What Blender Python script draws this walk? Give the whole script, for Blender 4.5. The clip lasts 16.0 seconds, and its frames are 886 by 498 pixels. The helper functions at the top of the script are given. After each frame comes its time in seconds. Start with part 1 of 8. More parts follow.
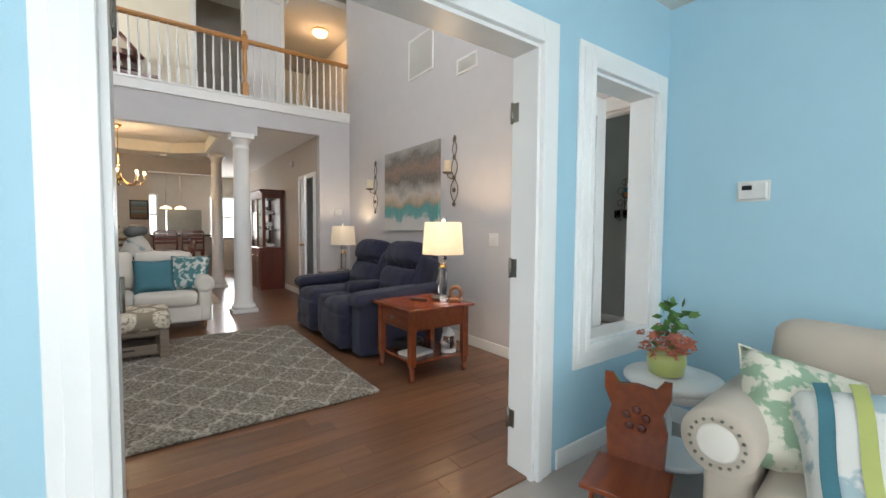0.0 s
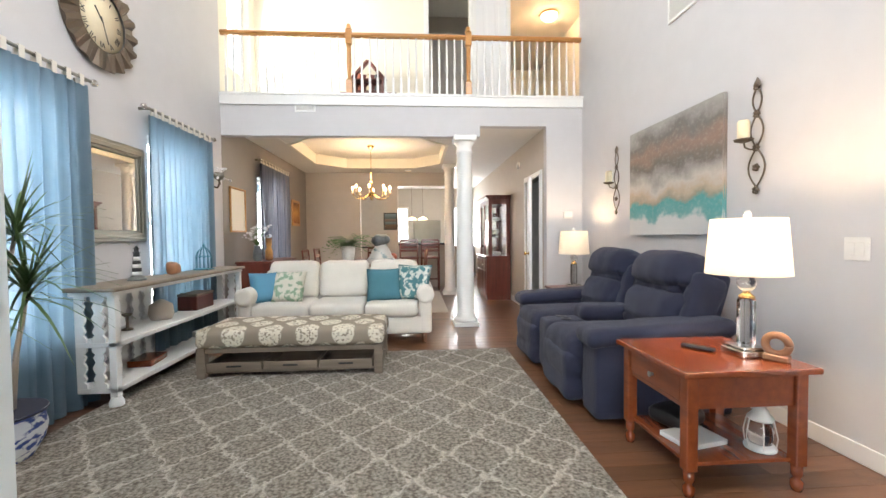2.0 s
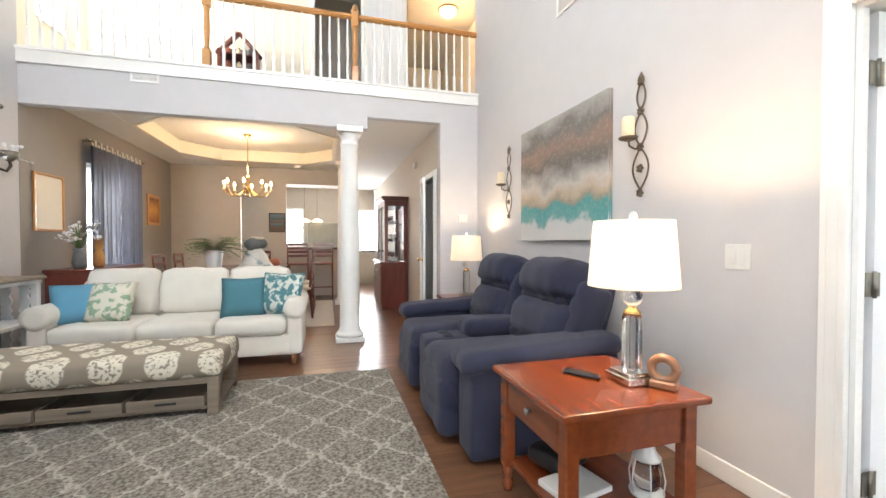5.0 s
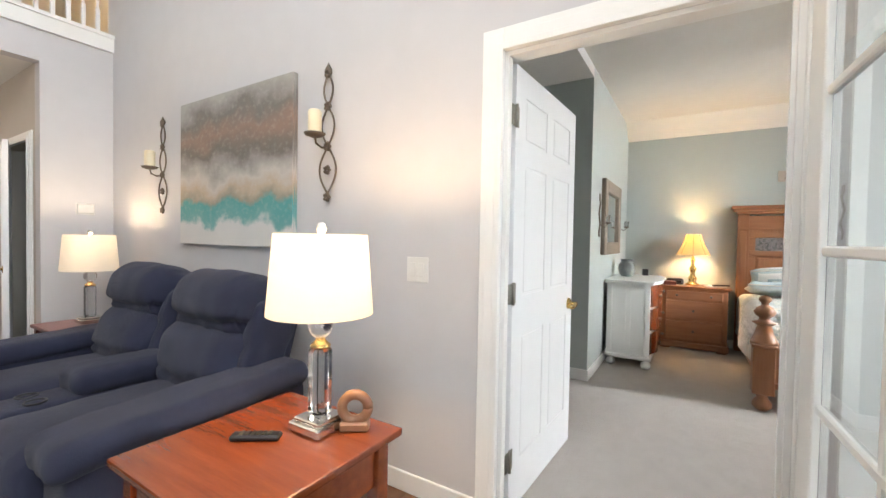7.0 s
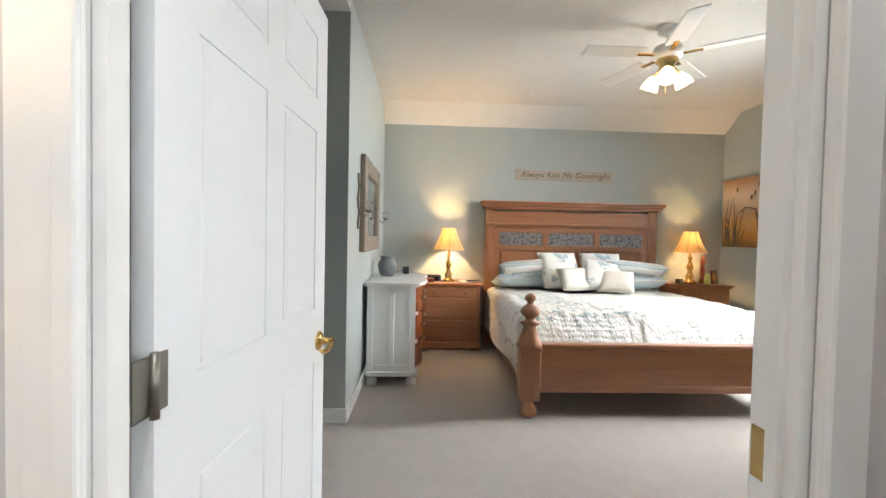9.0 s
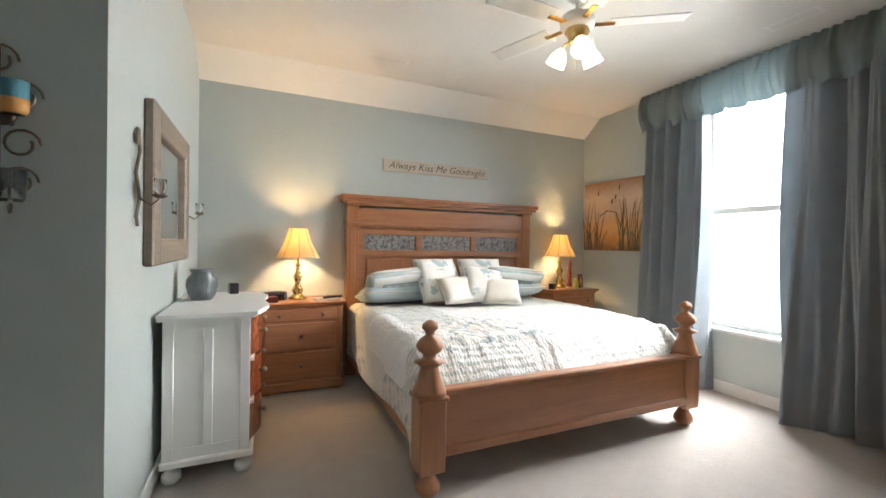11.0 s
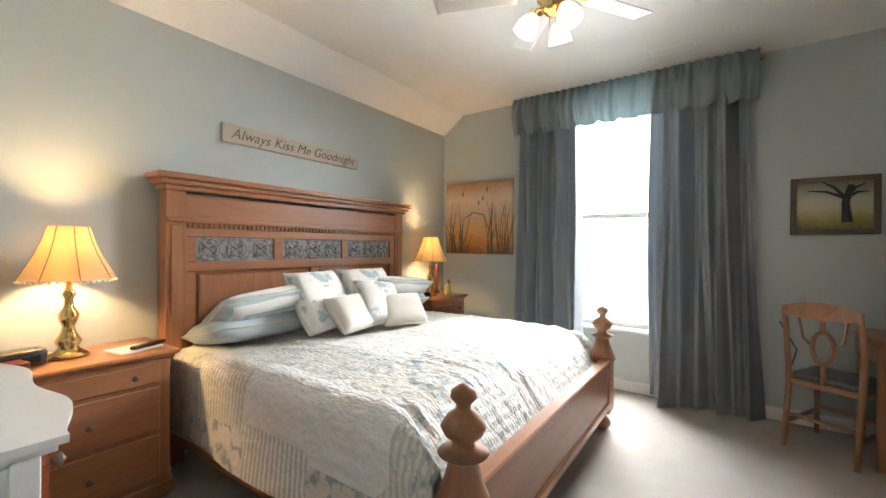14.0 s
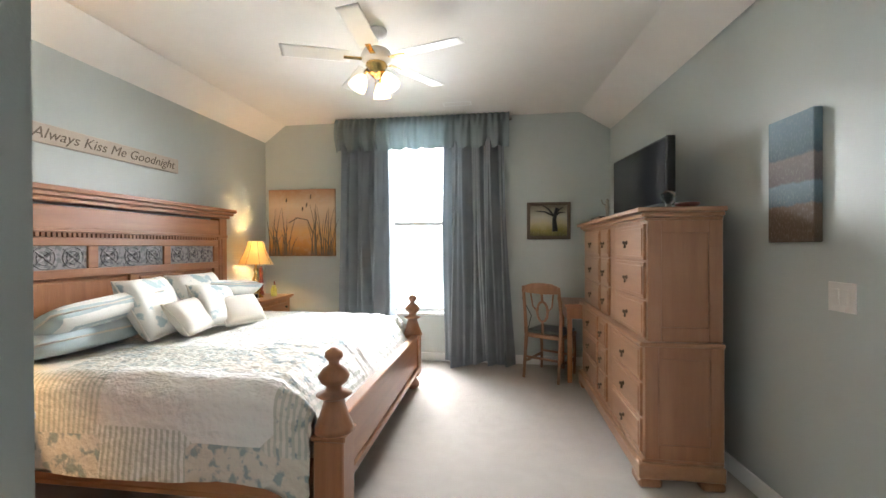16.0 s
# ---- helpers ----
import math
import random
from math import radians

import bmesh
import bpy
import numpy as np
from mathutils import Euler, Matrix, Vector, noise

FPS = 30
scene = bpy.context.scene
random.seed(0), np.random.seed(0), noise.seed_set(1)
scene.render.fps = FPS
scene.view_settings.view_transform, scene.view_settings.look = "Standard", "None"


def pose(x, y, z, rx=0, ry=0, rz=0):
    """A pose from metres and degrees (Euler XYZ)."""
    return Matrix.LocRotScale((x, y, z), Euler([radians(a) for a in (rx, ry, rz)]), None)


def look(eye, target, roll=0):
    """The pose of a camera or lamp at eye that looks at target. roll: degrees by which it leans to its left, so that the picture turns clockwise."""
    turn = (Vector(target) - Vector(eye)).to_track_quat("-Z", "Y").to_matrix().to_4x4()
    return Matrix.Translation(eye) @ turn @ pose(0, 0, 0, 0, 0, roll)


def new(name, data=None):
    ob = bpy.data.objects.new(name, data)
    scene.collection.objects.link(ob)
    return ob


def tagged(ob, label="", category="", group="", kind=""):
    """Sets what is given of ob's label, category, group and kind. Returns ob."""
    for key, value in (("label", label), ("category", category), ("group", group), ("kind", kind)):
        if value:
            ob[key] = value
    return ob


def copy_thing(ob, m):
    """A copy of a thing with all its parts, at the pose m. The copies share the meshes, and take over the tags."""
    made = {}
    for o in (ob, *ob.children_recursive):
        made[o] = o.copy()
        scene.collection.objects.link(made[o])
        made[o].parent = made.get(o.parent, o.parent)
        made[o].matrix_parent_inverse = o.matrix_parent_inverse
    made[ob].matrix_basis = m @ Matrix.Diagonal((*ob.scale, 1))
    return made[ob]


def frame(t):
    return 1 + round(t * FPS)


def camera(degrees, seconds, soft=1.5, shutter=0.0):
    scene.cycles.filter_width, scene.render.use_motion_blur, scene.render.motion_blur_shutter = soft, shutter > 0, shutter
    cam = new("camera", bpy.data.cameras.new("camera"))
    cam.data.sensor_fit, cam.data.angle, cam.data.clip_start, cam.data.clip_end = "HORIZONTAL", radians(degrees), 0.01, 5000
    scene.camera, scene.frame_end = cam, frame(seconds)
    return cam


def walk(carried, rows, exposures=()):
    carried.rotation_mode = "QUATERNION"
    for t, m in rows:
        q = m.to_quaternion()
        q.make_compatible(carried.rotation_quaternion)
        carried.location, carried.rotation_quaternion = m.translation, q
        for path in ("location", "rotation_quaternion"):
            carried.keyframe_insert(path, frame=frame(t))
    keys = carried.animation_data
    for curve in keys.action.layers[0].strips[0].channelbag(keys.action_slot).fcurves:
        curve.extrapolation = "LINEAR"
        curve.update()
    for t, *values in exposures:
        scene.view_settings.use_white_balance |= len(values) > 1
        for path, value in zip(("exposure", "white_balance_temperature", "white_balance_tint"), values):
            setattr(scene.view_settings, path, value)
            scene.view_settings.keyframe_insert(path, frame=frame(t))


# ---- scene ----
cam = camera(94.9, 16.0)
PATH = [
    (0, (0.276, 0.257, 1.198), (1.447, 1.875, 1.101), 0.4),
    (0.5, (0.411, 0.573, 1.201), (1.372, 2.325, 1.105), 0.0),
    (1, (0.528, 0.849, 1.18), (1.238, 2.717, 1.097), -0.2),
    (1.5, (0.628, 1.048, 1.192), (1.065, 2.999, 1.119), -0.5),
    (2, (0.698, 1.198, 1.184), (0.832, 3.192, 1.124), -0.6),
    (2.5, (0.75, 1.288, 1.167), (0.623, 3.284, 1.126), -0.7),
    (3, (0.806, 1.35, 1.162), (0.517, 3.329, 1.136), -0.7),
    (5.5, (1.14, 1.776, 1.173), (2.035, 3.564, 1.126), 0.4),
    (6, (1.173, 1.872, 1.171), (2.396, 3.453, 1.112), 0.8),
    (6.5, (1.244, 1.947, 1.229), (2.736, 3.278, 1.175), 0.9),
    (7, (1.362, 2.01, 1.247), (3.063, 3.061, 1.2), 1.0),
    (7.5, (1.565, 2.087, 1.245), (3.428, 2.814, 1.196), 1.1),
    (8, (1.82, 2.173, 1.241), (3.777, 2.582, 1.19), 1.1),
    (8.5, (2.149, 2.252, 1.243), (4.144, 2.39, 1.192), 1.1),
    (9, (2.427, 2.282, 1.241), (4.424, 2.199, 1.189), 1.2),
    (9.5, (2.745, 2.297, 1.233), (4.722, 2.0, 1.195), 1.1),
    (10, (2.951, 2.305, 1.231), (4.888, 1.809, 1.202), 1.1),
    (12.5, (4.082, 2.318, 1.264), (5.699, 1.141, 1.246), 0.7),
    (13, (4.286, 2.329, 1.261), (5.803, 1.026, 1.244), 0.6),
    (13.5, (4.471, 2.408, 1.267), (5.809, 0.921, 1.254), 0.5),
    (14, (4.593, 2.589, 1.281), (5.732, 0.944, 1.272), 0.5),
    (14.5, (4.642, 2.782, 1.299), (5.557, 1.003, 1.295), 0.2),
    (15, (4.597, 2.941, 1.301), (5.283, 1.063, 1.306), 0.0),
    (15.5, (4.544, 3.097, 1.31), (5.006, 1.151, 1.309), 0.1),
    (16, (4.509, 3.266, 1.314), (4.78, 1.284, 1.304), -0.2),
]
EXPOSURES = [(0.0, -0.4), (0.5, -0.25), (1.0, 0.0), (1.5, 0.20), (2.5, 0.64), (3.5, 0.66), (7.0, 0.31), (8.5, 0.24), (9.5, 0.10), (13.0, 0.18), (14.0, 0.12), (15.0, 0.22), (16.0, 0.38)]
walk(cam, [(t, look(eye, target, roll)) for t, eye, target, roll in PATH], EXPOSURES)

# ---- world and large lights ----
world = bpy.data.worlds.new("world")
scene.world = world
world.use_nodes = True
wn = world.node_tree.nodes
sky = wn.new("ShaderNodeTexSky")
sky.sky_type, sky.sun_disc = "NISHITA", False
sky.sun_elevation, sky.sun_rotation = radians(45), radians(200)
world.node_tree.links.new(sky.outputs[0], wn["Background"].inputs[0])
wn["Background"].inputs[1].default_value = 0.1


def area(name, m, w, h, watts, colour):
    d = bpy.data.lights.new(name, "AREA")
    d.shape, d.size, d.size_y, d.energy, d.color = "RECTANGLE", w, h, watts, colour
    ob = new(name, d)
    ob.matrix_world = m
    return ob


def bulb(name, x, y, z, watts, colour=(1.0, 0.62, 0.28), r=0.04):
    d = bpy.data.lights.new(name, "POINT")
    d.energy, d.color, d.shadow_soft_size = watts, colour, r
    ob = new(name, d)
    ob.location = (x, y, z)
    return ob


DAY = (0.94, 0.97, 1.0)
# added fill lamp high on the south side; the wall behind has no window
area("daylight_fill_upper", look((0.6, 1.80, 4.3), (0.9, 6, 2.2)), 3.2, 1.6, 205, DAY)
area("daylight_living_window", look((-1.98, 3.78, 1.4), (0, 3.78, 1.3)), 0.9, 1.6, 68, DAY)
area("daylight_living_window_far", look((-1.98, 5.62, 1.4), (0, 5.62, 1.3)), 0.9, 1.6, 68, DAY)
# sunroom lamps stand inside unseen window openings, added to brighten the blue room
area("daylight_sunroom", look((0.3, -2.45, 1.6), (0.6, 1, 1.3)), 3.6, 1.6, 95, DAY)
area("daylight_sunroom_side", look((-2.15, -0.4, 1.6), (1, -0.2, 1.3)), 2.4, 1.6, 45, DAY)
area("daylight_bedroom", look((5.42, -2.30, 2.20), (5.42, 0.0, 0.30)), 1.6, 1.7, 740, DAY)
area("daylight_upstairs", look((-1.70, 7.22, 4.25), (1.5, 7.25, 3.9)), 0.6, 1.3, 45, (1, 0.95, 0.85))
area("daylight_kitchen", look((0.2, 13.66, 1.55), (0.6, 9, 1.2)), 0.5, 1.0, 50, DAY)
area("daylight_dining", look((-1.95, 8.6, 1.4), (0, 8.6, 1.2)), 1.0, 1.6, 90, DAY)
area("daylight_far_window", look((2.07, 13.66, 1.5), (2.0, 8, 0.6)), 0.7, 1.1, 70, DAY)
bulb("lamp_light", 2.34, 3.11, 1.20, 22, (1.0, 0.68, 0.38))
bulb("lamp_light_far", 2.60, 5.98, 1.17, 18, (1.0, 0.73, 0.46))
bulb("bedside_light", 7.12, 2.02, 1.27, 46)
bulb("bedside_light_far", 7.14, -0.86, 1.29, 31)
for fx, fy in ((5.25, 0.50), (5.41, 0.50), (5.33, 0.66)):
    bulb("fan_light", fx, fy, 2.30, 0.9, (1, 0.75, 0.48), 0.05)
bulb("chandelier_light", -0.1, 8.75, 2.25, 44, (1, 0.7, 0.42), 0.2)
bulb("hall_ceiling_light", 3.05, 8.2, 4.80, 14, (1, 0.6, 0.3), 0.1)
bulb("kitchen_light", 0.9, 11.6, 2.3, 20, (1, 0.75, 0.5), 0.1)

# ---- materials ----


def nodes_of(name):
    m = bpy.data.materials.new(name)
    m.use_nodes = True
    t = m.node_tree
    return m, t, t.nodes["Principled BSDF"]


def coords(t, scale):
    tc = t.nodes.new("ShaderNodeTexCoord")
    mp = t.nodes.new("ShaderNodeMapping")
    mp.inputs["Scale"].default_value = scale
    t.links.new(tc.outputs["Object"], mp.inputs["Vector"])
    return mp.outputs[0]


def mixed(t, fac, a, b):
    mx = t.nodes.new("ShaderNodeMix")
    mx.data_type = "RGBA"
    for s, v in ((0, fac), (6, a), (7, b)):
        if isinstance(v, (tuple, list)):
            mx.inputs[s].default_value = (*v, 1)
        elif isinstance(v, (int, float)):
            mx.inputs[s].default_value = v
        else:
            t.links.new(v, mx.inputs[s])
    return mx.outputs[2]


def noise_of(t, vec, scale, detail=3.0):
    n = t.nodes.new("ShaderNodeTexNoise")
    n.inputs["Scale"].default_value, n.inputs["Detail"].default_value = scale, detail
    t.links.new(vec, n.inputs["Vector"])
    return n.outputs["Fac"]


def ramp(t, fac, lo, hi):
    r = t.nodes.new("ShaderNodeMapRange")
    r.inputs[1].default_value, r.inputs[2].default_value = lo, hi
    t.links.new(fac, r.inputs[0])
    return r.outputs[0]


def mth(t, op, a, b=0.0, c=0.0):
    n = t.nodes.new("ShaderNodeMath")
    n.operation = op
    for k, v in enumerate((a, b, c)):
        if isinstance(v, (int, float)):
            n.inputs[k].default_value = v
        else:
            t.links.new(v, n.inputs[k])
    return n.outputs[0]


def bump(t, p, fac, strength, dist=0.01):
    b = t.nodes.new("ShaderNodeBump")
    b.inputs["Strength"].default_value, b.inputs["Distance"].default_value = strength, dist
    t.links.new(fac, b.inputs["Height"])
    t.links.new(b.outputs[0], p.inputs["Normal"])


def plain(name, a, rough=0.6, metal=0.0, b=None, scale=6.0, fine=150.0, relief=0.15, stretch=(1, 1, 1), coat=0.0, sheen=0.0, vary=0.0):
    """Two-scale surface: patches from a to b, fine relief."""
    m, t, p = nodes_of(name)
    b = b or tuple(c * 0.82 for c in a)
    v = coords(t, stretch)
    big, small = noise_of(t, v, scale, 5), noise_of(t, v, fine, 2)
    f = mth(t, "MULTIPLY_ADD", small, 0.35, mth(t, "MULTIPLY", ramp(t, big, 0.3, 0.7), 0.65))
    col = mixed(t, f, a, b)
    if vary:
        oi = t.nodes.new("ShaderNodeObjectInfo")
        hs = t.nodes.new("ShaderNodeHueSaturation")
        t.links.new(mth(t, "MULTIPLY_ADD", oi.outputs["Random"], vary, 1 - vary / 2), hs.inputs["Value"])
        t.links.new(col, hs.inputs["Color"])
        col = hs.outputs[0]
    t.links.new(col, p.inputs["Base Color"])
    p.inputs["Roughness"].default_value, p.inputs["Metallic"].default_value = rough, metal
    p.inputs["Coat Weight"].default_value, p.inputs["Sheen Weight"].default_value = coat, sheen
    bump(t, p, small, relief)
    return m


def wood(name, a, b, rough=0.4, axis=0, coat=0.15, vary=0.0):
    st = [14, 14, 14]
    st[axis] = 1.2
    return plain(name, a, rough, 0, b, 1.6, 12, 0.08, tuple(st), coat, 0, vary)


def glow(name, colour, strength):
    m, t, p = nodes_of(name)
    p.inputs["Base Color"].default_value = (*colour, 1)
    p.inputs["Emission Color"].default_value = (*colour, 1)
    p.inputs["Emission Strength"].default_value = strength
    return m


def cloth(name, a, b, through_part=0.5, sheer=0.0, rough=0.8):
    """Thin fabric that lets light pass."""
    m, t, p = nodes_of(name)
    v = coords(t, (1, 1, 1))
    n, f = noise_of(t, v, 5, 3), noise_of(t, v, 400, 1)
    col = mixed(t, n, a, b)
    t.links.new(col, p.inputs["Base Color"])
    p.inputs["Roughness"].default_value, p.inputs["Sheen Weight"].default_value = rough, 0.2
    bump(t, p, f, 0.2)
    tr = t.nodes.new("ShaderNodeBsdfTranslucent")
    t.links.new(col, tr.inputs[0])
    mx = t.nodes.new("ShaderNodeMixShader")
    mx.inputs[0].default_value = through_part
    t.links.new(p.outputs[0], mx.inputs[1])
    t.links.new(tr.outputs[0], mx.inputs[2])
    out = mx.outputs[0]
    if sheer:
        clear, open_weave = t.nodes.new("ShaderNodeBsdfTransparent"), t.nodes.new("ShaderNodeMixShader")
        open_weave.inputs[0].default_value = sheer
        t.links.new(out, open_weave.inputs[1])
        t.links.new(clear.outputs[0], open_weave.inputs[2])
        out = open_weave.outputs[0]
    t.links.new(out, t.nodes["Material Output"].inputs[0])
    return m


M = {}
M["wall"] = plain("grey_wall", (0.57, 0.56, 0.57), 0.6, b=(0.54, 0.53, 0.54), fine=220, relief=0.05)
M["blue"] = plain("blue_wall", (0.38, 0.59, 0.69), 0.6, b=(0.36, 0.57, 0.67), fine=220, relief=0.05)
M["sage"] = plain("sage_wall", (0.43, 0.47, 0.452), 0.38, b=(0.415, 0.455, 0.437), fine=220, relief=0.05)
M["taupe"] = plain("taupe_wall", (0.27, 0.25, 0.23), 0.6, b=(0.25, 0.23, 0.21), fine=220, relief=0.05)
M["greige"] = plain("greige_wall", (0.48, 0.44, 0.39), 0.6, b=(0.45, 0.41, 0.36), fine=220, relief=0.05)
M["cream"] = plain("cream_wall", (0.82, 0.78, 0.66), 0.6, b=(0.79, 0.75, 0.63), fine=220, relief=0.05)
M["ceil"] = plain("ceiling_paint", (0.74, 0.72, 0.68), 0.8, b=(0.71, 0.69, 0.65), fine=120, relief=0.15)
M["white"] = plain("white_trim_paint", (0.82, 0.82, 0.80), 0.35, b=(0.78, 0.78, 0.76), fine=60, relief=0.03)
M["door"] = plain("white_door_paint", (0.80, 0.81, 0.82), 0.4, b=(0.77, 0.78, 0.79), fine=80, relief=0.05)
M["plank"] = wood("walnut_floor_plank", (0.20, 0.095, 0.048), (0.105, 0.046, 0.024), 0.28, 0, 0.2, 0.5)
M["carpet"] = plain("beige_carpet", (0.50, 0.45, 0.405), 0.95, b=(0.42, 0.375, 0.335), scale=9, fine=260, relief=1.0, sheen=0.3)
M["cherry"] = wood("cherry_wood", (0.25, 0.058, 0.017), (0.13, 0.027, 0.009), 0.22, 1, 0.4)
M["cherry_dark"] = wood("dark_cherry_wood", (0.16, 0.035, 0.022), (0.08, 0.018, 0.012), 0.3, 2, 0.4)
M["pine"] = wood("honey_pine", (0.38, 0.17, 0.08), (0.24, 0.10, 0.045), 0.33, 2, 0.25)
M["pine_y"] = wood("honey_pine_across", (0.38, 0.17, 0.08), (0.24, 0.10, 0.045), 0.33, 1, 0.25)
M["maple"] = wood("pale_maple", (0.33, 0.165, 0.085), (0.23, 0.105, 0.052), 0.35, 2, 0.2)
M["maple_y"] = wood("pale_maple_across", (0.36, 0.195, 0.105), (0.26, 0.13, 0.068), 0.35, 1, 0.2)
M["oak"] = wood("oak_rail", (0.55, 0.27, 0.08), (0.42, 0.19, 0.05), 0.3, 0, 0.3)
M["grey_wood"] = wood("grey_brown_wood", (0.25, 0.20, 0.15), (0.15, 0.12, 0.09), 0.6, 0, 0)
M["navy"] = plain("navy_plush", (0.012, 0.014, 0.034), 0.9, b=(0.022, 0.026, 0.056), scale=7, fine=300, relief=0.4, sheen=0.08)
M["linen"] = plain("ivory_linen", (0.72, 0.68, 0.61), 0.9, b=(0.66, 0.62, 0.55), fine=380, relief=0.3, sheen=0.2)
M["beige"] = plain("beige_upholstery", (0.50, 0.43, 0.35), 0.9, b=(0.44, 0.38, 0.31), fine=380, relief=0.3, sheen=0.2)
M["aqua"] = plain("aqua_cushion", (0.05, 0.16, 0.20), 0.85, b=(0.065, 0.19, 0.235), fine=300, relief=0.3)
M["sky_cushion"] = plain("sky_blue_cushion", (0.11, 0.30, 0.44), 0.85, fine=300, relief=0.3)
M["chrome"] = plain("polished_nickel", (0.72, 0.70, 0.66), 0.18, 1.0, fine=40, relief=0.02)
M["brass"] = plain("polished_brass", (0.80, 0.55, 0.22), 0.2, 1.0, fine=40, relief=0.02)
M["pewter"] = plain("aged_nickel", (0.30, 0.29, 0.25), 0.4, 1.0, fine=60, relief=0.05)
M["iron"] = plain("bronze_iron", (0.16, 0.125, 0.095), 0.5, 0.7, fine=80, relief=0.2)
M["black"] = plain("black_plastic", (0.015, 0.015, 0.017), 0.35, fine=90, relief=0.05)
M["screen"] = plain("dark_screen", (0.012, 0.014, 0.017), 0.12, fine=20, relief=0.0)
M["wax"] = plain("ivory_wax", (0.85, 0.74, 0.52), 0.5, fine=30, relief=0.05)
M["terra"] = plain("brown_soil", (0.05, 0.03, 0.02), 0.95, fine=80, relief=0.8)
M["leaf"] = plain("green_leaf", (0.05, 0.11, 0.035), 0.45, b=(0.09, 0.14, 0.05), fine=30, relief=0.1)
M["fern"] = plain("fern_green", (0.07, 0.17, 0.03), 0.5, b=(0.04, 0.10, 0.02), fine=30, relief=0.1)
M["petal"] = plain("coral_petal", (0.50, 0.17, 0.10), 0.6, b=(0.36, 0.10, 0.07), fine=40, relief=0.1)
M["white_petal"] = plain("white_petal", (0.8, 0.8, 0.84), 0.6, fine=40, relief=0.1)
M["lime_pot"] = plain("lime_glazed_pot", (0.46, 0.50, 0.16), 0.3, fine=40, relief=0.05)
M["stone"] = plain("grey_stone_vase", (0.06, 0.07, 0.072), 0.45, b=(0.17, 0.185, 0.185), scale=14, fine=60, relief=0.3)
M["plate"] = plain("white_plastic", (0.78, 0.77, 0.74), 0.4, fine=30, relief=0.02)
M["teal_cloth"] = cloth("slate_blue_drape", (0.215, 0.245, 0.272), (0.29, 0.325, 0.35), 0.28, 0.0, 0.42)
M["valance"] = cloth("slate_green_valance", (0.24, 0.29, 0.30), (0.31, 0.37, 0.38), 0.45, 0.0, 0.5)
M["blue_cloth"] = cloth("sheer_blue_curtain", (0.17, 0.26, 0.33), (0.24, 0.34, 0.41), 0.50, 0.12, 0.6)
M["grey_cloth"] = cloth("grey_blue_curtain", (0.11, 0.12, 0.16), (0.16, 0.18, 0.23), 0.25, 0.12)
M["shade"] = cloth("ivory_lamp_shade", (0.92, 0.90, 0.85), (0.90, 0.88, 0.83), 0.7)
M["shade_gold"] = cloth("parchment_lamp_shade", (0.88, 0.75, 0.50), (0.86, 0.73, 0.48), 0.75)
M["outside"] = glow("bright_outdoors", (0.93, 0.97, 1.0), 3.0)
M["bulb"] = glow("warm_bulb", (1.0, 0.72, 0.40), 9.0)
M["frosted"] = glow("lit_frosted_glass", (1.0, 0.80, 0.52), 2.4)

gm, gt, gp = nodes_of("clear_glass")
gp.inputs["Transmission Weight"].default_value, gp.inputs["Roughness"].default_value, gp.inputs["IOR"].default_value = 1.0, 0.0, 1.45
M["glass"] = gm
gm, gt, gp = nodes_of("silvered_mirror")
gp.inputs["Base Color"].default_value, gp.inputs["Metallic"].default_value, gp.inputs["Roughness"].default_value = (0.8, 0.82, 0.82, 1), 1.0, 0.02
M["mirror"] = gm


def trellis_rug():
    """Shag rug: taupe ground with pale quatrefoil lines."""
    m, t, p = nodes_of("trellis_shag")
    v = coords(t, (1, 1, 1))
    sep = t.nodes.new("ShaderNodeSeparateXYZ")
    wob = t.nodes.new("ShaderNodeTexNoise")
    wob.inputs["Scale"].default_value = 30
    t.links.new(v, wob.inputs["Vector"])
    add = t.nodes.new("ShaderNodeVectorMath")
    add.operation = "MULTIPLY_ADD"
    t.links.new(wob.outputs["Color"], add.inputs[0])
    add.inputs[1].default_value = (0.09, 0.09, 0)
    t.links.new(v, add.inputs[2])
    t.links.new(add.outputs[0], sep.inputs[0])
    a = mth(t, "COSINE", mth(t, "MULTIPLY", sep.outputs[0], 6.283 / 0.36))
    b = mth(t, "COSINE", mth(t, "MULTIPLY", sep.outputs[1], 6.283 / 0.42))
    a3 = mth(t, "COSINE", mth(t, "MULTIPLY", sep.outputs[0], 6.283 / 0.12))
    s = mth(t, "ABSOLUTE", mth(t, "ADD", mth(t, "ADD", a, b), mth(t, "MULTIPLY", a3, 0.16)))
    line = ramp(t, s, 0.26, 0.06)
    n, f = noise_of(t, v, 60, 3), noise_of(t, v, 220, 2)
    base = mixed(t, ramp(t, n, 0.35, 0.65), (0.17, 0.145, 0.115), (0.50, 0.45, 0.38))
    col = mixed(t, mth(t, "MULTIPLY", line, ramp(t, f, 0.25, 0.6)), base, (0.76, 0.71, 0.63))
    t.links.new(col, p.inputs["Base Color"])
    p.inputs["Roughness"].default_value = 0.95
    bump(t, p, mth(t, "ADD", n, f), 1.0, 0.02)
    return m


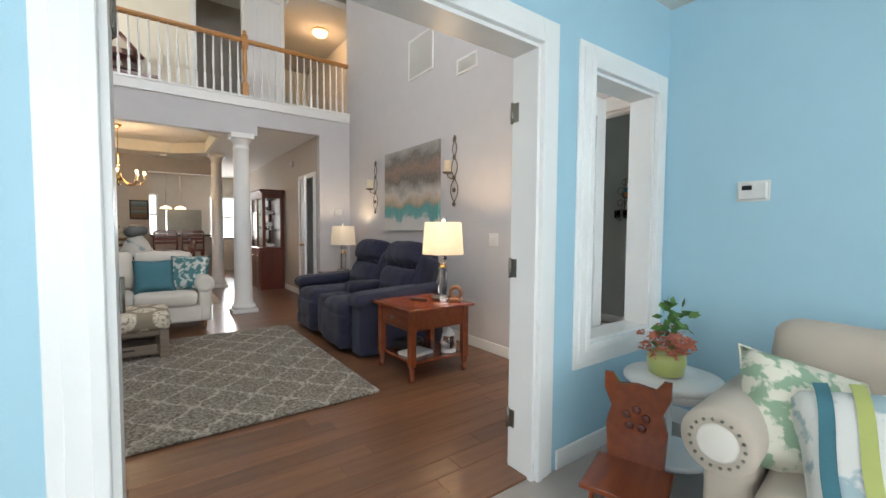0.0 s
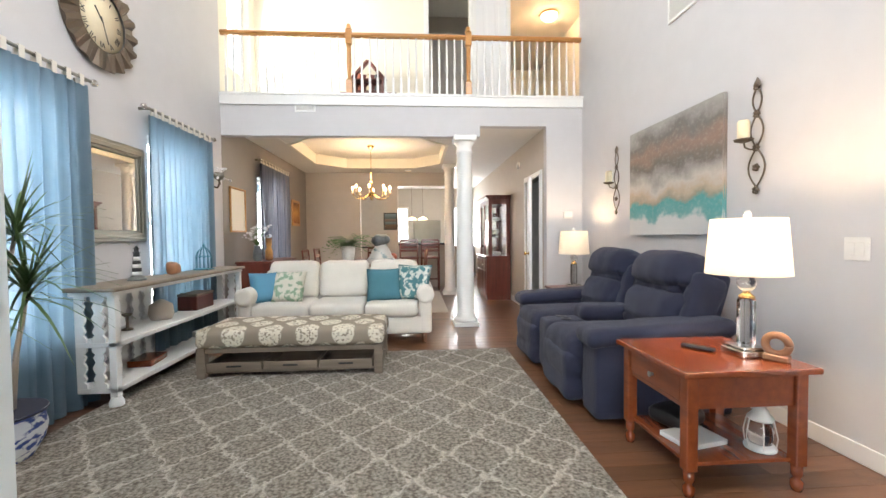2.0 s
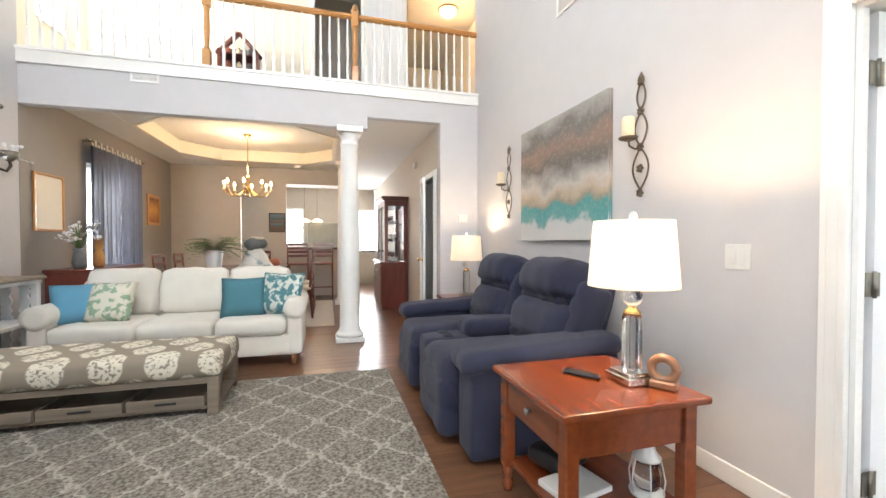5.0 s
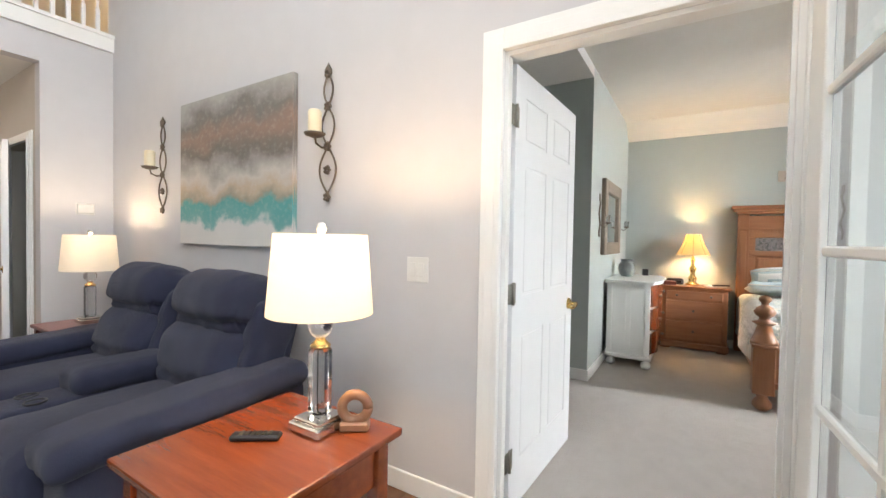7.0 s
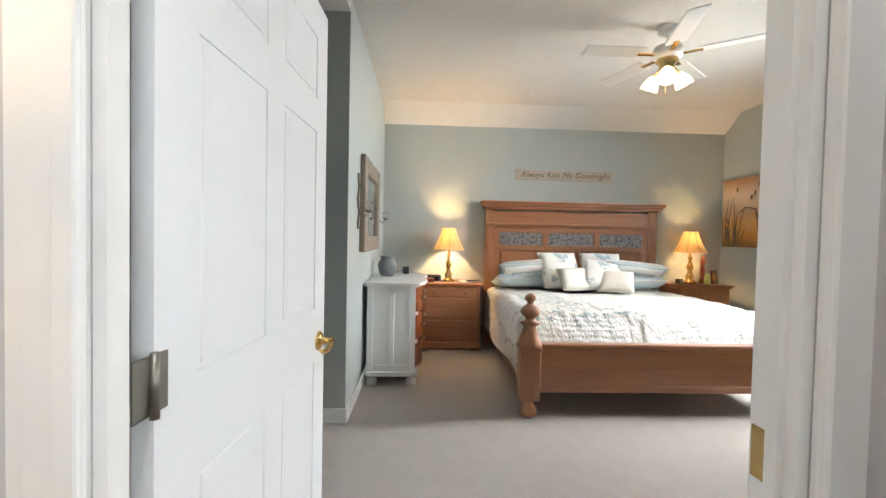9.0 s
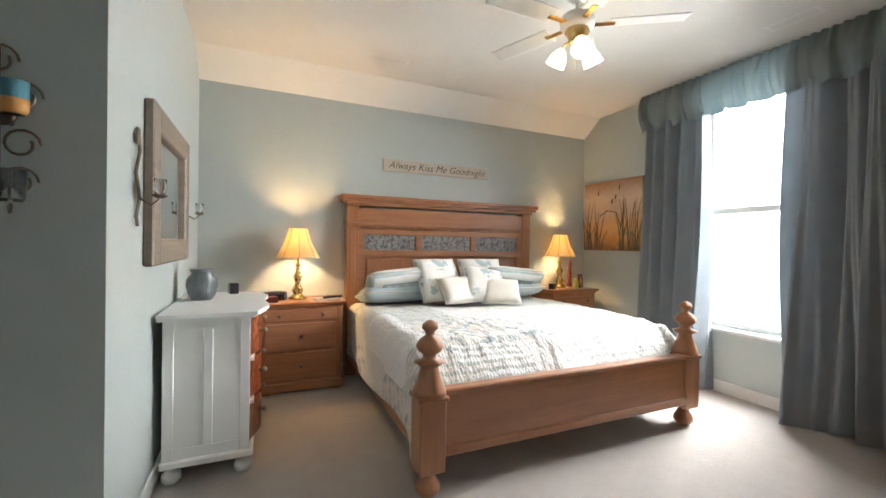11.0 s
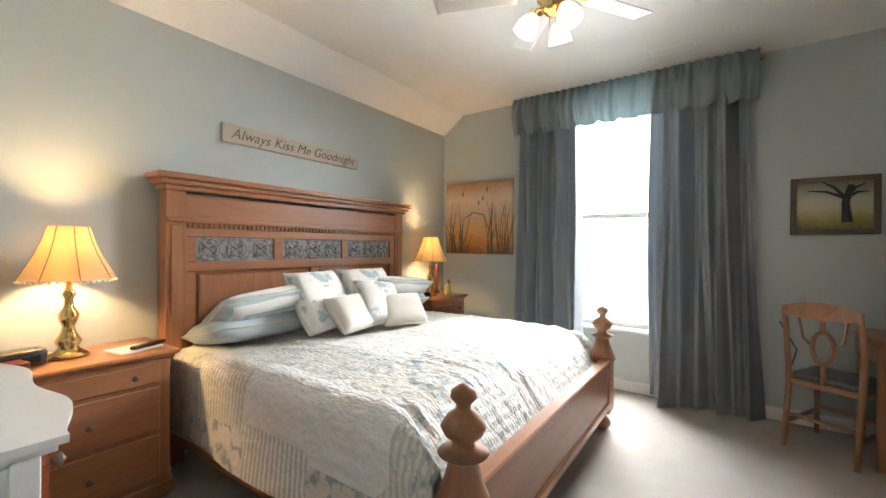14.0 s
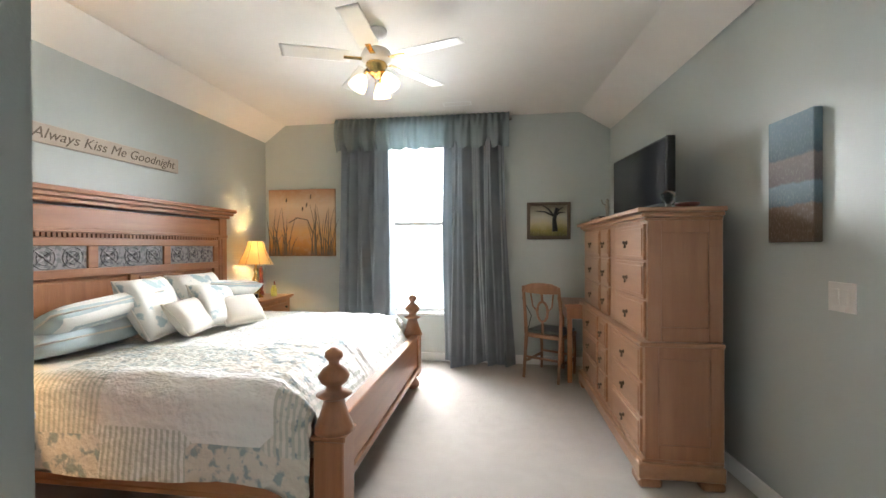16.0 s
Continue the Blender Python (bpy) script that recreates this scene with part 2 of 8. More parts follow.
def damask():
    """Taupe fabric with ivory ogee medallions."""
    m, t, p = nodes_of("damask_fabric")
    v = coords(t, (1, 1, 1))
    sep = t.nodes.new("ShaderNodeSeparateXYZ")
    t.links.new(v, sep.inputs[0])
    yy = mth(t, "SUBTRACT", sep.outputs[1], sep.outputs[2])
    a = mth(t, "COSINE", mth(t, "MULTIPLY", sep.outputs[0], 6.283 / 0.30))
    b = mth(t, "COSINE", mth(t, "MULTIPLY", yy, 6.283 / 0.40))
    s = mth(t, "ABSOLUTE", mth(t, "ADD", a, b))
    f = noise_of(t, v, 45, 2)
    med = mth(t, "MULTIPLY", ramp(t, s, 0.55, 0.75), ramp(t, f, 0.38, 0.5))
    col = mixed(t, med, (0.25, 0.21, 0.16), (0.66, 0.61, 0.50))
    t.links.new(col, p.inputs["Base Color"])
    p.inputs["Roughness"].default_value = 0.9
    bump(t, p, noise_of(t, v, 400, 1), 0.3)
    return m


def quilt():
    """Pieced coverlet: pale patches, ticking stripes, stitched puckers."""
    m, t, p = nodes_of("pieced_quilt")
    v = coords(t, (1, 1, 1))
    sep = t.nodes.new("ShaderNodeSeparateXYZ")
    t.links.new(v, sep.inputs[0])
    cell = t.nodes.new("ShaderNodeTexVoronoi")
    cell.distance, cell.inputs["Scale"].default_value, cell.inputs["Randomness"].default_value = "CHEBYCHEV", 2.3, 0.35
    flat = t.nodes.new("ShaderNodeCombineXYZ")
    t.links.new(sep.outputs[0], flat.inputs[0])
    t.links.new(mth(t, "SUBTRACT", sep.outputs[1], sep.outputs[2]), flat.inputs[1])
    t.links.new(flat.outputs[0], cell.inputs["Vector"])
    cs = t.nodes.new("ShaderNodeSeparateColor")
    t.links.new(cell.outputs["Color"], cs.inputs[0])
    r1, r2 = cs.outputs[0], cs.outputs[1]
    st = mth(t, "GREATER_THAN", mth(t, "SINE", mth(t, "MULTIPLY", sep.outputs[0], 215)), 0.1)
    sel = mth(t, "GREATER_THAN", r1, 0.5)
    fl = ramp(t, noise_of(t, v, 16, 4), 0.52, 0.6)
    selb = mth(t, "GREATER_THAN", r2, 0.45)
    base = mixed(t, r2, (0.78, 0.78, 0.77), (0.62, 0.57, 0.49))
    base = mixed(t, mth(t, "MULTIPLY", fl, selb), base, (0.30, 0.37, 0.39))
    col = mixed(t, mth(t, "MULTIPLY", sel, st), base, (0.50, 0.52, 0.47))
    t.links.new(col, p.inputs["Base Color"])
    p.inputs["Roughness"].default_value, p.inputs["Sheen Weight"].default_value = 0.62, 0.25
    sc = coords(t, (1, 2.2, 1))
    bump(t, p, mth(t, "ADD", noise_of(t, sc, 30, 4), noise_of(t, v, 11, 2)), 0.6, 0.02)
    return m


def painted(name, bands, scale=3.0, seed=0.0, detail=6.0, warp=0.3, axis=2):
    """Abstract canvas: colour bands up the height, broken by brushwork. bands: (height 0 to 1, colour)."""
    m, t, p = nodes_of(name)
    tc = t.nodes.new("ShaderNodeTexCoord")
    sep = t.nodes.new("ShaderNodeSeparateXYZ")
    t.links.new(tc.outputs["Generated"], sep.inputs[0])
    mp = t.nodes.new("ShaderNodeMapping")
    mp.inputs["Location"].default_value = (seed, seed, seed)
    t.links.new(tc.outputs["Generated"], mp.inputs["Vector"])
    n = noise_of(t, mp.outputs[0], scale, detail)
    h = mth(t, "MULTIPLY_ADD", mth(t, "SUBTRACT", n, 0.5), warp, sep.outputs[axis])
    cr = t.nodes.new("ShaderNodeValToRGB")
    e = cr.color_ramp.elements
    e[0].position, e[0].color = bands[0][0], (*bands[0][1], 1)
    e[1].position, e[1].color = bands[-1][0], (*bands[-1][1], 1)
    for q, c in bands[1:-1]:
        k = e.new(q)
        k.color = (*c, 1)
    t.links.new(h, cr.inputs[0])
    col = mixed(t, mth(t, "MULTIPLY", ramp(t, noise_of(t, mp.outputs[0], scale * 6, 4), 0.5, 0.7), 0.14), cr.outputs[0], (0.6, 0.57, 0.53))
    t.links.new(col, p.inputs["Base Color"])
    p.inputs["Roughness"].default_value = 0.6
    bump(t, p, n, 0.2)
    return m


def splotch(name, ground, mark, scale, lo=0.5, hi=0.56, stretch=(1, 1, 1)):
    """Printed or glazed pattern of marks on a ground."""
    m, t, p = nodes_of(name)
    v = coords(t, stretch)
    f = ramp(t, noise_of(t, v, scale, 4), lo, hi)
    t.links.new(mixed(t, f, ground, mark), p.inputs["Base Color"])
    p.inputs["Roughness"].default_value = 0.6
    bump(t, p, noise_of(t, v, 300, 1), 0.15)
    return m


M["rug"], M["damask"], M["quilt"] = trellis_rug(), damask(), quilt()
M["leafy"] = splotch("leaf_print", (0.66, 0.63, 0.52), (0.25, 0.36, 0.24), 16)
M["ikat"] = splotch("teal_ikat_print", (0.55, 0.58, 0.53), (0.05, 0.17, 0.19), 16, 0.44, 0.50, (1, 1, 2))
M["shell_print"] = splotch("seashell_print", (0.72, 0.71, 0.67), (0.35, 0.45, 0.48), 11, 0.56, 0.62)
M["china"] = splotch("blue_and_white_glaze", (0.72, 0.76, 0.80), (0.03, 0.07, 0.30), 13, 0.48, 0.55, (1, 1, 2))
M["tin"] = splotch("pressed_tin", (0.26, 0.25, 0.25), (0.13, 0.13, 0.14), 30)
M["wave_art"] = painted("seascape_paint", [(0.0, (0.62, 0.60, 0.57)), (0.12, (0.58, 0.57, 0.55)), (0.16, (0.14, 0.34, 0.33)), (0.26, (0.08, 0.31, 0.30)), (0.30, (0.30, 0.27, 0.20)), (0.36, (0.46, 0.36, 0.26)), (0.43, (0.50, 0.46, 0.42)), (0.52, (0.30, 0.28, 0.26)), (0.60, (0.14, 0.125, 0.11)), (0.74, (0.25, 0.17, 0.13)), (0.86, (0.15, 0.14, 0.13)), (1.0, (0.34, 0.33, 0.31))], 5.5, 0.3, 10, 0.34)
M["reed_art"] = painted("sunset_paint", [(0.0, (0.20, 0.09, 0.03)), (0.15, (0.50, 0.22, 0.05)), (0.35, (0.62, 0.33, 0.12)), (0.5, (0.55, 0.36, 0.22)), (0.75, (0.62, 0.46, 0.32)), (1.0, (0.30, 0.15, 0.07))], 2.5, 1.3, 4, 0.2)
M["tree_art"] = painted("meadow_paint", [(0.0, (0.10, 0.09, 0.03)), (0.2, (0.30, 0.26, 0.07)), (0.4, (0.48, 0.42, 0.24)), (0.6, (0.46, 0.45, 0.36)), (1.0, (0.16, 0.14, 0.09))], 4, 2.3, 5, 0.25)
M["panel_art"] = painted("blue_brown_panels", [(0.0, (0.08, 0.05, 0.03)), (0.28, (0.12, 0.08, 0.05)), (0.30, (0.06, 0.10, 0.12)), (0.45, (0.13, 0.19, 0.22)), (0.47, (0.10, 0.085, 0.085)), (0.66, (0.17, 0.14, 0.13)), (0.68, (0.05, 0.09, 0.11)), (1.0, (0.15, 0.24, 0.29))], 5, 3.3, 4, 0.06)
M["amber_art"] = painted("amber_paint", [(0, (0.25, 0.08, 0.02)), (0.5, (0.6, 0.3, 0.07)), (1, (0.15, 0.05, 0.02))], 4, 4.1, 5, 0.4)

# ---- builders ----


def box(bm, x0, x1, y0, y1, z0, z1, bev=0.0, seg=1):
    m = Matrix.LocRotScale(((x0 + x1) / 2, (y0 + y1) / 2, (z0 + z1) / 2), None, (abs(x1 - x0), abs(y1 - y0), abs(z1 - z0)))
    vs = bmesh.ops.create_cube(bm, size=1, matrix=m)["verts"]
    if bev:
        bmesh.ops.bevel(bm, geom=list({e for v in vs for e in v.link_edges}), offset=bev, segments=seg, affect="EDGES", profile=0.6)
    return bm


def lathe(prof, seg=24, at=(0, 0, 0), bm=None):
    """Turned shape from (radius, height) pairs."""
    bm = bm or bmesh.new()
    rings = [[bm.verts.new((at[0] + r * math.cos(6.28319 * k / seg), at[1] + r * math.sin(6.28319 * k / seg), at[2] + z)) for k in range(seg)] for r, z in prof]
    for a, b in zip(rings, rings[1:]):
        for k in range(seg):
            f = bm.faces.new((a[k], a[(k + 1) % seg], b[(k + 1) % seg], b[k]))
            f.smooth = True
    bm.faces.new(rings[0][::-1])
    bm.faces.new(rings[-1])
    return bm


def tube(pts, r, seg=8, bm=None):
    """Round rod along points; r one radius or one for each point."""
    bm = bm or bmesh.new()
    pts = [Vector(q) for q in pts]
    rs = r if isinstance(r, (list, tuple)) else [r] * len(pts)
    rings = []
    for k, q in enumerate(pts):
        d = (pts[min(k + 1, len(pts) - 1)] - pts[max(k - 1, 0)]).normalized()
        u = d.orthogonal().normalized() if not rings else (u - d * u.dot(d)).normalized()
        w = d.cross(u)
        rings.append([bm.verts.new(q + rs[k] * (u * math.cos(6.28319 * j / seg) + w * math.sin(6.28319 * j / seg))) for j in range(seg)])
    for a, b in zip(rings, rings[1:]):
        for j in range(seg):
            f = bm.faces.new((a[j], a[(j + 1) % seg], b[(j + 1) % seg], b[j]))
            f.smooth = True
    bm.faces.new(rings[0][::-1])
    bm.faces.new(rings[-1])
    return bm


def pillow(bm, cx, cy, cz, sx, sy, sz, n=10, power=0.45):
    """Puffed cushion: two domed sheets joined at a seam."""
    g = []
    for s in (1, -1):
        rows = []
        for i in range(n + 1):
            row = []
            for j in range(n + 1):
                u, v = 2 * i / n - 1, 2 * j / n - 1
                h = max(0.0, (1 - u ** 4) * (1 - v ** 4)) ** power
                pin = 1 - 0.07 * (1 - abs(u)) * (abs(v) > 0.99) - 0.07 * (1 - abs(v)) * (abs(u) > 0.99)
                row.append(bm.verts.new((cx + u * sx / 2 * pin, cy + v * sy / 2 * pin, cz + s * h * sz / 2)))
            rows.append(row)
        for i in range(n):
            for j in range(n):
                q = (rows[i][j], rows[i + 1][j], rows[i + 1][j + 1], rows[i][j + 1])
                f = bm.faces.new(q if s > 0 else q[::-1])
                f.smooth = True
        g += [v for r in rows for v in r]
    bmesh.ops.remove_doubles(bm, verts=g, dist=0.0005)
    return bm


def puffy(bm, x0, x1, y0, y1, z0, z1, r, lump=0.0, n=6, seed=0.0):
    """Upholstered block with well rounded edges and soft lumps."""
    n += 1
    lo, span, made = (x0, y0, z0), (x1 - x0, y1 - y0, z1 - z0), {}

    def vert(key):
        if key not in made:
            c = Vector([lo[k] + span[k] * (0.5 - 0.5 * math.cos(math.pi * key[k] / n)) for k in range(3)])
            q = Vector((min(max(c.x, x0 + r), x1 - r), min(max(c.y, y0 + r), y1 - r), min(max(c.z, z0 + r), z1 - r)))
            d = c - q
            if d.length > 1e-6:
                d = d.normalized() * r
            made[key] = bm.verts.new(q + d * (1 + lump * noise.noise(c * 9 + Vector((seed, seed, seed)))))
        return made[key]

    for ax in range(3):
        u, v = (ax + 1) % 3, (ax + 2) % 3
        for side in (0, n):
            for i in range(n):
                for j in range(n):
                    keys = []
                    for a, b in ((i, j), (i + 1, j), (i + 1, j + 1), (i, j + 1)):
                        k = [0, 0, 0]
                        k[ax], k[u], k[v] = side, a, b
                        keys.append(tuple(k))
                    bm.faces.new([vert(k) for k in keys]).smooth = True
    return bm


def turned(bm, m):
    bmesh.ops.transform(bm, matrix=m, verts=bm.verts)
    return bm


def mesh_object(name, bm, material):
    me = bpy.data.meshes.new(name)
    bmesh.ops.recalc_face_normals(bm, faces=bm.faces)
    bm.to_mesh(me)
    bm.free()
    me.materials.append(M[material] if isinstance(material, str) else material)
    return new(name, me)


def part(name, bm, material, parent, label=""):
    ob = mesh_object(name, bm, material)
    ob.parent = parent
    return tagged(ob, label)


def thing(name, label, category, at=(0, 0, 0), turn=0.0, group="", kind=""):
    ob = new(name)
    ob.matrix_basis = pose(*at, 0, 0, turn)
    ob.empty_display_size = 0.1
    return tagged(ob, label, category, group, kind)


def single(name, bm, material, label, category, at=(0, 0, 0), turn=0.0, group="", kind=""):
    ob = mesh_object(name, bm, material)
    ob.matrix_basis = pose(*at, 0, 0, turn)
    return tagged(ob, label, category, group, kind)


def structure(name, bm, material, label=""):
    return tagged(mesh_object(name, bm, material), label, kind="structure")


def B(*a, bev=0.0, seg=1):
    return box(bmesh.new(), *a, bev=bev, seg=seg)


def boxes(*specs, bev=0.0):
    bm = bmesh.new()
    for q in specs:
        box(bm, *q, bev=bev)
    return bm


def label_text(name, text, size, m, parent, material, extrude=0.001, label=""):
    cu = bpy.data.curves.new(name, "FONT")
    cu.body, cu.size, cu.extrude, cu.align_x, cu.align_y = text, size, extrude, "CENTER", "CENTER"
    cu.materials.append(M[material])
    ob = new(name, cu)
    ob.parent = parent
    ob.matrix_basis = m
    return tagged(ob, label)


# ---- structure ----
LX, RX, BX = -1.76, 2.965, 3.045        # living room's west wall, east wall, east wall's bedroom face
SY0, SY1, NY = 1.53, 1.68, 6.60        # sunroom wall's two faces, balcony wall
WX, HX, WY, MY = 3.28, 7.33, -1.37, 2.80  # bedroom: west face, headboard wall, window wall, mirror wall
TOP, BTOP = 5.5, 2.79

# sunroom side of the dividing wall is blue, living side is grey: two skins
D0, D1, DH = 0.19, 1.74, 2.04
I0, I1, IZ0, IZ1 = 2.135, 2.775, 0.60, 2.02


def divider(y0, y1, x0, x1, top):
    return boxes((x0, D0, y0, y1, 0, top), (D0, D1, y0, y1, DH, top), (D1, I0, y0, y1, 0, top), (I0, I1, y0, y1, 0, IZ0), (I0, I1, y0, y1, IZ1, top), (I1, x1, y0, y1, 0, top))


structure("wall_sunroom_north", divider(SY0, 1.60, -2.2, 2.93, 2.56), "blue", "pale blue painted wall with wide doorway and interior window")
structure("wall_living_south", boxes((LX, D0, 1.603, SY1, 0, TOP), (D0, D1, 1.603, SY1, DH, TOP), (D1, I0, 1.603, SY1, 0, TOP), (I0, I1, 1.603, SY1, 0, IZ0), (I0, I1, 1.603, SY1, IZ1, TOP), (I1, RX, 1.603, SY1, 0, TOP)), "wall", "grey painted wall")
structure("wall_sunroom_east", B(2.93, 2.962, -2.6, 1.60, 0, 2.56), "blue", "pale blue painted wall")
# unseen south and west walls; their window openings are added for daylight
structure("wall_sunroom_south", boxes((-2.2, -1.6, -2.7, -2.5, 0, 2.56), (2.2, 2.93, -2.7, -2.5, 0, 2.56), (-1.6, 2.2, -2.7, -2.5, 0, 0.75), (-1.6, 2.2, -2.7, -2.5, 2.42, 2.56)), "blue", "pale blue wall")
structure("wall_sunroom_west", boxes((-2.4, -2.2, -2.7, -1.7, 0, 2.56), (-2.4, -2.2, 0.9, 1.6, 0, 2.56), (-2.4, -2.2, -1.7, 0.9, 0, 0.75), (-2.4, -2.2, -1.7, 0.9, 2.42, 2.56)), "blue", "pale blue wall")
structure("ceiling_sunroom", B(-2.4, 2.962, -2.7, 1.60, 2.562, 2.64), "ceil", "white ceiling")
structure("floor_sunroom", B(-2.4, 2.962, -2.7, 1.555, -0.12, 0.0), "carpet", "pale carpet")

# living room, west wall with two windows, going on into the dining room
W1, W2, W3 = (3.33, 4.20), (5.15, 6.05), (7.75, 9.0)
spec, y = [], SY1
for a, b in (W1, W2):
    spec += [(LX - 0.2, LX, y, a, 0, TOP), (LX - 0.2, LX, a, b, 0, 0.55), (LX - 0.2, LX, a, b, 2.15, TOP)]
    y = b
structure("wall_living_west", boxes(*spec, (LX - 0.2, LX, y, NY, 0, TOP)), "wall", "tall grey painted wall with two windows")
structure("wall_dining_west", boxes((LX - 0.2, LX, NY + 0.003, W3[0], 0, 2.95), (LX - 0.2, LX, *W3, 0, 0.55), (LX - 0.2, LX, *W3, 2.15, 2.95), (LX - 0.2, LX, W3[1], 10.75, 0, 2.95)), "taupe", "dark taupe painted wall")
B0, B1, BZ = 1.67, 2.73, 2.04
E0, E1, AX = 1.743, 2.708, 5.128
structure("wall_living_east", boxes((RX, 3.017, 1.603, E0, 0, TOP), (RX, 3.017, E0, E1, BZ, TOP), (RX, 3.017, E1, NY + 0.1, 0, TOP)), "wall", "tall grey painted wall")
structure("ceiling_living", B(LX - 0.2, 3.7, 1.6, 10.8, TOP + 0.003, TOP + 0.1), "ceil", "white ceiling")

# balcony wall: deep header, hall opening, short wall
HL, HR = 1.57, 2.47
structure("wall_balcony", boxes((LX, HL, NY, NY + 0.12, 2.51, 2.93), (HL, HR, NY, NY + 0.12, 2.65, 2.93), (HR, RX, NY, NY + 0.12, 0, 2.93)), "wall", "grey header wall below the balcony")
structure("floor_upstairs", B(LX, 3.7, NY + 0.12, 10.8, 2.955, 3.03), "carpet", "upstairs landing floor")
structure("trim_balcony", boxes((LX, RX, NY - 0.025, NY + 0.13, 2.90, 3.05), (LX, RX, NY - 0.04, NY - 0.0255, 3.02, 3.05)), "white", "white balcony fascia")
structure("wall_upstairs_north", boxes((LX, 0.95, 7.8, 7.9, 3.03, TOP), (0.95, 1.60, 7.8, 7.9, 5.05, TOP), (1.60, 2.28, 7.8, 7.9, 3.03, TOP)), "cream", "cream painted upstairs wall")
# greige, darker than the landing's cream, puts this room's shade into the colour
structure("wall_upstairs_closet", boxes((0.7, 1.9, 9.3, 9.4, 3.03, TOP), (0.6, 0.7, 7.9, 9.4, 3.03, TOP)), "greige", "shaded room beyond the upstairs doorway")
structure("wall_upstairs_hall", boxes((2.22, 2.28, 7.9, 10.6, 3.03, TOP), (2.22, 3.7, 10.6, 10.7, 3.03, TOP), (3.6, 3.7, NY + 0.1, 10.6, 3.03, TOP), (3.02, 3.6, NY, NY + 0.1, 3.03, TOP)), "cream", "upstairs passage wall")
structure("wall_upstairs_west", boxes((LX - 0.2, LX, NY + 0.003, 7.9, 2.96, 3.5), (LX - 0.2, LX, NY + 0.003, 6.86, 3.5, TOP), (LX - 0.2, LX, 7.6, 7.9, 3.5, TOP), (LX - 0.2, LX, 6.86, 7.6, 5.0, TOP)), "cream", "cream painted upstairs wall")

# dining room, hall and kitchen beyond
structure("wall_hall_east", boxes((HR, HR + 0.12, NY + 0.123, 6.86, 0, 2.95), (HR, HR + 0.12, 6.86, 7.62, 2.03, 2.95), (HR, HR + 0.12, 7.62, 13.8, 0, 2.95)), "greige", "greige hall wall")
structure("wall_hall_closet", boxes((3.3, 3.36, 6.72, 7.8, 0, 2.65), (2.59, 3.3, 7.72, 7.8, 0, 2.65)), "greige", "room behind the hall door")
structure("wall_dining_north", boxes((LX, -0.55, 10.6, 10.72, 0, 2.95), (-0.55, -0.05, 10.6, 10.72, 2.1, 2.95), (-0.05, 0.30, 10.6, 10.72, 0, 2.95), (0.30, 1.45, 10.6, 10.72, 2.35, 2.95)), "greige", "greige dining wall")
structure("wall_kitchen_north", boxes((LX, -0.1, 13.7, 13.82, 0, 2.95), (-0.1, 0.5, 13.7, 13.82, 0, 1.0), (-0.1, 0.5, 13.7, 13.82, 2.1, 2.95), (0.5, 1.7, 13.7, 13.82, 0, 2.95), (1.7, 2.45, 13.7, 13.82, 0, 0.9), (1.7, 2.45, 13.7, 13.82, 2.1, 2.95)), "greige", "kitchen back wall")
structure("wall_kitchen_west", B(LX - 0.2, LX, 10.753, 13.8, 0, 2.95), "greige", "kitchen side wall")
structure("ceiling_hall", boxes((HL, HR, NY + 0.12, 13.7, 2.66, 2.95), (LX, HL, 10.0, 13.7, 2.66, 2.95), (LX, HL, NY + 0.12, 7.25, 2.66, 2.95), (LX, -1.3, 7.25, 10.0, 2.66, 2.95), (1.25, HL, 7.25, 10.0, 2.66, 2.95), (-1.3, 1.25, 7.25, 10.0, 2.86, 2.95)), "ceil", "ceiling with a raised tray over the dining table")
tray = bmesh.new()
cut = 0.55
ring = [(-1.3 + cut, 7.25), (1.25 - cut, 7.25), (1.25, 7.25 + cut), (1.25, 10 - cut), (1.25 - cut, 10), (-1.3 + cut, 10), (-1.3, 10 - cut), (-1.3, 7.25 + cut)]
for k in range(8):
    a, b = Vector(ring[k]), Vector(ring[(k + 1) % 8])
    n = (b - a).orthogonal().normalized() * 0.05
    q = [tray.verts.new((*w, z)) for w, z in ((a, 2.655), (b, 2.655), (b, 2.858), (a, 2.858))]
    tray.faces.new(q)
    q2 = [tray.verts.new((*(w + n), z)) for w, z in ((a, 2.655), (b, 2.655), (b, 2.858), (a, 2.858))]
    tray.faces.new(q2[::-1])
    tray.faces.new((q[0], q[1], q2[1], q2[0]))
structure("trim_tray", tray, "cream", "pale riser of the tray ceiling")
corners = bmesh.new()
for cx, cy, sx, sy in ((-1.3, 7.25, 1, 1), (1.25, 7.25, -1, 1), (1.25, 10, -1, -1), (-1.3, 10, 1, -1)):
    vs = [corners.verts.new((cx, cy, z)) for z in (2.664, 2.858)] + [corners.verts.new((cx + sx * cut, cy, z)) for z in (2.664, 2.858)] + [corners.verts.new((cx, cy + sy * cut, z)) for z in (2.664, 2.858)]
    corners.faces.new((vs[0], vs[2], vs[4]))
    corners.faces.new((vs[1], vs[3], vs[5]))
    corners.faces.new((vs[2], vs[3], vs[5], vs[4]))
structure("ceiling_tray_corners", corners, "ceil", "ceiling corners of the tray")

# bedroom


def west(y):
    """The west wall leans away from the door towards the window."""
    return 3.30 - 0.19 * (y - WY) / (1.765 - WY)


